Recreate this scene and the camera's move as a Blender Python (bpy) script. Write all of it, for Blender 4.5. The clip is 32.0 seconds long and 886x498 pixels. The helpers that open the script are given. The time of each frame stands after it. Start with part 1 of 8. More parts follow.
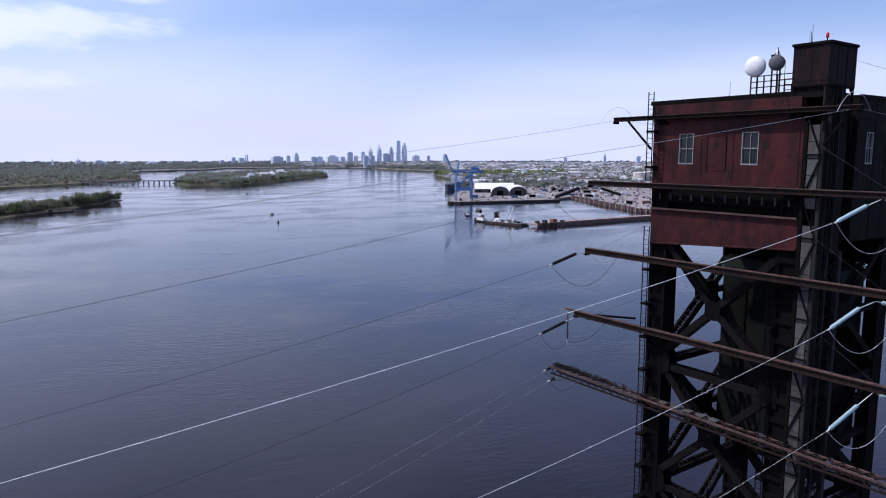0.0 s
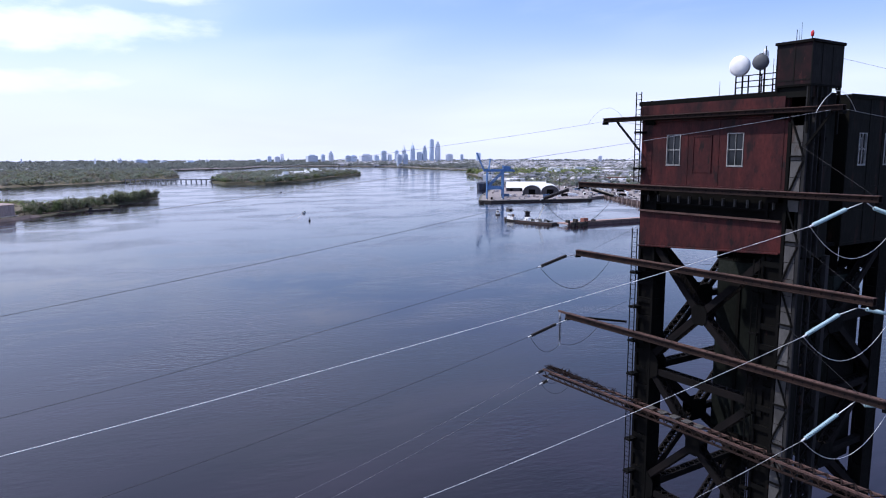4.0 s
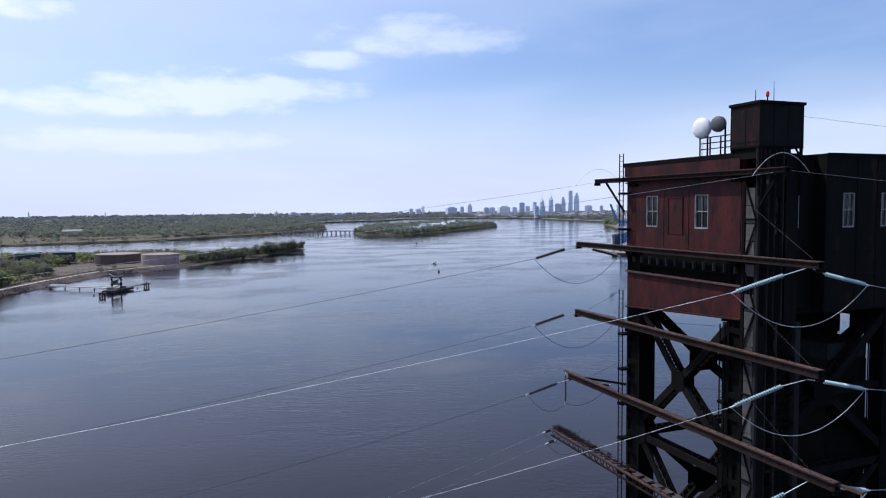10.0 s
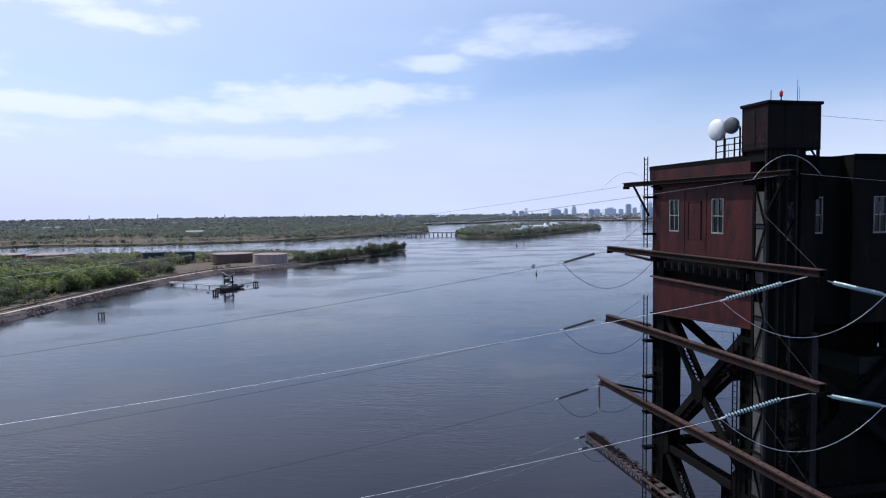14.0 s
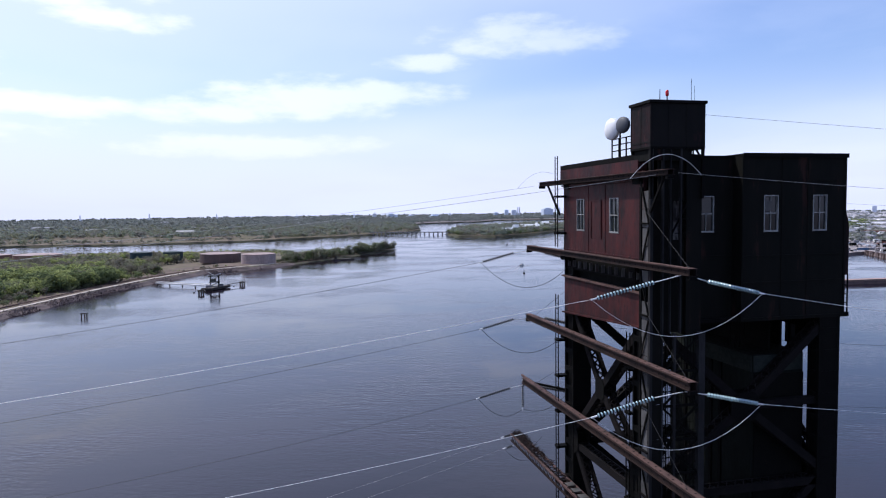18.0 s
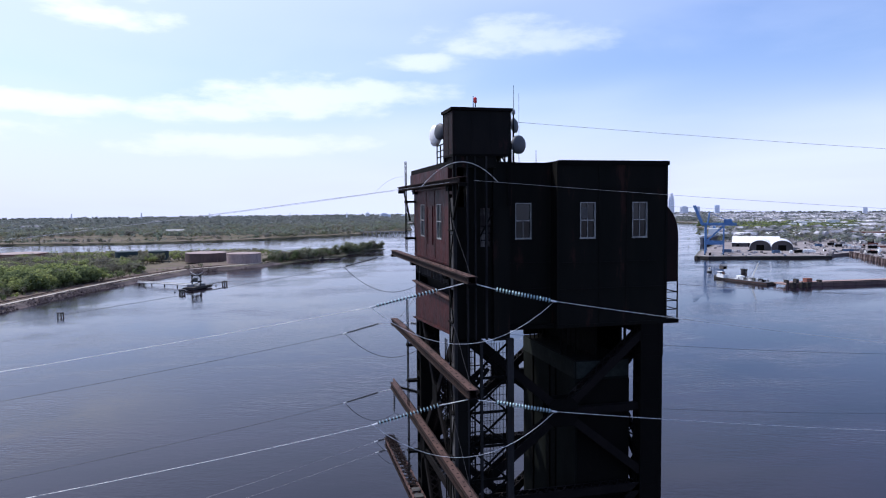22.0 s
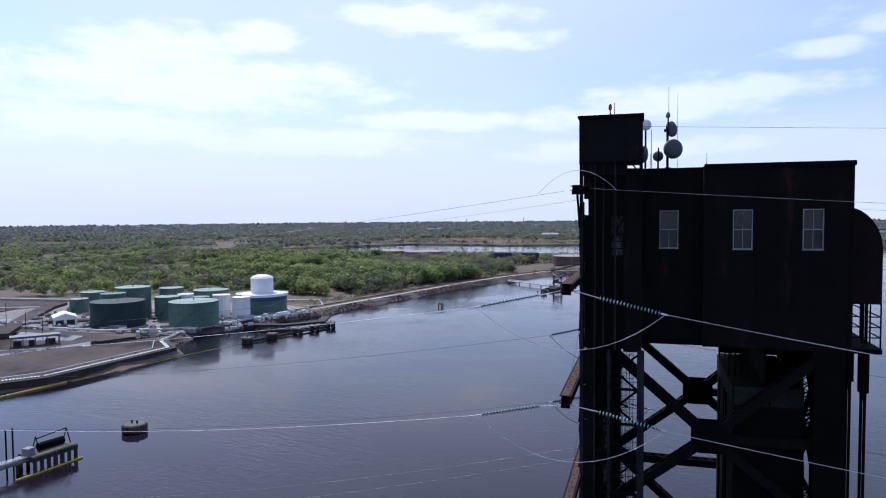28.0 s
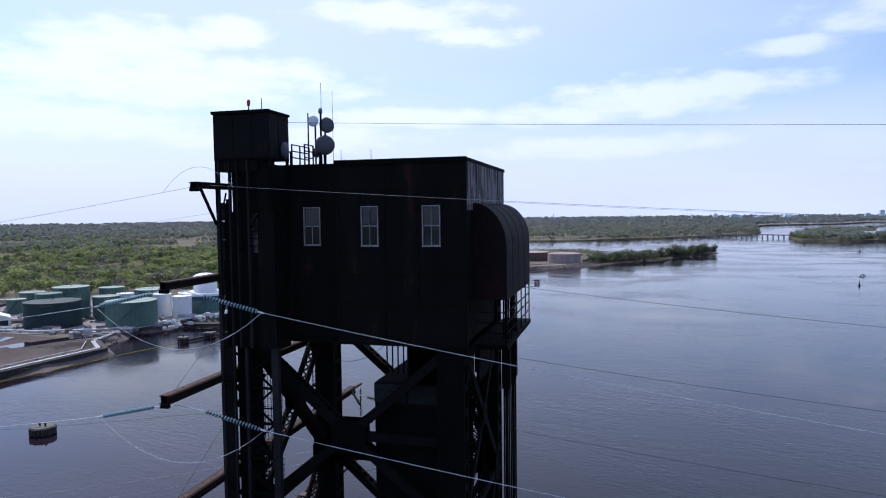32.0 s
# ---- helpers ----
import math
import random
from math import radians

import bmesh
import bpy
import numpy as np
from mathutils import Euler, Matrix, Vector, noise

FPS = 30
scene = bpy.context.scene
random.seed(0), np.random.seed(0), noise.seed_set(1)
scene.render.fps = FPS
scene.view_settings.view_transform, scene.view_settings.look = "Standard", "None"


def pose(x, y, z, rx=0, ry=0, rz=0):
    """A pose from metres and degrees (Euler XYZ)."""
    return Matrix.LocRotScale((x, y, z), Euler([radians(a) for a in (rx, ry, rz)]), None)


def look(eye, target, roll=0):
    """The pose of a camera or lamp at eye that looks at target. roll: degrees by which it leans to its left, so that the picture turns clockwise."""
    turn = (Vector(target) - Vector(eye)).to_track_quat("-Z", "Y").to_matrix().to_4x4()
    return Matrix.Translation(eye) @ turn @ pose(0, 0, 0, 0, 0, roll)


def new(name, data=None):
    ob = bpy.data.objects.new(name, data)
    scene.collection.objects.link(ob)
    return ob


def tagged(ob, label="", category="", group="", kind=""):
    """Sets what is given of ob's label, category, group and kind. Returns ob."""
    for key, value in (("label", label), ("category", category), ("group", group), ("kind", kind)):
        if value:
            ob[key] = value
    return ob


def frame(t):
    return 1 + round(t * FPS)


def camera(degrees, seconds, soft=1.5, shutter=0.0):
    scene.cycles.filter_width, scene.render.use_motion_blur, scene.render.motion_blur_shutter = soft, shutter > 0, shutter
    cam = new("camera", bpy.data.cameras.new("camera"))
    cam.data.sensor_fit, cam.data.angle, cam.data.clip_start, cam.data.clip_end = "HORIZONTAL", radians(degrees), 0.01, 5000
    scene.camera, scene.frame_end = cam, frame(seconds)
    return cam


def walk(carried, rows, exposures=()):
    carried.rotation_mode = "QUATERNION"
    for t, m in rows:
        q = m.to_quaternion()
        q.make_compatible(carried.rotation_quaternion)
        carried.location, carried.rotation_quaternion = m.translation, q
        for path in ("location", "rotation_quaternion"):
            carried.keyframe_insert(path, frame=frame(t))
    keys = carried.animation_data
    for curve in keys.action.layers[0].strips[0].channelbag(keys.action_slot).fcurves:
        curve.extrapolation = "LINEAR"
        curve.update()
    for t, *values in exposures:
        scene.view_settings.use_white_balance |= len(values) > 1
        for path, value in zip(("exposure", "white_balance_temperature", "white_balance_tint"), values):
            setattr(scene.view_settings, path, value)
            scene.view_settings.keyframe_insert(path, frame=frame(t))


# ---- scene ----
cam = camera(65.2, 32.0, soft=1.1)
PATH = [
    (0, (-38.868, -19.771, 59.199), (-37.718, -18.157, 58.929), 0.0),
    (0.5, (-38.602, -20.033, 59.21), (-37.456, -18.417, 58.938), -0.1),
    (1, (-38.319, -20.259, 59.234), (-37.22, -18.61, 58.963), -0.3),
    (1.5, (-38.01, -20.429, 59.23), (-36.946, -18.757, 58.96), -0.2),
    (2, (-37.694, -20.609, 59.243), (-36.634, -18.935, 58.972), -0.2),
    (2.5, (-37.367, -20.761, 59.259), (-36.306, -19.087, 58.988), -0.2),
    (3, (-37.052, -20.971, 59.279), (-35.988, -19.299, 59.007), -0.2),
    (3.5, (-36.649, -21.227, 59.347), (-35.581, -19.558, 59.073), -0.1),
    (4, (-36.142, -21.539, 59.392), (-35.072, -19.871, 59.118), -0.1),
    (4.5, (-35.612, -21.933, 59.436), (-34.54, -20.266, 59.161), -0.1),
    (6.5, (-32.96, -24.205, 59.793), (-32.006, -22.469, 59.518), -0.3),
    (7, (-32.276, -24.942, 59.845), (-31.518, -23.11, 59.578), -0.5),
    (7.5, (-31.563, -25.59, 59.882), (-30.802, -23.76, 59.615), -0.5),
    (8, (-30.82, -26.188, 59.95), (-30.104, -24.34, 59.684), -0.7),
    (8.5, (-30.029, -26.567, 59.951), (-29.324, -24.714, 59.685), -0.6),
    (9, (-29.218, -26.94, 59.996), (-28.506, -25.082, 59.794), -0.7),
    (9.5, (-28.592, -27.468, 60.016), (-27.872, -25.607, 59.89), -0.5),
    (10, (-28.015, -28.017, 60.034), (-27.293, -26.156, 59.909), -0.5),
    (10.5, (-27.53, -28.571, 60.026), (-27.105, -26.62, 59.913), -0.6),
    (11, (-27.011, -28.906, 59.999), (-26.593, -26.953, 59.887), -0.5),
    (11.5, (-26.385, -29.221, 60.02), (-25.963, -27.269, 59.908), -0.5),
    (12, (-25.778, -29.481, 60.068), (-25.353, -27.53, 59.953), -0.5),
    (12.5, (-25.122, -29.73, 60.104), (-24.693, -27.78, 59.989), -0.6),
    (13, (-24.441, -29.987, 60.123), (-24.01, -28.037, 60.008), -0.6),
    (13.5, (-23.762, -30.216, 60.122), (-23.328, -28.267, 60.006), -0.6),
    (14, (-23.116, -30.457, 60.149), (-22.679, -28.509, 60.032), -0.6),
    (14.5, (-22.463, -30.671, 60.167), (-22.023, -28.724, 60.049), -0.7),
    (16.5, (-19.925, -31.336, 60.143), (-19.477, -29.391, 60.025), -0.7),
    (17, (-19.31, -31.387, 60.108), (-18.858, -29.442, 59.989), -0.7),
    (17.5, (-18.681, -31.496, 60.089), (-18.227, -29.551, 59.97), -0.6),
    (18, (-17.924, -31.629, 60.099), (-17.469, -29.685, 59.98), -0.7),
    (18.5, (-16.957, -31.857, 60.118), (-16.499, -29.913, 59.998), -0.7),
    (19, (-15.792, -32.097, 60.142), (-15.331, -30.154, 60.022), -0.6),
    (19.5, (-14.557, -32.452, 60.144), (-14.094, -30.51, 60.026), -0.6),
    (20, (-13.289, -32.862, 60.162), (-12.825, -30.92, 60.046), -0.5),
    (20.5, (-12.026, -33.155, 60.157), (-11.561, -31.213, 60.041), -0.4),
    (21, (-10.874, -33.418, 60.19), (-10.407, -31.477, 60.075), -0.4),
    (21.5, (-9.798, -33.629, 60.281), (-9.33, -31.688, 60.163), -0.5),
    (22, (-8.822, -33.787, 60.347), (-8.352, -31.847, 60.227), -0.5),
    (22.5, (-7.9, -33.982, 60.41), (-7.428, -32.043, 60.289), -0.6),
    (23, (-6.99, -34.189, 60.487), (-6.516, -32.25, 60.363), -0.7),
    (23.5, (-6.028, -34.446, 60.483), (-5.553, -32.507, 60.358), -0.6),
    (24, (-4.976, -34.669, 60.507), (-4.555, -32.717, 60.384), -0.6),
    (24.5, (-3.945, -34.856, 60.535), (-3.635, -32.884, 60.415), -0.7),
    (25, (-2.909, -35.185, 60.539), (-2.933, -33.188, 60.431), -0.7),
    (25.5, (-1.945, -35.586, 60.518), (-2.308, -33.622, 60.418), -0.5),
    (26, (-0.937, -35.739, 60.524), (-1.305, -33.776, 60.422), -0.4),
    (26.5, (0.166, -35.841, 60.541), (-0.26, -33.889, 60.439), -0.5),
    (28.5, (4.215, -35.59, 60.364), (3.629, -33.681, 60.266), -0.5),
    (29, (5.758, -35.193, 60.363), (5.174, -33.283, 60.261), -0.7),
    (29.5, (7.669, -34.581, 60.367), (7.088, -32.67, 60.264), -0.8),
    (30, (9.826, -33.866, 60.351), (9.247, -31.954, 60.245), -0.9),
    (30.5, (12.106, -33.128, 60.315), (11.53, -31.216, 60.21), -1.0),
    (31, (14.483, -32.392, 60.281), (13.908, -30.479, 60.177), -0.9),
    (31.5, (16.76, -31.619, 60.277), (16.196, -29.703, 60.168), -1.0),
    (32, (18.795, -30.961, 60.233), (18.297, -29.027, 60.126), -0.7),
]
EXPOSURES = [(0, 0.08, 6200, 13), (2, 0.28, 6250, 12), (4, 0.36, 6150, 12), (9, 0.12, 6200, 7), (14, 0.0, 6200, 5.5), (17, 0.22, 6250, 10), (21, 0.26, 6120, 11), (26, 0.12, 6000, 9), (32, 0.12, 6000, 9)]
walk(cam, [(t, look(eye, target, roll)) for t, eye, target, roll in PATH], EXPOSURES)

# ---- light ----
SUN_AZ, SUN_EL = -48.0, 54.0
sun_dir = Vector((math.sin(radians(SUN_AZ)) * math.cos(radians(SUN_EL)),
                  math.cos(radians(SUN_AZ)) * math.cos(radians(SUN_EL)), math.sin(radians(SUN_EL))))
sun = new("sun", bpy.data.lights.new("sun", "SUN"))
sun.data.energy, sun.data.angle, sun.data.color = 3.3, radians(0.6), (1.0, 0.95, 0.88)
sun.matrix_world = look(sun_dir * 400, (0, 0, 0))

world = bpy.data.worlds.new("sky")
scene.world = world
world.use_nodes = True


def wire(tree, a, b):
    tree.links.new(a, b)


def make_sky():
    t = world.node_tree
    n = t.nodes
    n.clear()
    out = n.new("ShaderNodeOutputWorld")
    back = n.new("ShaderNodeBackground")
    sky = n.new("ShaderNodeTexSky")
    sky.sky_type = "NISHITA"
    sky.sun_disc = False
    sky.sun_elevation, sky.sun_rotation = radians(SUN_EL), radians(SUN_AZ)
    sky.altitude, sky.air_density, sky.dust_density, sky.ozone_density = 60, 1.0, 1.6, 1.6
    co = n.new("ShaderNodeTexCoord")
    sep = n.new("ShaderNodeSeparateXYZ")
    wire(t, co.outputs["Generated"], sep.inputs[0])

    def math_node(op, a, b=None):
        m = n.new("ShaderNodeMath")
        m.operation = op
        for i, v in enumerate((a, b)):
            if v is None:
                continue
            if isinstance(v, (int, float)):
                m.inputs[i].default_value = v
            else:
                wire(t, v, m.inputs[i])
        return m.outputs[0]

    height = math_node("MAXIMUM", sep.outputs[2], 0.0)
    low = math_node("ADD", height, 0.10)
    u = math_node("DIVIDE", sep.outputs[0], low)
    v = math_node("DIVIDE", sep.outputs[1], low)
    comb = n.new("ShaderNodeCombineXYZ")
    wire(t, u, comb.inputs[0])
    wire(t, v, comb.inputs[1])

    def clouds(scale, seed, lo, hi, detail=6.0, rough=0.55):
        mp = n.new("ShaderNodeMapping")
        mp.inputs["Location"].default_value = (seed, seed * 0.7, seed * 1.3)
        mp.inputs["Rotation"].default_value = (0, 0, radians(35))
        mp.inputs["Scale"].default_value = (1.0, 0.75, 1.0)
        wire(t, comb.outputs[0], mp.inputs[0])
        no = n.new("ShaderNodeTexNoise")
        no.inputs["Scale"].default_value = scale
        no.inputs["Detail"].default_value = detail
        no.inputs["Roughness"].default_value = rough
        no.inputs["Distortion"].default_value = 0.3
        wire(t, mp.outputs[0], no.inputs["Vector"])
        r = n.new("ShaderNodeMapRange")
        r.interpolation_type = "SMOOTHSTEP"
        r.inputs["From Min"].default_value, r.inputs["From Max"].default_value = lo, hi
        wire(t, no.outputs[0], r.inputs[0])
        return r.outputs[0]

    # cumulus banks low in the sky, each by azimuth, elevation, half width and half height in degrees, with ragged edges
    az = math_node("MULTIPLY", math_node("ARCTAN2", sep.outputs[0], sep.outputs[1]), 57.2958)
    el = math_node("MULTIPLY", math_node("ARCSINE", sep.outputs[2]), 57.2958)
    flat = n.new("ShaderNodeCombineXYZ")
    wire(t, math_node("MULTIPLY", az, 0.11), flat.inputs[0])
    wire(t, math_node("MULTIPLY", el, 0.30), flat.inputs[1])

    def ragged(scale, shift):
        no = n.new("ShaderNodeTexNoise")
        no.inputs["Scale"].default_value, no.inputs["Detail"].default_value = scale, 6.0
        no.inputs["Roughness"].default_value = 0.56
        mp = n.new("ShaderNodeMapping")
        mp.inputs["Location"].default_value = (shift, shift * 2, shift)
        wire(t, flat.outputs[0], mp.inputs[0])
        wire(t, mp.outputs[0], no.inputs["Vector"])
        return no.outputs[0]

    edge = ragged(2.2, 4.0)
    best = None
    for a0, e0, w0, h0 in BANKS:
        da = math_node("DIVIDE", math_node("SUBTRACT", az, a0), w0 * 1.5)
        de = math_node("DIVIDE", math_node("SUBTRACT", el, e0), h0 * 1.5)
        q = math_node("SUBTRACT", 1.0, math_node("ADD", math_node("MULTIPLY", da, da), math_node("MULTIPLY", de, de)))
        q = math_node("MAXIMUM", q, -1.0)
        best = q if best is None else math_node("MAXIMUM", best, q)
    body = math_node("ADD", math_node("MULTIPLY", best, 1.0), math_node("MULTIPLY", math_node("SUBTRACT", edge, 0.5), 2.6))
    rr = n.new("ShaderNodeMapRange")
    rr.interpolation_type = "SMOOTHSTEP"
    rr.inputs["From Min"].default_value, rr.inputs["From Max"].default_value = -0.05, 1.0
    wire(t, body, rr.inputs[0])
    bank_mask = rr.outputs[0]
    puff = clouds(CLOUD[0], CLOUD[1], CLOUD[2], CLOUD[3])
    veil = clouds(0.35, 3.3, 0.30, 0.75, 3.0, 0.5)
    gain = n.new("ShaderNodeVectorMath")
    gain.operation = "MULTIPLY"
    gain.inputs[1].default_value = SKY_GAIN
    wire(t, sky.outputs[0], gain.inputs[0])

    def mix(fac, a, b):
        m = n.new("ShaderNodeMix")
        m.data_type = "RGBA"
        for socket, value in ((m.inputs[0], fac), (m.inputs[6], a), (m.inputs[7], b)):
            if isinstance(value, tuple):
                socket.default_value = value
            elif isinstance(value, float):
                socket.default_value = value
            else:
                wire(t, value, socket)
        return m.outputs[2]

    def side_glow():
        toward_sun = math_node("ADD", math_node("MULTIPLY", sep.outputs[0], math.sin(radians(SUN_AZ))), math_node("MULTIPLY", sep.outputs[1], math.cos(radians(SUN_AZ))))
        g = n.new("ShaderNodeMapRange")
        g.interpolation_type = "SMOOTHSTEP"
        g.inputs["From Min"].default_value, g.inputs["From Max"].default_value = 0.0, 0.95
        wire(t, toward_sun, g.inputs[0])
        return g.outputs[0]

    # thin veil that clears overhead, brighter cumulus, and the pale band of haze at the horizon
    thin = n.new("ShaderNodeMapRange")
    for key, value in (("From Min", 0.27), ("From Max", 0.62), ("To Min", 1.0), ("To Max", 0.68)):
        thin.inputs[key].default_value = value
    wire(t, sep.outputs[2], thin.inputs[0])
    c = mix(math_node("MULTIPLY", math_node("MULTIPLY", veil, thin.outputs[0]), VEIL), gain.outputs[0], CLOUD_COLOUR)
    c = mix(math_node("MULTIPLY", puff, PUFF), c, CLOUD_COLOUR)
    c = mix(math_node("MULTIPLY", bank_mask, math_node("ADD", math_node("MULTIPLY", side_glow(), 0.55), 0.24)), c, BANK_COLOUR)
    band = n.new("ShaderNodeMapRange")
    band.interpolation_type = "SMOOTHSTEP"
    band.inputs["From Min"].default_value, band.inputs["From Max"].default_value = -0.02, HAZE[0]
    band.inputs["To Min"].default_value, band.inputs["To Max"].default_value = HAZE[1], 0.0
    wire(t, sep.outputs[2], band.inputs[0])
    # the haze is paler on the sun's side
    c = mix(band.outputs[0], c, mix(side_glow(), HAZE_AWAY, HAZE_SUN))
    wire(t, c, back.inputs[0])
    back.inputs[1].default_value = SKY_STRENGTH
    wire(t, back.outputs[0], out.inputs[0])


SKY_STRENGTH = 0.1
SKY_GAIN = (1.25, 1.28, 1.58)
CLOUD = (0.8, 5.0, 0.48, 0.68)
CLOUD_COLOUR = (7.5, 8.2, 10.5, 1)
BANK_COLOUR = (9.8, 10.1, 11.4, 1)
BANKS = [(-36, 10.2, 12, 1.8), (-39, 12.6, 5, 1.5), (-31, 13.8, 2.6, 1.0), (-17.5, 15.6, 6, 1.0), (-11.5, 13.9, 4, 0.7), (-42, 7, 8, 1.2),
         (-17, 7.7, 6, 0.7), (-6, 7.6, 4, 0.8), (19.5, 13.3, 5.5, 1.2), (7.5, 9.2, 5, 0.9), (12.5, 11.6, 3, 0.6), (2, 8.8, 6, 1.3), (-2, 5.0, 8, 0.7), (-27, 6.0, 9, 0.9)]
VEIL, PUFF = 0.74, 0.12
HAZE = (0.20, 0.88)
HAZE_AWAY, HAZE_SUN = (7.4, 7.9, 11.0, 1), (7.1, 7.6, 10.6, 1)
make_sky()


# ---- materials ----
def surface(name, a, b, rough=0.75, metal=0.0, big=0.3, fine=8.0, bump=0.15, lo=0.35, hi=0.65, streak=1.0,
            spot=None, spot_lo=0.62, spot_scale=1.2, jitter=0.0, island=0.0, spec=0.4, depth=0.02, leafy=0.0, amp=0.26):
    """Colour a to b by a broad noise, fine grain over it, optional stains of a third colour, optional jitter by object or piece."""
    m = bpy.data.materials.new(name)
    m.use_nodes = True
    t = m.node_tree
    n = t.nodes
    p = n["Principled BSDF"]
    co = n.new("ShaderNodeTexCoord")
    mp = n.new("ShaderNodeMapping")
    mp.inputs["Scale"].default_value = (1, 1, streak)
    wire(t, co.outputs["Object"], mp.inputs[0])

    def noise_node(scale, detail, rough_n=0.6):
        no = n.new("ShaderNodeTexNoise")
        no.inputs["Scale"].default_value, no.inputs["Detail"].default_value = scale, detail
        no.inputs["Roughness"].default_value = rough_n
        wire(t, mp.outputs[0], no.inputs["Vector"])
        return no.outputs[0]

    def ramp(value, lo_, hi_, to_lo=0.0, to_hi=1.0):
        r = n.new("ShaderNodeMapRange")
        for key, v in (("From Min", lo_), ("From Max", hi_), ("To Min", to_lo), ("To Max", to_hi)):
            r.inputs[key].default_value = v
        wire(t, value, r.inputs[0])
        return r.outputs[0]

    def mix(fac, c1, c2, kind="MIX"):
        x = n.new("ShaderNodeMix")
        x.data_type, x.blend_type = "RGBA", kind
        for socket, value in ((x.inputs[0], fac), (x.inputs[6], c1), (x.inputs[7], c2)):
            if isinstance(value, tuple):
                socket.default_value = (*value[:3], 1)
            elif isinstance(value, float):
                socket.default_value = value
            else:
                wire(t, value, socket)
        return x.outputs[2]

    broad = noise_node(big, 5.0)
    grain = noise_node(fine, 4.0)
    c = mix(ramp(broad, lo, hi), a, b)
    shade = ramp(grain, 0.3, 0.7, 1 - amp, 1 + amp)
    grey = n.new("ShaderNodeCombineXYZ")
    for i in range(3):
        wire(t, shade, grey.inputs[i])
    c = mix(1.0, c, grey.outputs[0], "MULTIPLY")
    if spot:
        c = mix(ramp(noise_node(spot_scale, 6.0, 0.65), spot_lo, spot_lo + 0.08), c, spot)
    if jitter or island:
        if island:
            src = n.new("ShaderNodeNewGeometry").outputs["Random Per Island"]
        else:
            src = n.new("ShaderNodeObjectInfo").outputs["Random"]
        k = island or jitter
        g2 = n.new("ShaderNodeCombineXYZ")
        rr = ramp(src, 0.0, 1.0, 1 - k, 1 + k)
        for i in range(3):
            wire(t, rr, g2.inputs[i])
        c = mix(1.0, c, g2.outputs[0], "MULTIPLY")
    wire(t, c, p.inputs["Base Color"])
    p.inputs["Metallic"].default_value = metal
    p.inputs["Specular IOR Level"].default_value = spec
    wire(t, ramp(grain, 0.3, 0.7, max(rough - 0.12, 0.02), min(rough + 0.12, 1.0)), p.inputs["Roughness"])
    if bump:
        bp = n.new("ShaderNodeBump")
        bp.inputs["Strength"].default_value, bp.inputs["Distance"].default_value = bump, depth
        wire(t, grain, bp.inputs["Height"])
        wire(t, bp.outputs[0], p.inputs["Normal"])
    if leafy:
        tr = n.new("ShaderNodeBsdfTranslucent")
        wire(t, c, tr.inputs[0])
        mx = n.new("ShaderNodeMixShader")
        mx.inputs[0].default_value = leafy
        wire(t, p.outputs[0], mx.inputs[1])
        wire(t, tr.outputs[0], mx.inputs[2])
        wire(t, mx.outputs[0], n["Material Output"].inputs[0])
    return m


def glass_like(name, colour, rough=0.05):
    m = bpy.data.materials.new(name)
    m.use_nodes = True
    p = m.node_tree.nodes["Principled BSDF"]
    p.inputs["Base Color"].default_value = (*colour, 1)
    p.inputs["Roughness"].default_value = rough
    p.inputs["Specular IOR Level"].default_value = 0.3
    return m


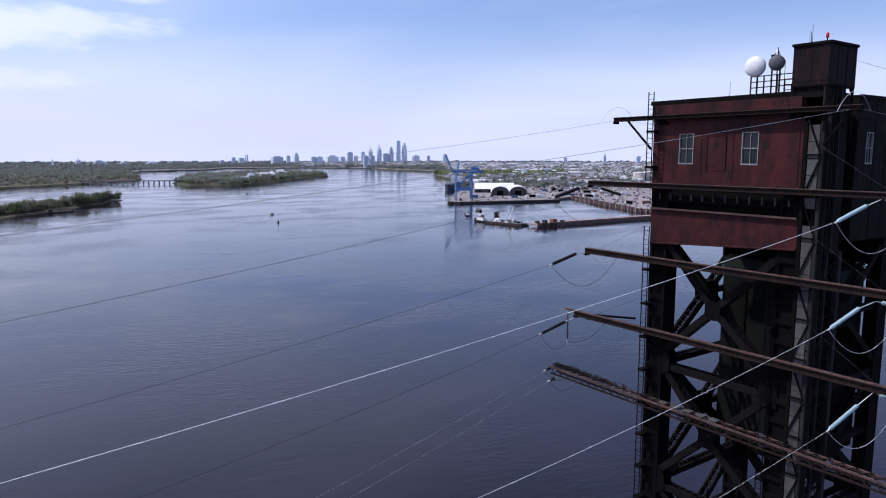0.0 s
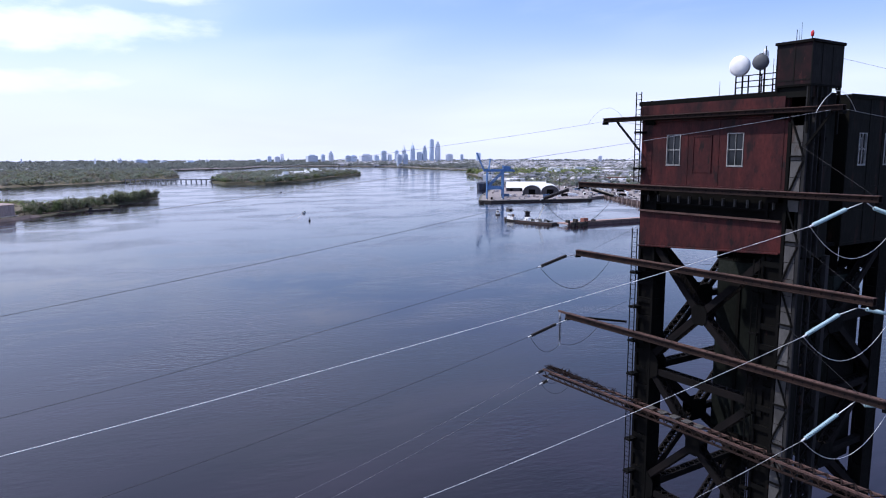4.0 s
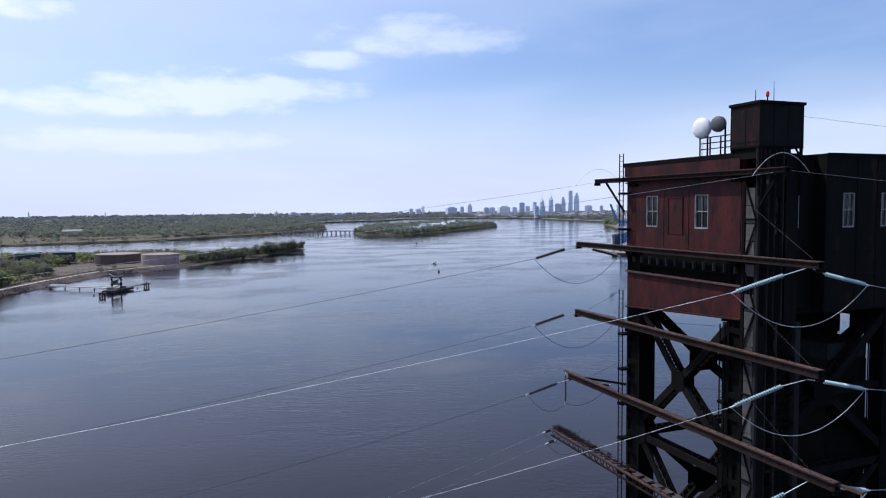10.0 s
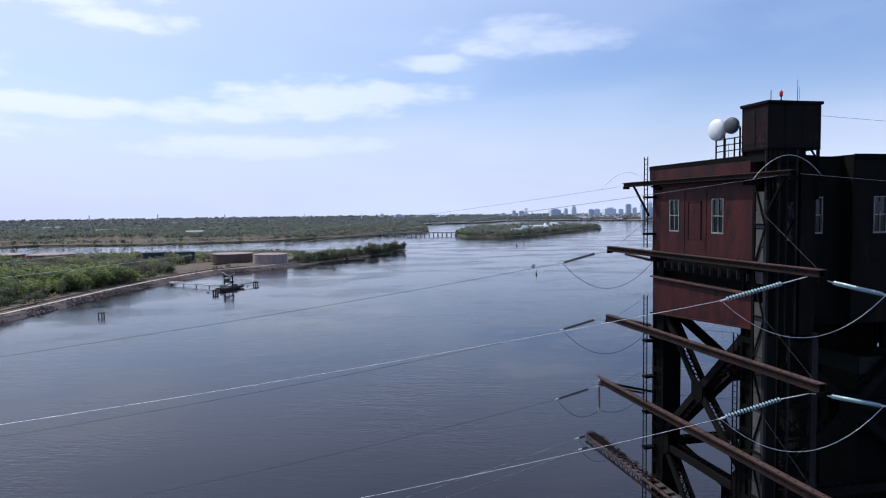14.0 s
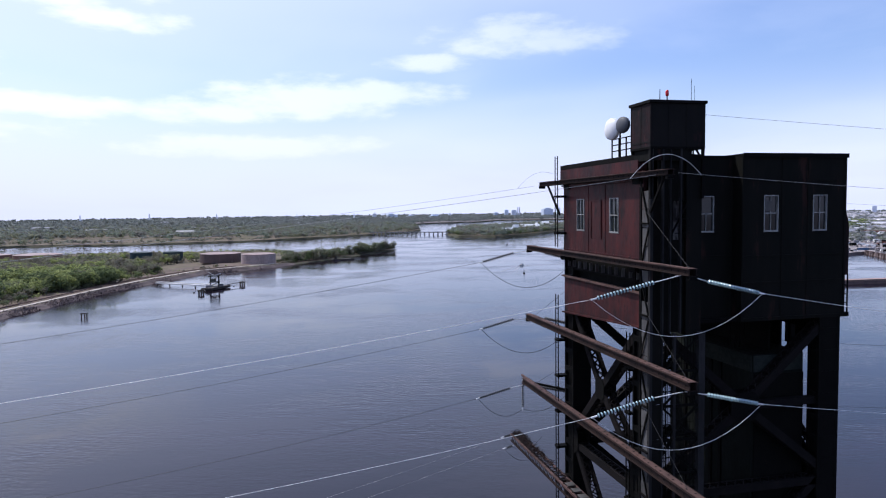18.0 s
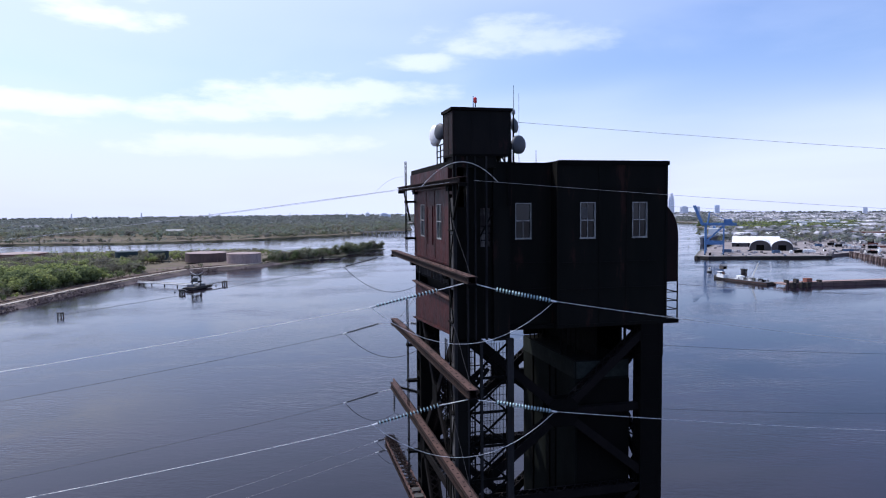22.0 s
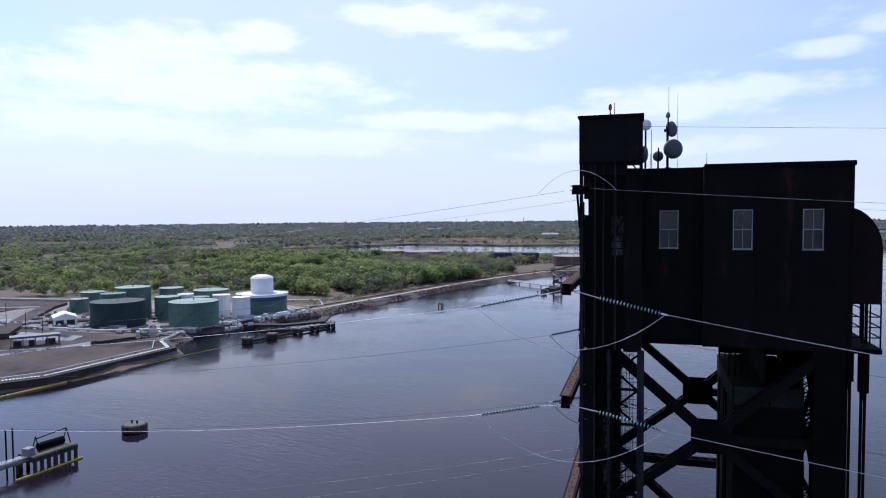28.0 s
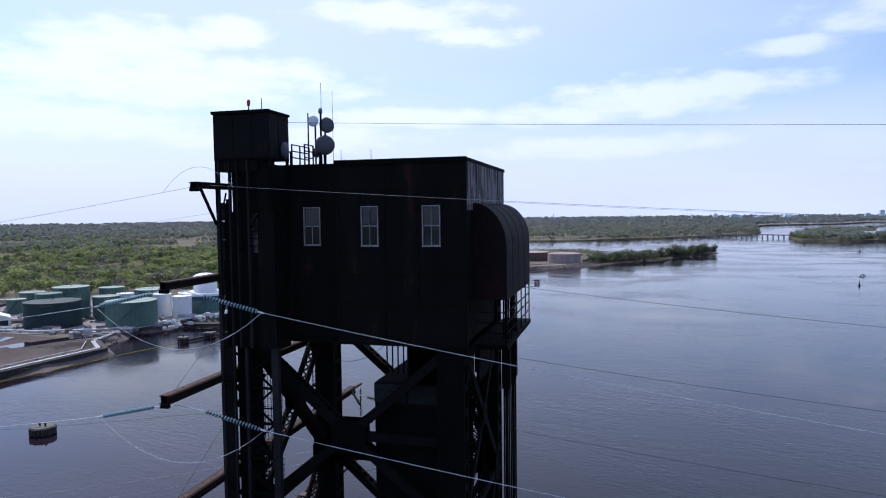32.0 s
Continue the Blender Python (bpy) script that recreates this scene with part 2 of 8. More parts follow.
def water_material():
    m = bpy.data.materials.new("river_water")
    m.use_nodes = True
    t = m.node_tree
    n = t.nodes
    p = n["Principled BSDF"]
    p.inputs["IOR"].default_value = 1.333
    co = n.new("ShaderNodeTexCoord")
    last = None
    # gusts: ruffled and smooth patches
    mp = n.new("ShaderNodeMapping")
    mp.inputs["Scale"].default_value = (0.8, 1.25, 1.0)
    mp.inputs["Rotation"].default_value = (0, 0, radians(30))
    wire(t, co.outputs["Object"], mp.inputs[0])
    gust = n.new("ShaderNodeTexNoise")
    gust.inputs["Scale"].default_value, gust.inputs["Detail"].default_value = 0.016, 7.0
    gust.inputs["Roughness"].default_value = 0.62
    gust.inputs["Distortion"].default_value = 0.4
    wire(t, mp.outputs[0], gust.inputs["Vector"])

    def gusty(lo, hi):
        r = n.new("ShaderNodeMapRange")
        for key, v in (("From Min", 0.42), ("From Max", 0.60), ("To Min", lo), ("To Max", hi)):
            r.inputs[key].default_value = v
        wire(t, gust.outputs[0], r.inputs[0])
        return r.outputs[0]

    for scale, dist, strength, stretch in ((2.2, 0.11, 0.55, 1.6), (0.8, 0.24, 0.62, 2.0), (0.28, 0.42, 0.30, 2.4), (0.06, 0.9, 0.07, 2.2)):
        mp = n.new("ShaderNodeMapping")
        mp.vector_type = "TEXTURE"
        mp.inputs["Scale"].default_value = (stretch, 1.0, 1.0)
        mp.inputs["Rotation"].default_value = (0, 0, radians(-18))
        wire(t, co.outputs["Object"], mp.inputs[0])
        no = n.new("ShaderNodeTexNoise")
        no.inputs["Scale"].default_value, no.inputs["Detail"].default_value = scale, 3.0
        wire(t, mp.outputs[0], no.inputs["Vector"])
        bp = n.new("ShaderNodeBump")
        bp.inputs["Distance"].default_value = dist
        wire(t, gusty(strength * 0.06, strength * 0.62), bp.inputs["Strength"])
        wire(t, no.outputs[0], bp.inputs["Height"])
        if last:
            wire(t, last, bp.inputs["Normal"])
        last = bp.outputs[0]
    wire(t, last, p.inputs["Normal"])
    wire(t, gusty(0.07, 0.14), p.inputs["Roughness"])
    # paler wind patches in long feathered plumes, their sheen put into the base colour
    mp = n.new("ShaderNodeMapping")
    mp.inputs["Scale"].default_value = (0.5, 1.5, 1.0)
    mp.inputs["Rotation"].default_value = (0, 0, radians(38))
    wire(t, co.outputs["Object"], mp.inputs[0])
    gust_tone = n.new("ShaderNodeTexNoise")
    gust_tone.inputs["Scale"].default_value, gust_tone.inputs["Detail"].default_value = 0.011, 9.0
    gust_tone.inputs["Roughness"].default_value, gust_tone.inputs["Distortion"].default_value = 0.66, 0.9
    wire(t, mp.outputs[0], gust_tone.inputs["Vector"])
    ramp = n.new("ShaderNodeValToRGB")
    ramp.color_ramp.elements[0].position, ramp.color_ramp.elements[0].color = 0.40, (0.0058, 0.0034, 0.0070, 1)
    ramp.color_ramp.elements[1].position, ramp.color_ramp.elements[1].color = 0.62, (0.0160, 0.0100, 0.0180, 1)
    wire(t, gust_tone.outputs[0], ramp.inputs[0])
    wire(t, ramp.outputs[0], p.inputs["Base Color"])
    return m


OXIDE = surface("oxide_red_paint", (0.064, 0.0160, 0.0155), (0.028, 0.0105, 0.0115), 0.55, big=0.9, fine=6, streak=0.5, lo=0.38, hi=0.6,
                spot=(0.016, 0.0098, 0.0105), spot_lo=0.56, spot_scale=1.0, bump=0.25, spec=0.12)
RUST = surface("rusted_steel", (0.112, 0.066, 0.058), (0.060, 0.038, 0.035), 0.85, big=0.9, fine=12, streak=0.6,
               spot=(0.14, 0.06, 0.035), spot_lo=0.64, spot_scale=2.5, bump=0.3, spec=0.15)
# cross-arm rust darkened for the shaded sides and undersides
ARM_SHADE = surface("shade_dark_rust", (0.027, 0.016, 0.0135), (0.0145, 0.0102, 0.0097), 0.85, big=0.9, fine=12, streak=0.6,
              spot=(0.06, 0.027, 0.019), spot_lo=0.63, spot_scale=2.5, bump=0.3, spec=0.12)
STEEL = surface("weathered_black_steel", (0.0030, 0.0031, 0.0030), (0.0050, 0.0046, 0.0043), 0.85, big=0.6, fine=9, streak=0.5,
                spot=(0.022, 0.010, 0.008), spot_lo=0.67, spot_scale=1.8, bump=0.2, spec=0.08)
# house and shaft plates away from the sun: shade put into a near-black colour
PLATE = surface("shade_dark_wall_plate", (0.0040, 0.0046, 0.0040), (0.0080, 0.0072, 0.0062), 0.8, big=0.9, fine=6, streak=0.22,
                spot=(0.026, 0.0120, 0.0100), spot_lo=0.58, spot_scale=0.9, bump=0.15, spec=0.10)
# darker copy of the penthouse plate, for its walls turned from the sun
PENT_SHADE = surface("shade_dark_penthouse_plate", (0.0056, 0.0056, 0.0056), (0.0105, 0.0090, 0.0086), 0.75, big=0.9, fine=8, streak=0.4,
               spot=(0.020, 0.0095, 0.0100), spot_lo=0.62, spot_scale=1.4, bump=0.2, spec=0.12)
GREYSTEEL = surface("grey_weathered_steel", (0.030, 0.029, 0.030), (0.012, 0.012, 0.0125), 0.8, big=0.9, fine=9, streak=0.3,
                    spot=(0.030, 0.016, 0.013), spot_lo=0.62, spot_scale=1.6, bump=0.2, spec=0.12)
BRACE = surface("dull_brown_steel", (0.0095, 0.0075, 0.0075), (0.005, 0.0046, 0.005), 0.85, big=0.8, fine=10,
                spot=(0.04, 0.02, 0.015), spot_lo=0.67, spot_scale=2.2, bump=0.25, spec=0.1)
SHEET = surface("grey_metal_sheet", (0.085, 0.082, 0.08), (0.035, 0.033, 0.033), 0.7, big=0.7, fine=8, streak=0.5,
                spot=(0.045, 0.028, 0.022), spot_lo=0.58, bump=0.15)
FRAME = surface("window_frame_paint", (0.31, 0.31, 0.30), (0.20, 0.20, 0.195), 0.6, big=2.0, fine=20, bump=0.1)
PANE = glass_like("window_glass", (0.012, 0.015, 0.018), 0.06)
BLOTCH = surface("rust_blotched_plate", (0.024, 0.0085, 0.0100), (0.0058, 0.0052, 0.0064), 0.7, big=1.3, fine=9, streak=0.6,
                 spot=(0.050, 0.016, 0.016), spot_lo=0.56, spot_scale=1.6, bump=0.2, spec=0.12)
PEELING = surface("peeling_grey_paint", (0.17, 0.16, 0.155), (0.030, 0.024, 0.024), 0.75, big=2.2, fine=9, streak=0.3, lo=0.44, hi=0.56,
                  spot=(0.02, 0.014, 0.013), spot_lo=0.56, spot_scale=2.2, bump=0.2)
HOOD = surface("dark_rusty_hood", (0.020, 0.0100, 0.0098), (0.0090, 0.0070, 0.0070), 0.7, big=0.7, fine=8, streak=0.6, spot=(0.03, 0.0125, 0.011), spot_lo=0.62, bump=0.2, spec=0.08)
# counterweight concrete, its colour darkened for the shade inside the tower
OLIVE = surface("shade_dark_concrete", (0.0130, 0.0150, 0.0135), (0.0075, 0.0088, 0.0080), 0.9, big=0.4, fine=5, streak=0.5, bump=0.2, spec=0.03)
CONCRETE = surface("old_concrete", (0.15, 0.145, 0.12), (0.10, 0.10, 0.085), 0.9, big=0.4, fine=5, streak=0.5,
                   spot=(0.10, 0.09, 0.07), bump=0.25)
WIRE = surface("aluminium_cable", (0.86, 0.86, 0.85), (0.70, 0.70, 0.70), 0.45, 0.1, big=1, fine=30, bump=0)
DARKWIRE = surface("tarnished_cable", (0.03, 0.03, 0.034), (0.02, 0.02, 0.023), 0.6, 0.3, big=1, fine=30, bump=0)
GLASSINS = surface("pale_blue_glass", (0.38, 0.52, 0.56), (0.28, 0.43, 0.48), 0.12, big=3, fine=20, bump=0, spec=0.8)
GREYWIRE = surface("dull_grey_cable", (0.42, 0.42, 0.425), (0.30, 0.30, 0.305), 0.5, 0.1, big=1, fine=30, bump=0)
DARKINS = surface("brown_porcelain", (0.014, 0.011, 0.012), (0.009, 0.008, 0.009), 0.35, big=3, fine=20, bump=0)
WHITE = surface("white_paint", (0.82, 0.82, 0.81), (0.74, 0.74, 0.73), 0.5, big=0.3, fine=5, bump=0.05, amp=0.05)
DISHGREY = surface("grey_dish_cover", (0.20, 0.20, 0.215), (0.15, 0.15, 0.16), 0.6, big=1.5, fine=12, bump=0.05, amp=0.1)
DRUM = surface("dark_drum_cover", (0.095, 0.10, 0.112), (0.068, 0.072, 0.082), 0.6, big=1.5, fine=12, bump=0.05, amp=0.1)
REDLENS = glass_like("red_lamp_glass", (0.6, 0.03, 0.03), 0.2)
WATER = water_material()


# ---- builders ----
def thing(name, at, label, category, group="", kind=""):
    ob = new(name)
    ob.empty_display_size = 0.5
    ob.location = at
    return tagged(ob, label, category, group, kind)


def adopt(ob, parent):
    ob.parent = parent
    if parent.type == "EMPTY":
        ob.matrix_parent_inverse = Matrix.Translation(-Vector(parent.location))
    return ob


def part(name, bm, material, parent=None, label="", smooth=False):
    """One mesh object from bm, in world coordinates, under a thing or a part."""
    me = bpy.data.meshes.new(name)
    bm.to_mesh(me)
    bm.free()
    me.materials.append(material)
    if smooth:
        me.polygons.foreach_set("use_smooth", [True] * len(me.polygons))
    ob = new(name, me)
    if parent:
        adopt(ob, parent)
    if label:
        ob["label"] = label
    return ob


def whole(name, bm, material, label, category, group="", kind="", smooth=False):
    return tagged(part(name, bm, material, None, "", smooth), label, category, group, kind)


def piece(name, mesh, m, parent):
    """One more object on a shared mesh."""
    ob = new(name, mesh)
    adopt(ob, parent)
    ob.matrix_basis = m
    return ob


def mesh_of(name, bm, material, smooth=False):
    me = bpy.data.meshes.new(name)
    bm.to_mesh(me)
    bm.free()
    me.materials.append(material)
    if smooth:
        me.polygons.foreach_set("use_smooth", [True] * len(me.polygons))
    return me


def box(bm, x0, y0, z0, x1, y1, z1):
    v = [bm.verts.new((x, y, z)) for z in (z0, z1) for x, y in ((x0, y0), (x1, y0), (x1, y1), (x0, y1))]
    for f in ((3, 2, 1, 0), (4, 5, 6, 7), (0, 1, 5, 4), (1, 2, 6, 5), (2, 3, 7, 6), (3, 0, 4, 7)):
        bm.faces.new([v[i] for i in f])
    return bm


def boxes(*dims):
    bm = bmesh.new()
    for d in dims:
        box(bm, *d)
    return bm


def axes_of(p, q, side=None):
    p, q = Vector(p), Vector(q)
    u = (q - p).normalized()
    s = Vector(side) if side else (Vector((0, 0, 1)) if abs(u.z) < 0.9 else Vector((1, 0, 0)))
    w = u.cross(s).normalized()
    return p, q, u, w, w.cross(u)


def beam(bm, p, q, w, h, side=None):
    """A bar from p to q, w wide and h deep; h lies along side."""
    p, q, u, a, b = axes_of(p, q, side)
    v = [bm.verts.new(e + a * (i * w / 2) + b * (j * h / 2)) for e in (p, q) for i, j in ((-1, -1), (1, -1), (1, 1), (-1, 1))]
    for f in ((0, 1, 2, 3), (7, 6, 5, 4), (0, 4, 5, 1), (1, 5, 6, 2), (2, 6, 7, 3), (3, 7, 4, 0)):
        bm.faces.new([v[i] for i in f])
    return bm


def laced(bm, p, q, w, d, side, chord=0.09, step=None, faces=(-1, 1)):
    """A built-up member: two plates w apart, d deep along side, with crossed lacing bars."""
    p, q, u, a, b = axes_of(p, q, side)
    for i in (-1, 1):
        beam(bm, p + a * (i * w / 2), q + a * (i * w / 2), chord, d, b)
        for j in faces:
            beam(bm, p + a * (i * (w / 2 - chord)) + b * (j * d / 2), q + a * (i * (w / 2 - chord)) + b * (j * d / 2), 0.10, 0.03, b)
    length = (q - p).length
    step = step or w
    k = max(2, int(length / step))
    for j in faces:
        for i in range(k):
            e0, e1 = p + u * (length * i / k), p + u * (length * (i + 1) / k)
            o = b * (j * (d / 2 + 0.012))
            for sgn in (-1, 1):
                beam(bm, e0 + a * (sgn * w / 2) + o, e1 - a * (sgn * w / 2) + o, 0.06, 0.02, b)
    return bm


def tube(bm, pts, r, n=6, caps=True):
    pts = [Vector(p) for p in pts]
    rings = []
    for i, p in enumerate(pts):
        u = (pts[min(i + 1, len(pts) - 1)] - pts[max(i - 1, 0)]).normalized()
        s = Vector((0, 0, 1)) if abs(u.z) < 0.9 else Vector((1, 0, 0))
        a = u.cross(s).normalized()
        b = a.cross(u)
        rr = r[i] if isinstance(r, (list, tuple)) else r
        rings.append([bm.verts.new(p + (a * math.cos(2 * math.pi * k / n) + b * math.sin(2 * math.pi * k / n)) * rr) for k in range(n)])
    for r0, r1 in zip(rings, rings[1:]):
        for k in range(n):
            bm.faces.new((r0[k], r0[(k + 1) % n], r1[(k + 1) % n], r1[k]))
    if caps:
        bm.faces.new(rings[0][::-1])
        bm.faces.new(rings[-1])
    return bm


def lathe(bm, profile, n=24, at=(0, 0, 0), axis=None):
    """Turns (radius, height) pairs round z, or round axis, at a point."""
    at = Vector(at)
    turn = Vector(axis).to_track_quat("Z", "Y").to_matrix() if axis else Matrix.Identity(3)
    rings = []
    for r, z in profile:
        if r < 1e-6:
            rings.append([bm.verts.new(at + turn @ Vector((0, 0, z)))])
        else:
            rings.append([bm.verts.new(at + turn @ Vector((r * math.cos(2 * math.pi * k / n), r * math.sin(2 * math.pi * k / n), z))) for k in range(n)])
    for r0, r1 in zip(rings, rings[1:]):
        for k in range(n):
            j = (k + 1) % n
            if len(r0) == 1 and len(r1) == 1:
                continue
            if len(r0) == 1:
                bm.faces.new((r0[0], r1[k], r1[j]))
            elif len(r1) == 1:
                bm.faces.new((r0[k], r0[j], r1[0]))
            else:
                bm.faces.new((r0[k], r0[j], r1[j], r1[k]))
    bmesh.ops.recalc_face_normals(bm, faces=bm.faces)
    return bm


def plate(bm, outline, thick, push):
    """A flat plate from an outline of points, thickened along push."""
    push = Vector(push) * thick
    lo = [bm.verts.new(Vector(p)) for p in outline]
    hi = [bm.verts.new(Vector(p) + push) for p in outline]
    bm.faces.new(lo)
    bm.faces.new(hi[::-1])
    k = len(lo)
    for i in range(k):
        bm.faces.new((lo[i], hi[i], hi[(i + 1) % k], lo[(i + 1) % k]))
    return bm


# ---- water and land ----
from mathutils import geometry

GROUND = surface("scrub_ground", (0.120, 0.112, 0.070), (0.165, 0.132, 0.105), 0.95, big=0.008, fine=0.12, bump=0.0,
                 spot=(0.150, 0.118, 0.098), spot_lo=0.52, spot_scale=0.02, spec=0.1)
YARD = surface("port_yard_gravel", (0.300, 0.270, 0.268), (0.235, 0.208, 0.208), 0.95, big=0.012, fine=0.25, bump=0.0,
               spot=(0.190, 0.160, 0.150), spot_lo=0.58, spot_scale=0.04, spec=0.1)
MUD = surface("river_mud", (0.110, 0.084, 0.078), (0.070, 0.056, 0.053), 0.95, big=0.05, fine=0.8, bump=0.2, spec=0.1, spot=(0.035, 0.028, 0.027), spot_lo=0.55, spot_scale=0.03)
REEDBANK = surface("dark_reedy_bank", (0.060, 0.064, 0.040), (0.085, 0.078, 0.055), 0.95, big=0.05, fine=0.8, bump=0.2, spec=0.1)
RIPRAP = surface("bank_stone", (0.150, 0.112, 0.104), (0.085, 0.066, 0.062), 0.9, big=0.08, fine=1.6, bump=0.3)


def densify(outline, step, wobble, rng, far=2600):
    out = []
    for a, b in zip(outline, outline[1:] + outline[:1]):
        a, b = Vector(a), Vector(b)
        length = (b - a).length
        k = max(1, int(length / step)) if max(a.length, b.length) < far else 1
        n = Vector((b.y - a.y, a.x - b.x)) / max(length, 1e-6)
        for i in range(k):
            out.append(a.lerp(b, i / k) + (n * rng.uniform(-wobble, wobble) if i else Vector((0, 0))))
    return out


def land(name, outline, top, material, label, step=14, wobble=3.0, slope=5.0, bank=None, seed=1, reeds_from=1e9):
    """A flat piece of land with a sloping, ragged bank down into the water. The outline runs clockwise seen from above."""
    rng = random.Random(seed)
    pts = densify(outline, step, wobble, rng)
    k = len(pts)
    inner = [Vector((*p, (0.9 if -20 < p.x < 150 and 740 < p.y < 985 else top) + rng.uniform(-0.25, 0.25))) for p in pts]
    tris = geometry.tessellate_polygon([inner])
    bm = bmesh.new()
    vs = [bm.verts.new(p) for p in inner]
    for t in tris:
        try:
            bm.faces.new([vs[i] for i in t])
        except ValueError:
            pass
    bmesh.ops.recalc_face_normals(bm, faces=bm.faces)
    ob = whole(name, bm, material, label, "ground", kind="structure")
    area = sum(a.x * b.y - b.x * a.y for a, b in zip(pts, pts[1:] + pts[:1]))
    sign = 1 if area > 0 else -1
    bm = bmesh.new()
    rows = [[], [], []]
    for i in range(k):
        d = (pts[(i + 1) % k] - pts[i - 1]).normalized()
        n = Vector((d.y, -d.x)) * sign
        for r, (off, z) in enumerate(((0.0, inner[i].z + 0.02), (slope * rng.uniform(0.25, 0.6), inner[i].z * rng.uniform(0.3, 0.6)), (slope * rng.uniform(0.9, 1.4), -0.8))):
            rows[r].append(bm.verts.new((pts[i].x + n.x * off, pts[i].y + n.y * off, z)))
    for r0, r1 in zip(rows, rows[1:]):
        for i in range(k):
            j = (i + 1) % k
            bm.faces.new((r0[i], r0[j], r1[j], r1[i]))
    bmesh.ops.recalc_face_normals(bm, faces=bm.faces)
    for face in bm.faces:
        if face.calc_center_median().y > reeds_from:
            face.material_index = 1
    edge = whole(name + "_bank", bm, bank or RIPRAP, "rough stony river bank sloping into the water", "bank", kind="structure")
    edge.data.materials.append(REEDBANK)
    return ob


def water_sheet():
    bm = bmesh.new()
    rings = [0, 60, 150, 300, 600, 1200, 2400, 4950]
    prev = None
    for r in rings:
        ring = [bm.verts.new((r * math.cos(a * math.pi / 48), r * math.sin(a * math.pi / 48), 0)) for a in range(96)] if r else [bm.verts.new((0, 0, 0))]
        if prev:
            for k in range(96):
                j = (k + 1) % 96
                bm.faces.new((prev[0], ring[k], ring[j]) if len(prev) == 1 else (prev[k], ring[k], ring[j], prev[j]))
        prev = ring
    whole("water", bm, WATER, "wide grey-blue river with wind-ruffled patches", "river", kind="structure")


water_sheet()
LEFT_SHORE = [(-600, -4200), (-330, -300), (-216, 150), (-207, 161), (-199, 220), (-216, 236), (-224, 268), (-206, 310), (-190, 344), (-188, 368), (-175, 417),
              (-147, 525), (-125, 588), (-89, 671), (-43, 695), (-14, 734), (30, 790), (90, 880), (143, 958),
              (128, 972), (70, 945), (10, 935), (-52, 990), (-249, 1010), (-420, 1020), (-640, 1075),
              (-560, 1195), (-474, 1315), (-281, 1276), (-59, 1330), (120, 1470), (306, 1674), (345, 1790), (420, 2320), (540, 3200), (700, 4800),
              (-1500, 4700), (-3300, 3650), (-4600, 1700), (-4800, -500), (-3500, -3400)]
land("ground", LEFT_SHORE, 2.6, GROUND, "flat scrubby river plain of grass, reeds and brush", seed=3, reeds_from=742)
ISLAND = [(335, 1335), (395, 1275), (470, 1335), (640, 1530), (812, 1722), (832, 1800), (700, 1960), (450, 1750), (345, 1480)]
land("island_ground", ISLAND,
     2.8, GROUND, "low wooded river island", step=25, seed=4, reeds_from=0)
RIGHT_SHORE = [(560, -4000), (556, 380), (548, 455), (598, 549), (650, 645), (606, 630), (590, 612), (462, 650), (457, 662), (515, 738), (645, 885), (900, 1240), (1110, 1640),
               (1333, 1941), (1369, 2354), (1440, 2600), (1250, 2860), (950, 2960), (760, 2680), (520, 2560), (440, 2420), (560, 3250), (720, 4790),
               (2600, 4100), (4100, 2600), (4850, 400), (4300, -2200)]
land("port_ground", RIGHT_SHORE, 2.8, YARD, "flat grey-brown port yard and town ground", step=22, wobble=1.0, slope=2.0, seed=5, reeds_from=1100)


# ---- the lift-bridge tower ----
LEGS = ((0.05, 0.66, 0.05, 1.36), (10.46, 11.72, 0.05, 0.86), (0.05, 1.25, 9.05, 10.35), (10.5, 11.72, 9.05, 10.35))


def box_member(bm, p, q, across, wide=0.66, deep=0.42, step=0.5):
    """A built-up box member: two solid side plates set apart along across, laced on the two edges between them."""
    u = (Vector(q) - Vector(p)).normalized()
    return laced(bm, p, q, wide, deep, Vector(across).cross(u), chord=0.05, step=step)


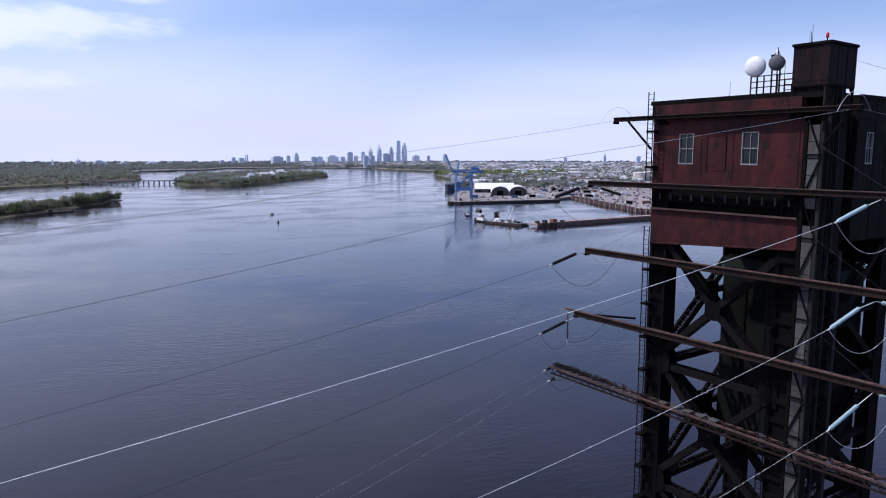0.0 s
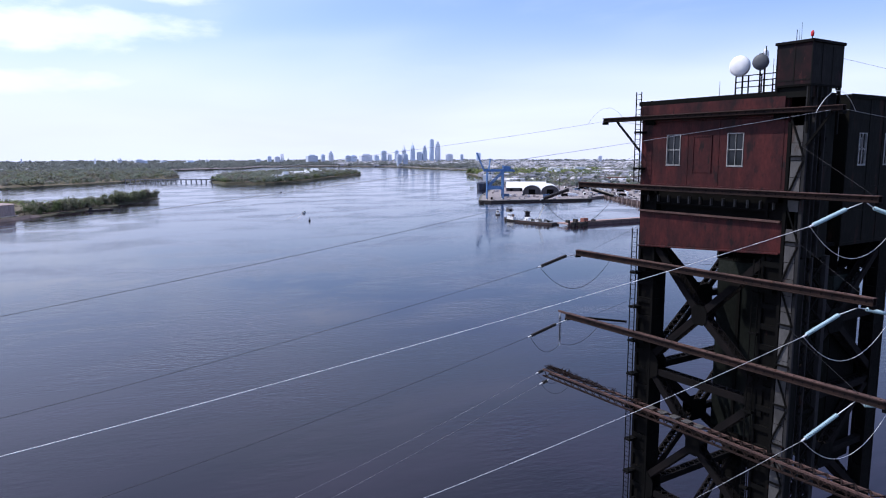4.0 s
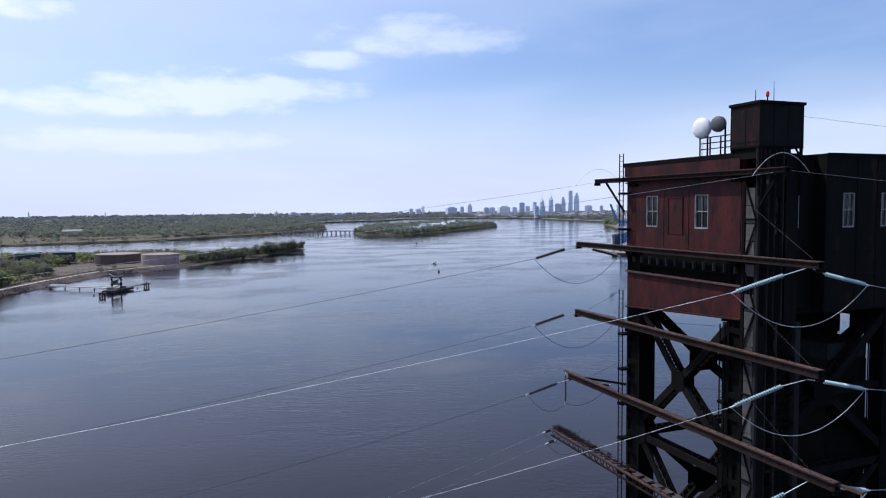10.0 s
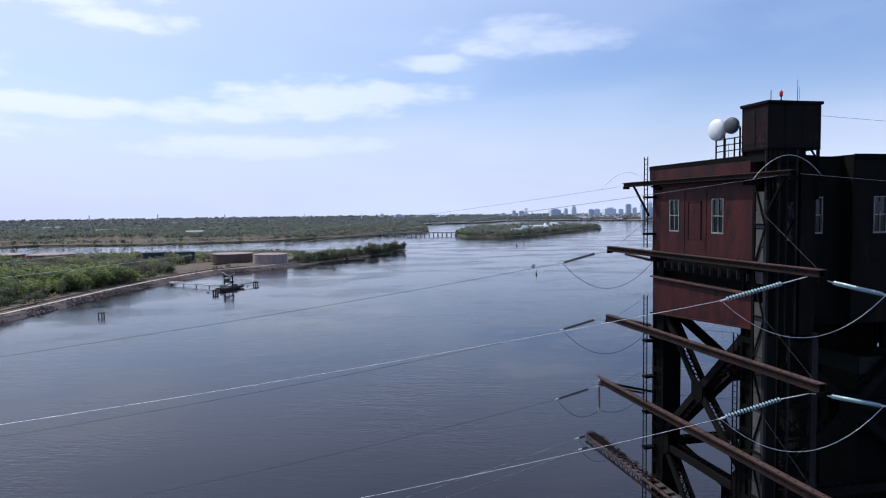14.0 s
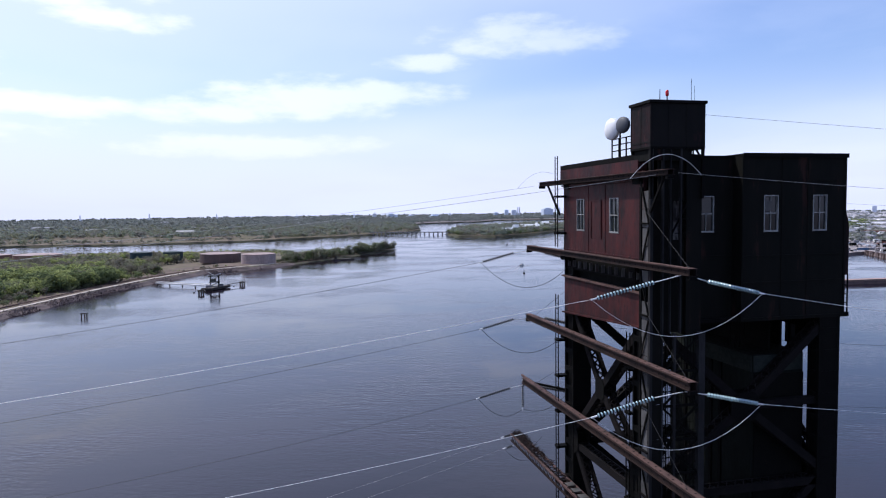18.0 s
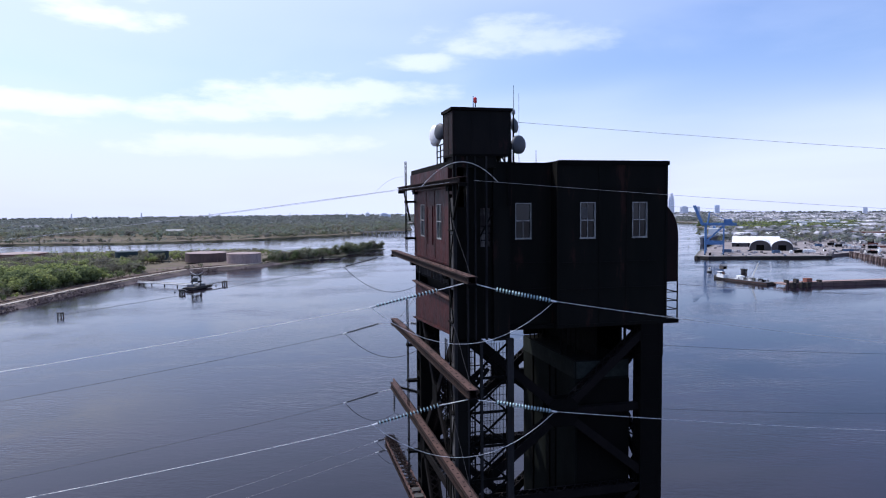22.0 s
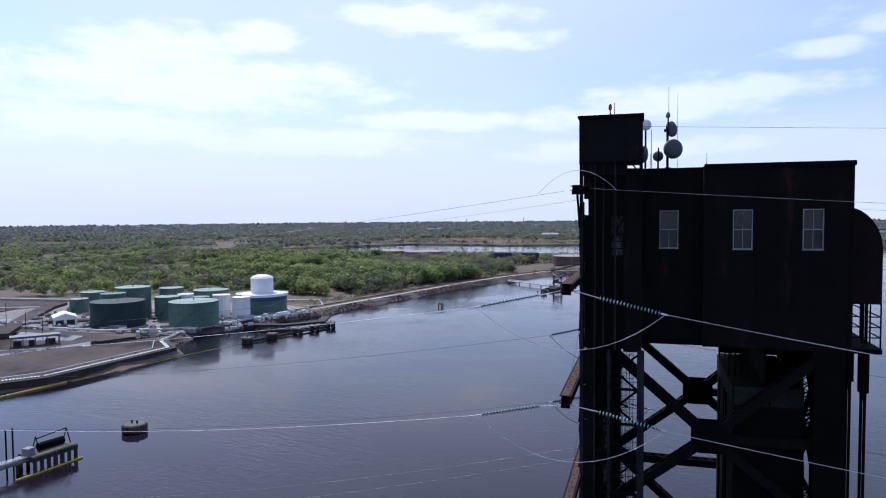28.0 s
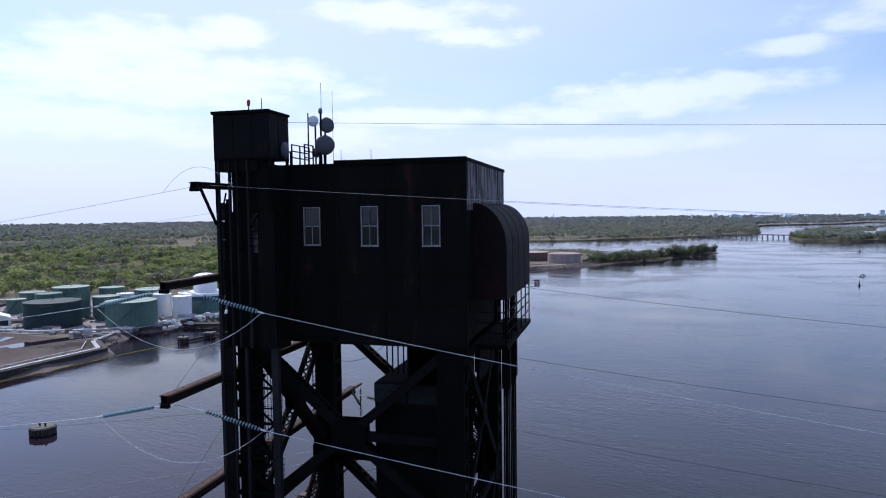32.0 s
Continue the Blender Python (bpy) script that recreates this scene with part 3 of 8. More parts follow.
def build_tower_frame():
    t = thing("bridge_tower", (6, 5.2, 0), "tall dark riveted steel lift-bridge tower with laced cross bracing", "tower")
    for x0, x1, y0, y1 in LEGS:
        bm = bmesh.new()
        box(bm, x0, y0, 4.0, x1, y0 + 0.1, 57.4)
        box(bm, x0, y1 - 0.1, 4.0, x1, y1, 57.4)
        box(bm, x0 + 0.12, y0 + 0.1, 4.0, x0 + 0.2, y1 - 0.1, 57.4)
        box(bm, x1 - 0.2, y0 + 0.1, 4.0, x1 - 0.12, y1 - 0.1, 57.4)
        for e in (x0, x1 - 0.14):
            for f in (y0, y1 - 0.14):
                box(bm, e - 0.02, f - 0.02, 4.0, e + 0.16, f + 0.16, 57.4)
        for k in range(44):
            z = 5.0 + k * 1.2
            box(bm, x0 - 0.03, y0 + 0.14, z, x0 + 0.12, y1 - 0.14, z + 0.32)
            box(bm, x1 - 0.12, y0 + 0.14, z, x1 + 0.03, y1 - 0.14, z + 0.32)
            box(bm, x0 + 0.14, y0 - 0.03, z, x1 - 0.14, y0, z + 0.32)
            box(bm, x0 + 0.14, y1, z, x1 - 0.14, y1 + 0.03, z + 0.32)
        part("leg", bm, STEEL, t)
    nodes = [53.6, 45.1, 36.5, 28.0, 19.4, 10.8]
    for i, (z1, z0) in enumerate(zip(nodes, nodes[1:])):
        zc = (z0 + z1) / 2
        near = i < 3

        def member(name, p, q, across):
            bm = bmesh.new()
            if near:
                box_member(bm, p, q, across)
            else:
                beam(bm, p, q, 0.6, 0.5, across)
            part(name, bm, BRACE, t)

        # the faces across the line of the bridge (x const), with a gusset at the crossing
        for x in (0.48, 11.3):
            mid = Vector((x, 5.4, zc))
            for y, z in ((9.3, z1), (9.3, z0 + 0.5), (1.0, z1), (1.0, z0 + 0.5)):
                member("brace", (x, y, z), mid, (1, 0, 0))
            for s in (-1, 1):
                bm = bmesh.new()
                plate(bm, [(x + s * 0.37, 5.4 + a, zc + b) for a, b in ((-0.55, 0.36), (-0.32, 0.62), (0.32, 0.62), (0.55, 0.36), (0.55, -0.36), (0.32, -0.62), (-0.32, -0.62), (-0.55, -0.36))], 0.03, (s, 0, 0))
                part("gusset", bm, STEEL, t)
            member("strut", (x, 1.2, z0 - 0.25), (x, 9.2, z0 - 0.25), (1, 0, 0))
            for y, s in ((9.05, -1), (1.36, 1)):
                for side in (-1, 1):
                    bm = bmesh.new()
                    plate(bm, [(x + side * 0.39, y - s * 0.5 + s * a, z0 + b) for a, b in ((0, 1.3), (0.5, 1.3), (1.15, 0.55), (1.15, -0.45), (0.5, -0.9), (0, -0.9))], 0.03, (side, 0, 0))
                    part("gusset", bm, STEEL, t)
        # the faces along the line of the bridge (y const)
        for y in (0.45, 9.7):
            mid = Vector((5.9, y, zc))
            for x, z in ((1.0, z1), (1.0, z0 + 0.4), (10.8, z1), (10.8, z0 + 0.4)):
                member("brace", (x, y, z), mid, (0, 1, 0))
            for s in (-1, 1):
                bm = bmesh.new()
                plate(bm, [(5.9 + a, y + s * 0.37, zc + b) for a, b in ((-0.85, 0.4), (-0.55, 0.75), (0.55, 0.75), (0.85, 0.4), (0.85, -0.4), (0.55, -0.75), (-0.55, -0.75), (-0.85, -0.4))], 0.03, (0, s, 0))
                part("gusset", bm, STEEL, t)
            bm = bmesh.new()
            beam(bm, (5.9, y, zc - 0.05), (10.6, y, zc - 0.05), 0.4, 0.42, (0, 1, 0))
            part("strut", bm, BRACE, t)
            member("strut", (1.2, y, z0 - 0.25), (10.6, y, z0 - 0.25), (0, 1, 0))
    return t


def riveted_girder(x, y0, y1, za, zb, zc, material):
    """The plate girder under the house: its lower edge rises from zb to zc."""
    t = thing("plate_girder", (x, (y0 + y1) / 2, zb), "rust-red riveted plate girder under the machinery house", "girder")
    bm = bmesh.new()
    plate(bm, [(x, y0, za), (x, y1, za), (x, y1, zb), (x, y0, zc)], 0.06, (1, 0, 0))
    part("web", bm, material, t)
    bm = bmesh.new()
    beam(bm, (x - 0.05, y0, za), (x - 0.05, y1, za), 0.34, 0.10)
    part("flange", bm, RUST, t)
    bm = bmesh.new()
    beam(bm, (x - 0.05, y1, zb), (x - 0.05, y0, zc), 0.30, 0.08)
    part("flange", bm, material, t)
    bm = bmesh.new()
    for k in range(60):
        y = y0 + (y1 - y0) * (k + 0.5) / 60
        box(bm, x - 0.02, y - 0.02, za - 0.22, x, y + 0.02, za - 0.18)
    tagged(part("rivet", bm, material, t), kind="stuff")


def window_unit(parent, origin, across, width, height, cols=2, plain_top=False):
    """A double-hung window: frame, sill, meeting rail, glazing bars and panes. across: unit vector along the wall; origin: lower corner."""
    o, a, up = Vector(origin), Vector(across), Vector((0, 0, 1))
    out = a.cross(up)
    w = part("window", bmesh.new(), FRAME, parent, "tall double-hung window with pale frame and dark panes")
    bm = bmesh.new()
    f = 0.045
    P = lambda s, z, d=0.0: o + a * s + up * z + out * d
    for s in (f / 2, width - f / 2):
        beam(bm, P(s, 0, 0.02), P(s, height, 0.02), f, 0.12, out)
    for z in (f / 2, height - f / 2):
        beam(bm, P(f, z, 0.02), P(width - f, z, 0.02), 0.12, f)
    me = w.data
    bm.to_mesh(me)
    bm.free()
    bm = bmesh.new()
    beam(bm, P(f, height * 0.5, 0.03), P(width - f, height * 0.5, 0.03), 0.05, 0.05)
    part("meeting_rail", bm, FRAME, w)
    bm = bmesh.new()
    for k in range(1, cols):
        s = f + (width - 2 * f) * k / cols
        beam(bm, P(s, f, 0.015), P(s, height * 0.5 if plain_top else height - f, 0.015), 0.026, 0.05, out)
    part("glazing_bar", bm, FRAME, w)
    bm = bmesh.new()
    beam(bm, P(-0.02, -0.02, 0.03), P(width + 0.02, -0.02, 0.03), 0.08, 0.04)
    part("sill", bm, FRAME, w)
    for z0, z1 in ((f, height * 0.5 - 0.03), (height * 0.5 + 0.03, height - f)):
        across_panes = 1 if plain_top and z0 > f else cols
        for k in range(across_panes):
            s0 = f + (width - 2 * f) * k / across_panes + 0.02
            s1 = f + (width - 2 * f) * (k + 1) / across_panes - 0.02
            bm = bmesh.new()
            tilt = random.uniform(-0.006, 0.006)
            plate(bm, [P(s0, z0, -0.02 + tilt), P(s1, z0, -0.02), P(s1, z1, -0.02 - tilt), P(s0, z1, -0.02)], 0.006, -out)
            part("pane", bm, PANE, w)


def pale_pane(parent, x, y, z, w, h):
    part("board", boxes((x, y - 0.012, z, x + w, y - 0.002, z + h)), SHEET, parent, "pale board over one window pane")


def wall_with_holes(bm, origin, across, length, z0, z1, holes, thick):
    """A wall from z0 to z1 along across, with rectangular holes (s0, s1, h0, h1), as solid blocks between them."""
    o, a = Vector(origin), Vector(across)
    inward = Vector((0, 0, 1)).cross(a) * thick

    def block(s0, s1, h0, h1):
        if s1 - s0 < 1e-4 or h1 - h0 < 1e-4:
            return
        plate(bm, [Vector((o.x + a.x * s, o.y + a.y * s, h)) for s, h in ((s0, h0), (s1, h0), (s1, h1), (s0, h1))], 1.0, inward)

    s = 0.0
    for s0, s1, h0, h1 in sorted(holes):
        block(s, s0, z0, z1)
        block(s0, s1, z0, h0)
        block(s0, s1, h1, z1)
        s = s1
    block(s, length, z0, z1)
    bmesh.ops.remove_doubles(bm, verts=bm.verts, dist=0.0005)




def build_house():
    t = thing("machinery_house", (6, 5.2, 53.9), "rust-red steel-clad machinery house on the tower top, unlit walls coloured near-black", "building")
    # -x side, red, with two windows and a walled-up doorway
    A0 = (0.0, 10.4, 0)
    holes = [(10.4 - 8.33, 10.4 - 7.27, 58.62, 60.53), (10.4 - 3.96, 10.4 - 2.9, 58.62, 60.53)]
    bm = bmesh.new()
    wall_with_holes(bm, A0, (0, -1, 0), 10.1, 57.2, 62.55, holes, 0.2)
    wa = part("wall", bm, OXIDE, t, "oxide-red steel wall streaked with dark stains")
    for s0, s1, h0, h1 in holes:
        window_unit(t, (0.04, 10.4 - s0, h0), (0, -1, 0), s1 - s0, h1 - h0)
    for y in (10.3, 6.75, 4.55, 0.55):
        part("seam_strip", boxes((-0.025, y - 0.05, 57.42, -0.001, y + 0.05, 61.3)), OXIDE, t)
    for z in (57.3, 61.62):
        part("seam_strip", boxes((-0.04, 0.35, z, -0.002, 10.38, z + 0.10)), OXIDE, t)
    bm = bmesh.new()
    beam(bm, (-0.03, 6.3, 58.2), (-0.03, 6.3, 60.4), 0.07, 0.06)
    beam(bm, (-0.03, 5.02, 58.2), (-0.03, 5.02, 60.4), 0.07, 0.06)
    beam(bm, (-0.03, 5.0, 60.4), (-0.03, 6.32, 60.4), 0.06, 0.07)
    box(bm, -0.022, 5.06, 58.2, -0.003, 6.26, 60.36)
    part("door", bm, OXIDE, t, "walled-over red steel door")
    part("eave", boxes((-0.26, 0.4, 61.8, -0.002, 10.36, 62.4), (-0.18, 0.4, 61.35, -0.002, 10.36, 61.44)), OXIDE, t, "projecting red eave box under the roof")
    # -y side: recessed bay by the shaft, then the main bay standing proud
    bm = bmesh.new()
    h1 = [(4.37 - 0.9 - 2.6, 4.37 - 2.6, 58.66, 60.54)]
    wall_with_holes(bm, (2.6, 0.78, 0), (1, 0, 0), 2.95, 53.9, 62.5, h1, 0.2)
    wb = part("wall", bm, PLATE, t, "shade-darkened steel wall of the recessed bay")
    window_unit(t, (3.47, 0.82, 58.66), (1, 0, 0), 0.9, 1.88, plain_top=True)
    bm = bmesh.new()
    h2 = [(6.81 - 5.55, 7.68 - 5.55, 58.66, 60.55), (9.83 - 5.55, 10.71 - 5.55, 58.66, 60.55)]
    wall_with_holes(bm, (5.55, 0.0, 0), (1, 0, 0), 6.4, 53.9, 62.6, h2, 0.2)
    wc = part("wall", bm, PLATE, t, "shade-darkened steel wall with rust bleeding through")
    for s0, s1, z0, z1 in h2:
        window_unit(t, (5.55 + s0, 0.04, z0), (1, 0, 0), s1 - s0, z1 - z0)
    # pale board set over the upper left pane of the first window
    pale_pane(t, 6.9, 0.0, 59.72, 0.36, 0.55)
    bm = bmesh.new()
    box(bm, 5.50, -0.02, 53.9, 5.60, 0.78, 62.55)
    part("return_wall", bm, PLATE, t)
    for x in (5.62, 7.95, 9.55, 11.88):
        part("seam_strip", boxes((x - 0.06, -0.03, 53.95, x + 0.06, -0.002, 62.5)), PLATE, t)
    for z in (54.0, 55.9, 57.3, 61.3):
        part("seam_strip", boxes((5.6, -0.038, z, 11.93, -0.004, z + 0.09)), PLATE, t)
    for z in (55.9, 57.3):
        part("seam_strip", boxes((2.7, 0.74, z, 5.5, 0.778, z + 0.09)), PLATE, t)
    # +x side: upper wall, then the rounded sheave hood
    bm = bmesh.new()
    wall_with_holes(bm, (11.95, 0.2, 0), (0, 1, 0), 10.2, 60.3, 62.6, [], 0.2)
    part("wall", bm, PEELING, t, "grey paint peeling off the upper wall plates")
    for y in (0.3, 2.3, 4.3, 6.3, 8.3, 10.2):
        part("seam_strip", boxes((11.952, y - 0.04, 60.9, 11.98, y + 0.04, 62.5)), PEELING, t)
    bm = bmesh.new()
    prof = [(11.9, 60.65)] + [(11.9 + 1.65 * math.sin(a), 58.55 + 2.1 * math.cos(a)) for a in [k * math.pi / 20 for k in range(1, 11)]] + [(13.55, 56.0)]
    n = len(prof)
    ys = (1.45, 9.9)
    rows = [[bm.verts.new((x, y, z)) for x, z in prof] for y in ys]
    for i in range(n - 1):
        bm.faces.new((rows[0][i], rows[0][i + 1], rows[1][i + 1], rows[1][i]))
    for r, flip in ((rows[0], 1), (rows[1], -1)):
        base = bm.verts.new((11.9, r[0].co.y, 56.0))
        bm.faces.new(([base] + r)[::flip])
    bmesh.ops.recalc_face_normals(bm, faces=bm.faces)
    bmesh.ops.solidify(bm, geom=bm.faces[:], thickness=0.06)
    part("sheave_hood", bm, HOOD, t, "rounded rust-dark steel hood over the lifting sheaves", smooth=False)
    for y in (3.4, 5.5, 7.6):
        bm = bmesh.new()
        pts = [(x + 0.004, y, z + 0.004) for x, z in prof]
        for p, q in zip(pts, pts[1:]):
            beam(bm, p, q, 0.10, 0.02)
        part("seam_strip", bm, HOOD, t)
    # walls out of sight, floor and roof
    bm = boxes((0.2, 10.2, 57.2, 11.95, 10.4, 62.55))
    part("wall", bm, OXIDE, t)
    bm = bmesh.new()
    wall_with_holes(bm, (11.93, 0.2, 0), (0, 1, 0), 10.0, 56.3, 60.3, [], 0.15)
    part("wall", bm, PLATE, t)
    bm = boxes((0.2, 0.98, 57.0, 11.75, 10.2, 57.2))
    part("house_floor", bm, STEEL, t)
    for x in (0.3, 2.9, 5.6, 8.4, 11.2):
        part("floor_beam", boxes((x - 0.14, 0.98, 56.2, x + 0.14, 10.3, 56.98), (x - 0.22, 0.98, 56.1, x + 0.22, 10.3, 56.2)), STEEL, t)
    part("lower_wall", boxes((2.6, 0.25, 53.9, 5.5, 0.7, 54.1), (5.6, 0.22, 53.9, 11.9, 0.4, 54.3)), STEEL, t)
    part("inner_wall", boxes((0.5, 0.9, 55.4, 0.6, 10.2, 57.0)), STEEL, t)
    for k in range(12):
        y = 0.9 + k * 0.8
        part("beam_end", boxes((-0.02, y - 0.035, 56.25, 0.45, y + 0.035, 56.7)), SHEET, t)
    bm = boxes((-0.12, 0.75, 62.5, 5.55, 10.55, 62.66), (5.55, -0.06, 62.55, 11.99, 10.55, 62.72))
    part("roof", bm, STEEL, t, "flat dark roof with a projecting edge")
    part("roof_edge", boxes((-0.16, 0.6, 62.42, -0.10, 10.58, 62.70)), STEEL, t)
    part("roof_edge", boxes((5.5, -0.10, 62.52, 12.0, -0.06, 62.75)), STEEL, t)
    for x0, x1 in ((6.9, 9.3), (10.0, 11.6)):
        part("floor_girder", boxes((x0, 1.5, 53.65, x1, 9.0, 53.88)), STEEL, t)
    part("back_girder", boxes((7.05, 9.15, 51.9, 11.44, 9.3, 56.9)), STEEL, t)
    part("side_girder", boxes((11.45, 0.87, 51.9, 11.6, 3.05, 56.25), (11.45, 3.05, 53.0, 11.6, 4.35, 56.25), (11.45, 3.84, 51.9, 11.6, 3.9, 53.0), (11.45, 4.35, 51.3, 11.6, 8.95, 56.25)), STEEL, t)
    # sheave walkway under the hood
    bm = boxes((11.98, 1.4, 53.62, 13.6, 9.9, 53.86))
    part("walkway", bm, STEEL, t)
    bm = bmesh.new()
    for y in (1.45, 3.1, 4.8, 6.5, 8.2, 9.8):
        beam(bm, (13.52, y, 53.86), (13.52, y, 56.02), 0.06, 0.06)
    for z in (54.4, 54.9, 55.4):
        beam(bm, (13.52, 1.45, z), (13.52, 9.8, z), 0.05, 0.05)
        beam(bm, (12.2, 1.45, z), (13.52, 1.45, z), 0.05, 0.05)
    part("railing", bm, STEEL, t)
    return t


build_tower_frame()
riveted_girder(0.0, 0.3, 10.3, 55.62, 53.25, 53.85, OXIDE)
build_house()


def build_penthouse():
    t = thing("rooftop_penthouse", (1.16, 0, 62.7), "boxy rusted steel penthouse above the lift shaft", "penthouse")
    x0, x1, y0, y1, z0, z1 = -0.32, 2.62, -0.95, 0.97, 62.95, 65.05
    # only the sun-side wall is rust-red; the others carry shade in their colour
    for d in ((x0, y0, z0, x0 + 0.06, y1, z1), (x1 - 0.06, y0, z0, x1, y1, z1), (x0 + 0.06, y0, z0, x1 - 0.06, y0 + 0.06, z1), (x0 + 0.06, y1 - 0.06, z0, x1 - 0.06, y1, z1)):
        part("wall", boxes(d), BLOTCH if d[3] < 0 else PENT_SHADE, t, "blotchy rust-red wall plate" if d[3] < 0 else "")
    part("roof", boxes((x0 - 0.08, y0 - 0.08, z1, x1 + 0.08, y1 + 0.08, z1 + 0.12)), STEEL, t)
    part("roof_edge", boxes((x0 - 0.1, y0 - 0.1, z1 + 0.02, x0 - 0.08, y1 + 0.1, z1 + 0.15), (x0 - 0.1, y0 - 0.1, z1 + 0.02, x1 + 0.1, y0 - 0.08, z1 + 0.15)), BRACE, t)
    part("floor", boxes((x0 - 0.03, y0 - 0.03, z0 - 0.1, x1 + 0.03, y1 + 0.03, z0)), STEEL, t)
    bm = bmesh.new()
    for x in (x0, 0.66, 1.64, x1):
        box(bm, x - 0.03, y0 - 0.02, z0, x + 0.03, y0 - 0.001, z1)
    for y in (y0, 0.0, y1):
        box(bm, x0 - 0.02, y - 0.03, z0, x0 - 0.001, y + 0.03, z1)
        box(bm, x1 + 0.001, y - 0.03, z0, x1 + 0.02, y + 0.03, z1)
    box(bm, x0 - 0.02, y0, z0 + 0.2, x0 - 0.003, y1, z0 + 0.27)
    part("seam_strip", bm, PENT_SHADE, t)
    for x in (x0 + 0.05, x1 - 0.05):
        for y in (y0 + 0.05, y1 - 0.05):
            part("post", boxes((x - 0.06, y - 0.06, 60.4 if y < 0 else 62.66, x + 0.06, y + 0.06, 62.86)), STEEL, t)
    bm = bmesh.new()
    beam(bm, (x1, y0, 62.2), (x1 - 0.5, y0, 62.86), 0.07, 0.07)
    part("knee_brace", bm, STEEL, t)
    part("skirt", boxes((x0 + 0.1, y0 + 0.08, 62.3, 1.9, y1 - 0.1, 62.86)), PLATE, t)


def build_shaft():
    """The open lift and stair shaft on the corner of the tower."""
    t = thing("lift_shaft", (1.2, -0.2, 4), "dark steel lift shaft with grey sheet side and lattice frame", "shaft")
    x0, x1, y0 = -0.32, 2.62, -0.95
    for xa, xb, low in ((x0, x0 + 0.16, 4), (0.36, 0.44, 4), (0.78, 0.84, 53.7), (1.02, 1.15, 4), (1.34, 1.42, 53.7)):
        part("post", boxes((xa, y0, low, xb, y0 + 0.18, 62.9 if xa != 1.02 else 53.7)), GREYSTEEL, t)
    part("post", boxes((2.44, y0, 4, 2.78, y0 + 0.3, 53.7)), GREYSTEEL, t, "broad grey corner post")
    part("post", boxes((2.5, y0 + 0.32, 53.7, 2.62, y0 + 0.44, 62.6)), GREYSTEEL, t)
    part("post", boxes((x0, 0.02 - 0.09, 4, x0 + 0.14, 0.11, 61.0)), STEEL, t)
    part("corner_plate", boxes((1.78, y0 + 0.2, 53.6, 2.64, 0.75, 62.6)), PLATE, t)
    # closed front sheets below the house, in courses
    for k in range(10):
        part("front_sheet", boxes((x0 + 0.17, y0 + 0.03, 36.0 + 1.77 * k, 0.35, y0 + 0.07, 37.74 + 1.77 * k)), PLATE, t)
    for z in (38.0, 43.2, 48.4):
        part("landing", boxes((0.4, y0 + 0.2, z, 2.44, 0.0, z + 0.09)), STEEL, t)
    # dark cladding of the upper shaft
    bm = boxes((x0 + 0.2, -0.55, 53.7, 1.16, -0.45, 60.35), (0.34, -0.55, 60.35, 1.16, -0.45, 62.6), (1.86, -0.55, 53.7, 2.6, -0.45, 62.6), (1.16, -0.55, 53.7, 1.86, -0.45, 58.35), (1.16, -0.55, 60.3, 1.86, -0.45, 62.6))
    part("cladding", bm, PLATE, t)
    part("back_sheet", boxes((1.16, -0.25, 58.3, 1.86, -0.2, 60.35)), PEELING, t, "pale grey door sheet behind the guard rails")
    bm = bmesh.new()
    for z in (58.7, 59.05, 59.4):
        beam(bm, (1.1, -0.85, z), (1.9, -0.85, z), 0.04, 0.04)
    beam(bm, (0.8, -0.8, 58.4), (1.8, -0.8, 60.2), 0.07, 0.07)
    part("guard_rail", bm, STEEL, t)
    # grey sheets on the -x side, in courses
    z = 36.0
    k = 0
    while z < 60.2:
        h = 0.92
        inset = 0.0 if k % 3 else 0.02
        bm = boxes((x0 + 0.03 + inset, y0 + 0.24, z, x0 + 0.05 + inset, -0.12, z + h - 0.03))
        if not (57.3 < z < 58.0 or 55.0 < z < 55.8):
            part("side_sheet", bm, SHEET, t)
        else:
            bm.free()
        z += h
        k += 1
    bm = bmesh.new()
    z = 36.2
    flip = 1
    while z < 61:
        a, b = (y0 + 0.1, -0.02) if flip > 0 else (-0.02, y0 + 0.1)
        beam(bm, (x0 - 0.02, a, z), (x0 - 0.02, b, z + 2.1), 0.09, 0.05, (1, 0, 0))
        beam(bm, (x0 - 0.02, y0 + 0.1, z), (x0 - 0.02, -0.02, z), 0.12, 0.08)
        z += 2.3
        flip = -flip
    part("lacing", bm, STEEL, t)
    # open lattice front below the house
    z = 36.0
    while z < 53.4:
        part("cross_bar", beam(bmesh.new(), (x0, y0 + 0.12, z), (2.5, y0 + 0.12, z), 0.10, 0.12), STEEL, t)
        part("diagonal", beam(bmesh.new(), (0.44, y0 + 0.1, z), (2.44, y0 + 0.1, z + 1.7), 0.10, 0.06, (0, 1, 0)), STEEL, t)
        part("diagonal", beam(bmesh.new(), (0.44, y0 + 0.13, z + 1.7), (2.44, y0 + 0.13, z), 0.10, 0.06, (0, 1, 0)), STEEL, t)
        part("stay", beam(bmesh.new(), (0.3, 0.3, z + 0.4), (1.8, 0.3, z + 0.4), 0.05, 0.05), STEEL, t)
        z += 1.75
    bm = bmesh.new()
    for x in (0.62, 0.80, 1.58, 1.74, 1.92, 2.08, 2.26):
        beam(bm, (x, y0 + 0.2, 36), (x, y0 + 0.2, 53.5), 0.025, 0.025)
    for k in range(40):
        beam(bm, (1.15, y0 + 0.2, 36.2 + k * 0.43), (2.44, y0 + 0.2, 36.2 + k * 0.43), 0.02, 0.02)
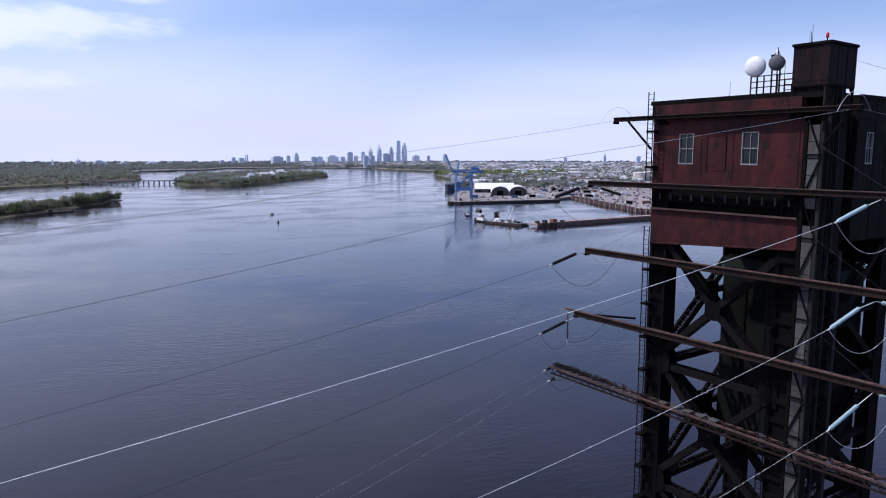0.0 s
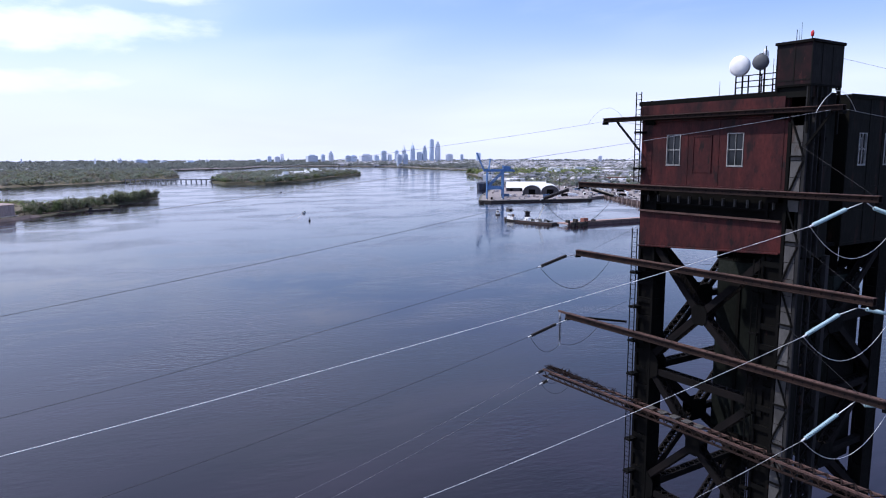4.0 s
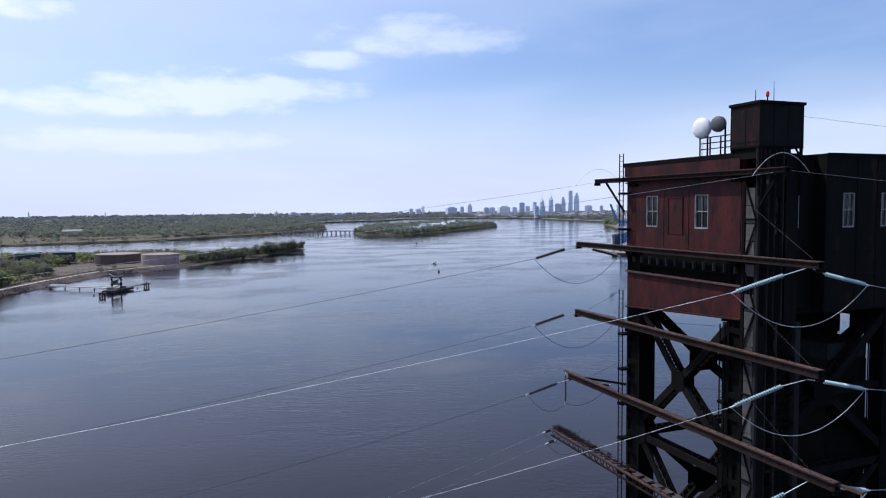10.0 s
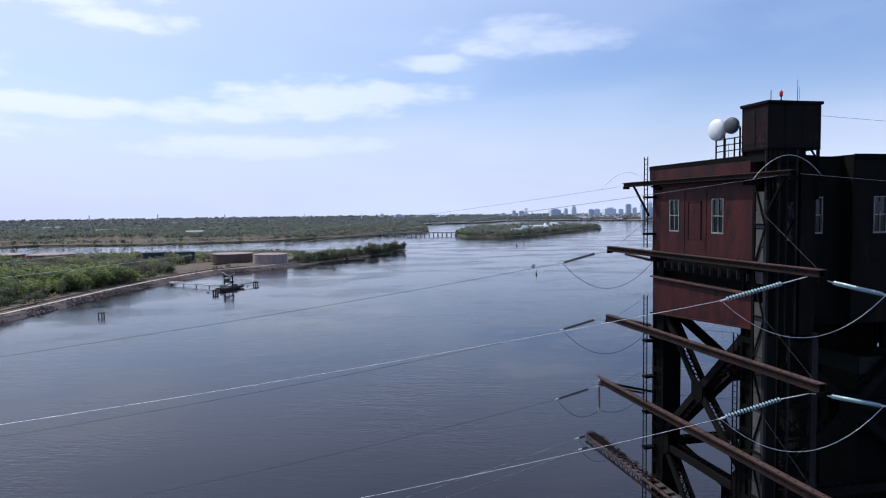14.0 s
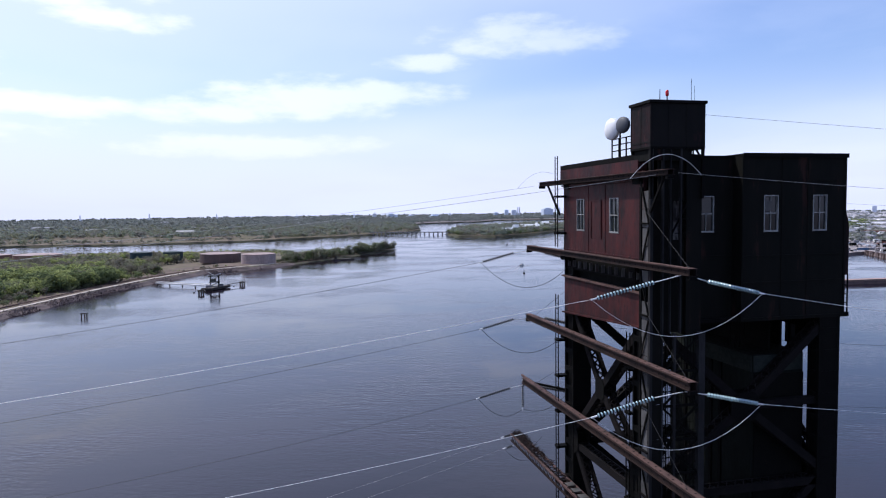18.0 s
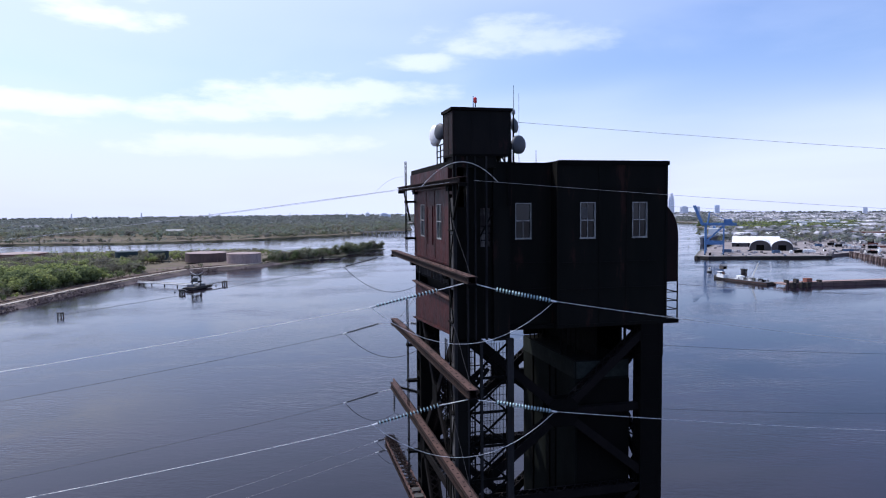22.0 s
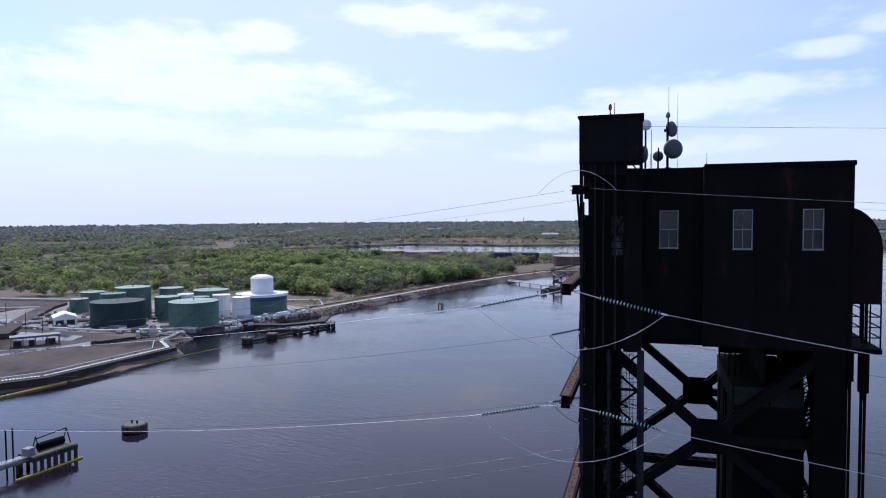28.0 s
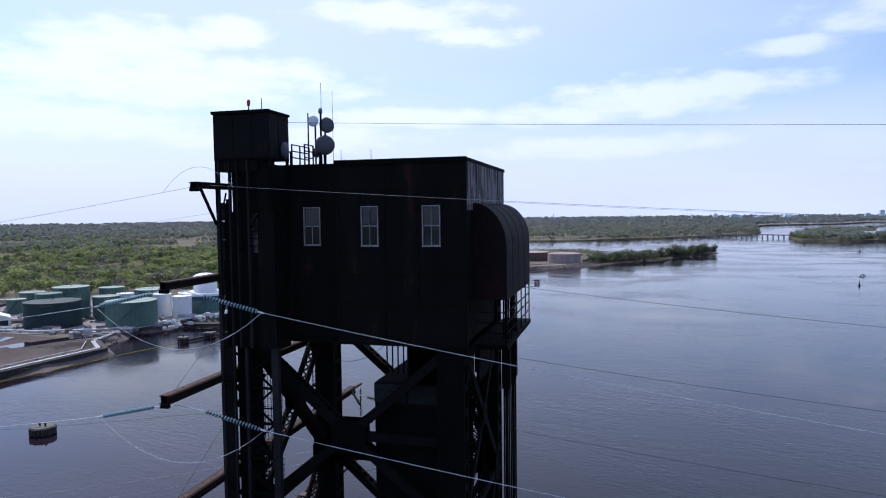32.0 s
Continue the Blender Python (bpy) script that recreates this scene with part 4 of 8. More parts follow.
    tagged(part("guard_mesh", bm, STEEL, t), kind="stuff")
    bm = bmesh.new()
    for x in (0.56, 0.80):
        beam(bm, (x, -0.6, 34), (x, -0.6, 53.6), 0.05, 0.05)
    for k in range(64):
        beam(bm, (0.56, -0.6, 34.2 + k * 0.3), (0.80, -0.6, 34.2 + k * 0.3), 0.03, 0.03)
    part("ladder", bm, STEEL, t)
    # wire mesh guard beside the ladder
    bm = bmesh.new()
    for k in range(8):
        beam(bm, (1.66 + 0.08 * k, 0.5, 36), (1.66 + 0.08 * k, 0.5, 53.4), 0.014, 0.014)
    for k in range(58):
        beam(bm, (1.62, 0.5, 36.1 + k * 0.3), (2.26, 0.5, 36.1 + k * 0.3), 0.016, 0.016)
    tagged(part("wire_mesh", bm, STEEL, t), kind="stuff")
    for k in range(5):
        z = 36.5 + k * 3.5
        flight = part("stringer", beam(bmesh.new(), (0.1, -0.7, z), (1.5, -0.7, z + 1.7), 0.05, 0.2), STEEL, t)
        part("stringer", beam(bmesh.new(), (0.1, 0.05, z), (1.5, 0.05, z + 1.7), 0.05, 0.2), STEEL, t)
        for i in range(8):
            part("tread", beam(bmesh.new(), (0.15 + 0.18 * i, -0.7, z + 0.1 + 0.21 * i), (0.15 + 0.18 * i, 0.05, z + 0.1 + 0.21 * i), 0.18, 0.03), STEEL, flight)


build_penthouse()
build_shaft()


# band and pocket tones hold the same painted shade, a little lighter
BAND = surface("shade_dark_concrete_band", (0.024, 0.028, 0.025), (0.016, 0.019, 0.017), 0.9, big=0.6, fine=5, bump=0.2, spec=0.03)
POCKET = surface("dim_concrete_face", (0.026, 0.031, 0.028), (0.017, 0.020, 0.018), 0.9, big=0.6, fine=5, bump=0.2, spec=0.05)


def build_counterweight():
    t = thing("counterweight", (8.1, 5.3, 39.5), "huge dark slab-sided counterweight hung inside the tower", "counterweight")
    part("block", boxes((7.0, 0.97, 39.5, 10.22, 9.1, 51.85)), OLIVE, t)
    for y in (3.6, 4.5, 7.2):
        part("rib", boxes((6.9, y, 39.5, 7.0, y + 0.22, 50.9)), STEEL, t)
    # black sheets added on front and top, where the block lies in shade
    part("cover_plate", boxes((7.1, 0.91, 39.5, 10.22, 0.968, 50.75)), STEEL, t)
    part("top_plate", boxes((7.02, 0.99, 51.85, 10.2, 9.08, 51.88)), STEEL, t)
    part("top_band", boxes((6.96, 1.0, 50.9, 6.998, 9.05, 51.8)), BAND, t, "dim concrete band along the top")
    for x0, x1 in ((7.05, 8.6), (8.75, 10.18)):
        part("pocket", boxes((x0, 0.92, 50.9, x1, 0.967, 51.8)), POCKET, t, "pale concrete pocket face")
    part("hanger_plate", boxes((8.5, 1.6, 51.9, 8.6, 9.0, 53.6)), STEEL, t)
    for x in (7.0, 7.3, 7.6, 7.9):
        for y in (2.9, 7.9):
            part("hanger_rope", tube(bmesh.new(), [(x, y, 51.85), (x, y, 57.0)], 0.04, 6), STEEL, t)


build_counterweight()
for x, y in ((13.25, 3.0), (13.2, 5.5)):
    t = thing("lifting_ropes", (x, y, 12), "bundle of thick dark steel lifting ropes hanging from the sheave", "rope", "lifting ropes")
    for k in range(4):
        a = (x - 0.12 + 0.08 * k, y + 0.06 * (k % 2))
        part("rope", tube(bmesh.new(), [(*a, 12), (*a, 57)], 0.042, 8), STEEL, t)
    part("socket", boxes((x - 0.2, y - 0.22, 51.4, x + 0.2, y + 0.28, 53.6), (x - 0.12, y - 0.13, 51.0, x + 0.12, y + 0.19, 51.4)), STEEL, t)

bm = boxes((-3, -3, -3, 15, 13.5, 3.2), (-2.2, -2.2, 3.2, 14.2, 12.7, 4.0))
whole("bridge_pier", bm, CONCRETE, "massive stained concrete pier standing in the river", "pier")


# ---- cross-arms, insulators and wires ----
def channel_arm(z, y_far, y_near, x, label, depth=0.34, worn=False):
    """A cross-arm of two channels back to back, with tie plates and end fittings."""
    t = thing("cross_arm", (x, 5, z), label, "cross-arm", "cross-arms")
    for s in (-1, 1):
        bm = bmesh.new()
        box(bm, x + s * 0.16 - 0.02, y_near, z - depth / 2, x + s * 0.16 + 0.02, y_far, z + depth / 2)
        for zz in (z - depth / 2, z + depth / 2 - 0.03):
            box(bm, min(x + s * 0.16, x + s * 0.27), y_near, zz, max(x + s * 0.16, x + s * 0.27), y_far, zz + 0.03)
        part("channel", bm, ARM_SHADE, t)
    # paler rust on top than on the sides, as sunlight would leave it
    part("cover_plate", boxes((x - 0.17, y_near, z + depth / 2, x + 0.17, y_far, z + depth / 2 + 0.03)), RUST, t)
    part("soffit_plate", boxes((x - 0.17, y_near, z - depth / 2 - 0.03, x + 0.17, y_far, z - depth / 2)), ARM_SHADE, t)
    k = int((y_far - y_near) / 0.55)
    bm = bmesh.new()
    for i in range(k):
        y = y_near + 0.3 + (y_far - y_near - 0.6) * i / (k - 1)
        o = 0.05 if i % 2 else -0.05
        box(bm, x + o - 0.05, y - 0.05, z + depth / 2 + 0.03, x + o + 0.05, y + 0.05, z + depth / 2 + 0.034)
        box(bm, x - 0.185, y - 0.04, z - 0.04, x - 0.181, y + 0.04, z + 0.04)
    tagged(part("rivet_hole", bm, STEEL, t), kind="stuff")
    for y in (y_far - 0.05, y_near + 0.05):
        part("end_fitting", boxes((x - 0.2, y - 0.1, z - depth / 2 - 0.18, x + 0.2, y + 0.1, z - depth / 2 - 0.02)), STEEL, t)
    for y in (9.6, 0.7):
        part("bracket", boxes((x + 0.1, y - 0.35, z - depth / 2 - 0.32, 0.02, y + 0.35, z - depth / 2 - 0.03)), STEEL, t)
    return t


a1 = channel_arm(61.62, 13.45, -2.75, -0.32, "slim dark steel cross-arm with knee braces under the roof edge", 0.24)
part("knee_brace", beam(bmesh.new(), (-0.32, 12.3, 61.45), (-0.32, 10.3, 59.55), 0.10, 0.12), STEEL, a1)
part("knee_brace", beam(bmesh.new(), (-0.32, -2.2, 61.45), (-0.32, -0.95, 59.75), 0.10, 0.12), STEEL, a1)
channel_arm(57.15, 15.5, -4.9, -0.52, "weathered brown double-channel cross-arm beside the house floor", 0.30)
channel_arm(52.15, 15.6, -5.05, -0.55, "rusted red-brown double-channel cross-arm", 0.36)
a4 = channel_arm(47.2, 16.6, -6.0, -0.5, "rusted red-brown double-channel cross-arm with tip extensions", 0.36)
part("tip_extension", beam(bmesh.new(), (-0.4, 15.4, 47.25), (-0.3, 17.75, 47.3), 0.14, 0.14), RUST, a4)
part("tip_extension", beam(bmesh.new(), (-0.4, -5.0, 47.25), (-0.3, -7.1, 47.3), 0.14, 0.14), RUST, a4)
part("outrigger", beam(bmesh.new(), (-0.5, 16.2, 47.2), (1.6, 12.6, 47.25), 0.12, 0.14), STEEL, a4)

t = thing("lattice_arm", (-0.5, 5, 42.3), "rusty open lattice cross-arm with debris and old nests on it", "cross-arm", "cross-arms")
for x in (-0.85, -0.2):
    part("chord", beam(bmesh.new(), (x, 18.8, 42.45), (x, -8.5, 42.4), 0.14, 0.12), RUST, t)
    part("chord", beam(bmesh.new(), (x, 18.8, 41.95), (x, -8.5, 41.9), 0.12, 0.10), ARM_SHADE, t)
bm = bmesh.new()
for k in range(38):
    y = 18.7 - k * 0.72
    beam(bm, (-0.85, y, 42.5), (-0.2, y - 0.36, 42.5), 0.07, 0.05)
    beam(bm, (-0.2, y - 0.36, 42.5), (-0.85, y - 0.72, 42.5), 0.07, 0.05)
    beam(bm, (-0.85, y, 42.45), (-0.85, y - 0.36, 41.95), 0.05, 0.05)
    beam(bm, (-0.85, y - 0.36, 41.95), (-0.85, y - 0.72, 42.45), 0.05, 0.05)
tagged(part("lacing", bm, ARM_SHADE, t), kind="stuff")
for k in range(5):
    part("walk_plank", boxes((-0.78, 4.2 + k * 0.95, 42.53, -0.26, 4.75 + k * 0.95, 42.58)), SHEET, t)
rng = random.Random(9)
bm = bmesh.new()
for k in range(340):
    y = 18.6 - abs(rng.gauss(0, 3.4))
    p = Vector((rng.uniform(-0.8, -0.2), y, 42.58 + rng.uniform(0, 0.16)))
    d = Vector((rng.uniform(-1, 1), rng.uniform(-1, 1), rng.uniform(-0.35, 0.35))).normalized() * rng.uniform(0.12, 0.32)
    beam(bm, p - d, p + d, 0.025, 0.025)
tagged(part("twig_debris", bm, ARM_SHADE, t), kind="stuff")


def disc_mesh(name, r, material):
    bm = bmesh.new()
    lathe(bm, [(0.025, -0.045), (0.035, -0.04), (0.04, -0.012), (r * 0.9, -0.012), (r, 0.0), (r * 0.96, 0.010), (r * 0.4, 0.016), (0.025, 0.03)], 12)
    return mesh_of(name, bm, material, True)


GLASS_DISC = disc_mesh("disc", 0.108, GLASSINS)
DARK_DISC = disc_mesh("disc", 0.135, DARKINS)


def insulator(anchor, start, end, disc, n, label):
    """A string of discs from start to end, with a link to its anchor and a clamp at the far end."""
    start, end, anchor = Vector(start), Vector(end), Vector(anchor)
    t = thing("insulator_string", start, label, "insulator", "insulator strings")
    u = (end - start).normalized()
    part("rod", tube(bmesh.new(), [start, end], 0.03, 6), STEEL, t)
    if (anchor - start).length > 0.05:
        part("link", tube(bmesh.new(), [anchor, start], 0.022, 6), WIRE, t)
    part("clamp", tube(bmesh.new(), [end, end + u * 0.28], 0.045, 6), WIRE, t)
    turn = u.to_track_quat("Z", "Y").to_matrix().to_4x4()
    for k in range(n):
        piece("disc", disc, Matrix.Translation(start.lerp(end, (k + 0.5) / n)) @ turn, t)
    return t


def hung(p, q, sag, k=14):
    p, q = Vector(p), Vector(q)
    return [p.lerp(q, i / k) - Vector((0, 0, 4 * sag * (i / k) * (1 - i / k))) for i in range(k + 1)]


def cable(name, pts, r, material, label, group):
    whole(name, tube(bmesh.new(), pts, r, 5), material, label, "cable", group)


def span(start, sign, slope, length, reach, y_drift=0.0):
    """A long conductor that leaves start along x, sagging as a parabola."""
    s = Vector(start)
    out = []
    k = 40
    for i in range(k + 1):
        d = reach * (i / k) ** 1.4
        out.append(Vector((s.x + sign * d, s.y + y_drift * d, s.z - slope * d + slope * d * d / length)))
    return out


PALE = "string of pale blue-green glass insulator discs"
DARK = "string of dark brown porcelain insulator discs"
# near side of the tower: height of the anchor, drop, sideways drift, slope and span of the conductor towards -x
for z, dz, yy, drift, slope, length, slope2 in ((57.0, 0.0, -4.0, 0.06, 0.155, 170, 0.178), (51.72, -5.18, -4.05, 0.05, 0.168, 110, 0.150), (46.99, -10.2, -4.35, 0.04, 0.135, 150, 0.142)):
    insulator((-0.55, yy - 0.2, z), (-1.85, yy, 56.68 + dz), (-4.62, yy, 56.08 + dz), GLASS_DISC, 18, PALE)
    insulator((-0.45, yy - 0.2, z), (0.82, yy, 56.62 + dz), (3.5, yy, 56.0 + dz), GLASS_DISC, 18, PALE)
    cable("jumper_cable", hung((-4.8, yy, 55.98 + dz), (3.62, yy, 55.9 + dz), 1.75), 0.0115, WIRE, "slack pale jumper cable looping under the cross-arm", "jumpers")
    cable("power_cable", span((-4.85, yy, 56.04 + dz), -1, slope, length, min(330, length * 0.95), drift), 0.0105 if z > 55 else 0.0085 if z > 50 else 0.0065, WIRE, "taut pale aluminium power cable over the river", "power cables")
    cable("power_cable", span((3.75, yy, 55.95 + dz), 1, slope2, 175, 165), 0.012, WIRE, "taut pale aluminium power cable over the river", "power cables")
# far side: dark porcelain strings
for z, y, dz, drift, slope, length, slope2 in ((56.95, 15.45, 0.0, 0.05, 0.160, 250, 0.125), (51.95, 15.55, -4.8, 0.08, 0.183, 215, 0.138), (46.9, 16.5, -10.1, -0.04, 0.167, 150, 0.147)):
    insulator((-0.6, y, z), (-1.7, y, 56.8 + dz), (-4.0, y + 0.1, 56.22 + dz), DARK_DISC, 17, DARK)
    insulator((-0.5, y, z), (0.65, y, 56.75 + dz), (2.9, y + 0.1, 56.2 + dz), DARK_DISC, 17, DARK)
    if z > 50:
        cable("jumper_cable", hung((-4.1, y + 0.1, 56.15 + dz), (3.0, y + 0.1, 56.15 + dz), 1.9), 0.017, DARKWIRE, "slack dark jumper cable looping under the cross-arm", "jumpers")
    else:
        cable("jumper_cable", hung((-4.1, y + 0.1, 56.15 + dz), (-0.3, 17.6, 44.75), 0.9) + hung((-0.3, 17.6, 44.75), (3.0, y + 0.1, 56.15 + dz), 0.7)[1:], 0.017, DARKWIRE, "dark jumper cable carried by a hanging insulator string", "jumpers")
    cable("power_cable", span((-4.2, y + 0.1, 56.18 + dz), -1, slope, length, length * 0.95, drift), 0.012, DARKWIRE, "taut dark power cable over the river", "power cables")
    cable("power_cable", span((3.1, y + 0.1, 56.18 + dz), 1, slope2, 175, 165), 0.012, DARKWIRE, "taut dark power cable over the river", "power cables")
insulator((-0.3, 17.6, 47.2), (-0.3, 17.6, 46.95), (-0.3, 17.6, 44.9), DARK_DISC, 15, DARK)
insulator((-0.3, -7.0, 47.2), (-0.3, -7.0, 46.95), (-0.3, -7.0, 44.7), GLASS_DISC, 16, PALE)
for y, z, slope, length in ((18.7, 42.3, 0.262, 210), (18.2, 41.6, 0.268, 300)):
    insulator((-0.85, y, z + 0.15), (-0.95, y, z + 0.1), (-1.45, y, z), DARK_DISC, 4, "short string of dark insulator discs")
    cable("power_cable", span((-1.6, y, z - 0.02), -1, slope, length, length * 0.95), 0.0055, GREYWIRE, "thin pale cable leaving the lattice arm", "power cables")
    cable("jumper_cable", hung((-1.6, y, z - 0.05), (1.5, y - 0.4, z - 0.1), 1.0), 0.014, DARKWIRE, "thin slack cable loop", "jumpers")
for y, slope, length, drift in ((13.2, 0.1397, 167, -0.018), (-2.4, 0.1367, 234, 0.07)):
    cable("ground_wire", span((-0.9, y, 61.5), -1, slope, length, length * 0.95, drift), 0.009, GREYWIRE, "thin ground wire from the top cross-arm", "ground wires")
    cable("ground_wire", span((0.3, y, 61.6), 1, 0.075, 175, 165), 0.008, GREYWIRE, "thin ground wire from the top cross-arm", "ground wires")
    cable("jumper_cable", hung((-2.2, y, 61.32), (1.5, y, 61.5), -1.05, 18), 0.010, WIRE, "thin jumper looping over the top cross-arm", "jumpers")
cable("ground_wire", span((2.66, -0.2, 64.66), 1, 0.055, 175, 165), 0.008, DARKWIRE, "thin wire leaving the penthouse wall", "ground wires")
for z in (57.2, 52.2, 47.3):
    cable("stay_wire", [Vector((-0.34, -0.6, z + 2.6)), Vector((-0.5, -4.6, z + 0.1))], 0.009, DARKWIRE, "thin stay wire holding up a cross-arm", "stay wires")
    cable("stay_wire", [Vector((0.02, 10.2, z + 2.4)), Vector((-0.5, 14.6, z + 0.1))], 0.009, DARKWIRE, "thin stay wire holding up a cross-arm", "stay wires")


# ---- ladders, antennas and roof fittings ----
def ladder(x, y, z0, z1, wall, width=0.42, across=(0, 1, 0)):
    t = thing("ladder", (x, y, z0), "thin dark steel ladder on stand-off brackets", "ladder", "ladders")
    a = Vector(across) * width / 2
    for s in (-1, 1):
        part("rail", beam(bmesh.new(), Vector((x, y, z0)) + a * s, Vector((x, y, z1)) + a * s, 0.05, 0.05), STEEL, t)
    bm = bmesh.new()
    z = z0 + 0.2
    while z < z1 - 0.1:
        beam(bm, Vector((x, y, z)) - a, Vector((x, y, z)) + a, 0.025, 0.025)
        z += 0.32
    tagged(part("rung", bm, STEEL, t), kind="stuff")
    z = z0 + 0.8
    while z < z1 - 0.75:
        part("stand_off", boxes((min(x - 0.08, wall), y - 0.25, z, max(x + 0.05, wall), y + 0.25, z + 0.14)), STEEL, t)
        z += 2.35


ladder(-0.58, 10.25, 57.5, 63.3, 0.0)
ladder(-0.58, 10.2, 20.0, 54.4, 0.05)
ladder(-0.14, 1.55, 20.0, 53.4, 0.05, 0.36)


def dish(at, facing, r, material, label, foot):
    at, f = Vector(at), Vector(facing).normalized()
    t = thing("dish_antenna", foot, label, "antenna", "dish antennas")
    bm = bmesh.new()
    lathe(bm, [(0.0, 0.34 * r), (0.35 * r, 0.31 * r), (0.7 * r, 0.22 * r), (0.96 * r, 0.06 * r), (r, 0.0), (r, -0.30 * r)], 28, at, f)
    part("cover", bm, material, t, smooth=True)
    bm = bmesh.new()
    lathe(bm, [(r * 0.99, -0.30 * r), (0.8 * r, -0.42 * r), (0.4 * r, -0.6 * r), (0.12 * r, -0.66 * r), (0.0, -0.66 * r)], 28, at, f)
    part("shell", bm, DISHGREY, t, smooth=True)
    bm = bmesh.new()
    tube(bm, [at - f * (0.62 * r), at - f * (0.62 * r + 0.22)], 0.09, 8)
    part("mount", bm, STEEL, t)
    bm = bmesh.new()
    b = at - f * (0.62 * r + 0.2)
    tube(bm, [b, (foot[0], foot[1], b.z), foot], 0.05, 8)
    part("post", bm, STEEL, t)


dish((-0.28, 3.28, 64.25), (-0.985, -0.17, 0.0), 0.58, WHITE, "big white radome dish antenna on the roof edge", (0.35, 3.45, 62.66))
dish((-0.32, 1.95, 64.33), (-0.93, -0.36, 0.05), 0.43, DRUM, "grey drum dish antenna on the roof edge", (0.35, 2.1, 62.66))
dish((4.16, 2.0, 63.71), (0.45, -0.89, 0.0), 0.50, DRUM, "dark grey drum dish antenna on the mast", (3.87, 2.55, 62.66))
dish((4.1, 2.49, 64.79), (0.80, -0.60, 0.1), 0.40, DRUM, "mid-grey dish antenna high on the mast", (3.85, 2.75, 62.66))
dish((3.38, 2.57, 63.4), (-0.3, -0.95, 0.0), 0.27, DRUM, "small grey dish antenna low on the roof", (3.4, 3.0, 62.66))
dish((2.77, 3.6, 65.2), (0.3, -0.95, 0.15), 0.30, WHITE, "small pale dish antenna on a thin mast", (2.75, 3.95, 62.66))
dish((2.75, 0.45, 63.35), (0.9, 0.2, 0.0), 0.42, DRUM, "grey dish antenna below the penthouse corner", (2.6, 1.25, 62.66))


def mast(x, y, z0, z1, r, label, top=None):
    t = thing("antenna_mast", (x, y, z0), label, "antenna", "antenna masts")
    part("pole", tube(bmesh.new(), [(x, y, z0), (x, y, z1)], [r, r * 0.6], 6), STEEL, t)
    part("base", tube(bmesh.new(), [(x, y, z0), (x, y, z0 + 0.12)], r * 2.4, 8), STEEL, t)
    if top:
        bm = bmesh.new()
        lathe(bm, [(0, 0.18), (0.08, 0.14), (0.11, 0.02), (0.11, -0.10), (0, -0.12)], 10, (x, y, z1))
        part(top, bm, DISHGREY, t, smooth=True)
    return t


mast(3.87, 2.15, 62.66, 65.45, 0.06, "dark antenna mast with a sensor head", "sensor")
mast(3.9, 2.2, 62.66, 66.9, 0.018, "thin dark whip antenna rod")
mast(2.54, 3.5, 62.66, 65.6, 0.05, "dark steel antenna mast pole")
mast(3.05, 3.3, 62.66, 64.9, 0.025, "thin dark whip antenna rod")
mast(4.35, 2.6, 62.66, 66.6, 0.012, "thin dark whip antenna rod")
mast(1.25, 0.9, 65.17, 66.05, 0.028, "short whip pole on the penthouse roof")
mast(3.0, 6.86, 62.66, 63.9, 0.02, "short whip antenna with tripod foot")
mast(5.9, 4.0, 62.72, 63.6, 0.02, "short dark whip antenna rod")
t = thing("beacon_lamp", (1.08, -0.07, 65.17), "small red obstruction lamp on a short pipe", "lamp")
part("pipe", tube(bmesh.new(), [(1.08, -0.07, 65.17), (1.08, -0.07, 65.55)], 0.03, 8), STEEL, t)
part("lens", lathe(bmesh.new(), [(0.06, 65.55), (0.085, 65.6), (0.085, 65.76), (0.05, 65.84), (0, 65.86)], 12, (1.08, -0.07, 0)), REDLENS, t, smooth=True)


def roof_rail(points, z, label):
    t = thing("roof_railing", (points[0][0], points[0][1], z), label, "railing", "roof railings")
    for x, y in points:
        part("post", beam(bmesh.new(), (x, y, z), (x, y, z + 1.05), 0.06, 0.06), STEEL, t)
    for (xa, ya), (xb, yb) in zip(points, points[1:]):
        for h in (0.4, 0.72, 1.04):
            part("rail", beam(bmesh.new(), (xa, ya, z + h), (xb, yb, z + h), 0.05, 0.05), STEEL, t)


roof_rail([(-0.05, 3.6), (-0.05, 2.8), (-0.05, 2.0), (-0.05, 1.1)], 62.66, "dark pipe railing round the dish platform")
roof_rail([(2.75, 1.1), (2.75, 2.0), (2.75, 3.1)], 62.66, "dark pipe railing behind the penthouse")
roof_rail([(3.4, 1.2), (3.4, 2.2)], 62.66, "dark pipe railing behind the penthouse")


# ---- the left bank: tank farm, quay, jetties ----
GREEN = surface("faded_green_paint", (0.10, 0.17, 0.135), (0.075, 0.135, 0.11), 0.6, big=0.12, fine=1.5, streak=0.4,
                spot=(0.07, 0.09, 0.07), spot_lo=0.62, spot_scale=0.3, bump=0.05)
DARKGREEN = surface("dark_green_paint", (0.018, 0.040, 0.043), (0.014, 0.030, 0.034), 0.7, big=0.12, fine=1.5, streak=0.4, bump=0.05)
TEAL = surface("blue_green_paint", (0.075, 0.150, 0.140), (0.06, 0.12, 0.115), 0.55, big=0.12, fine=1.5, streak=0.4, bump=0.05)
OLDTANK = surface("rusted_tank_plate", (0.13, 0.085, 0.075), (0.085, 0.06, 0.058), 0.85, big=0.15, fine=1.2, streak=0.4, bump=0.1)
RUSTROOF = surface("orange_rusted_tank_plate", (0.23, 0.125, 0.09), (0.14, 0.085, 0.07), 0.85, big=0.15, fine=1.2, streak=0.4, bump=0.1)
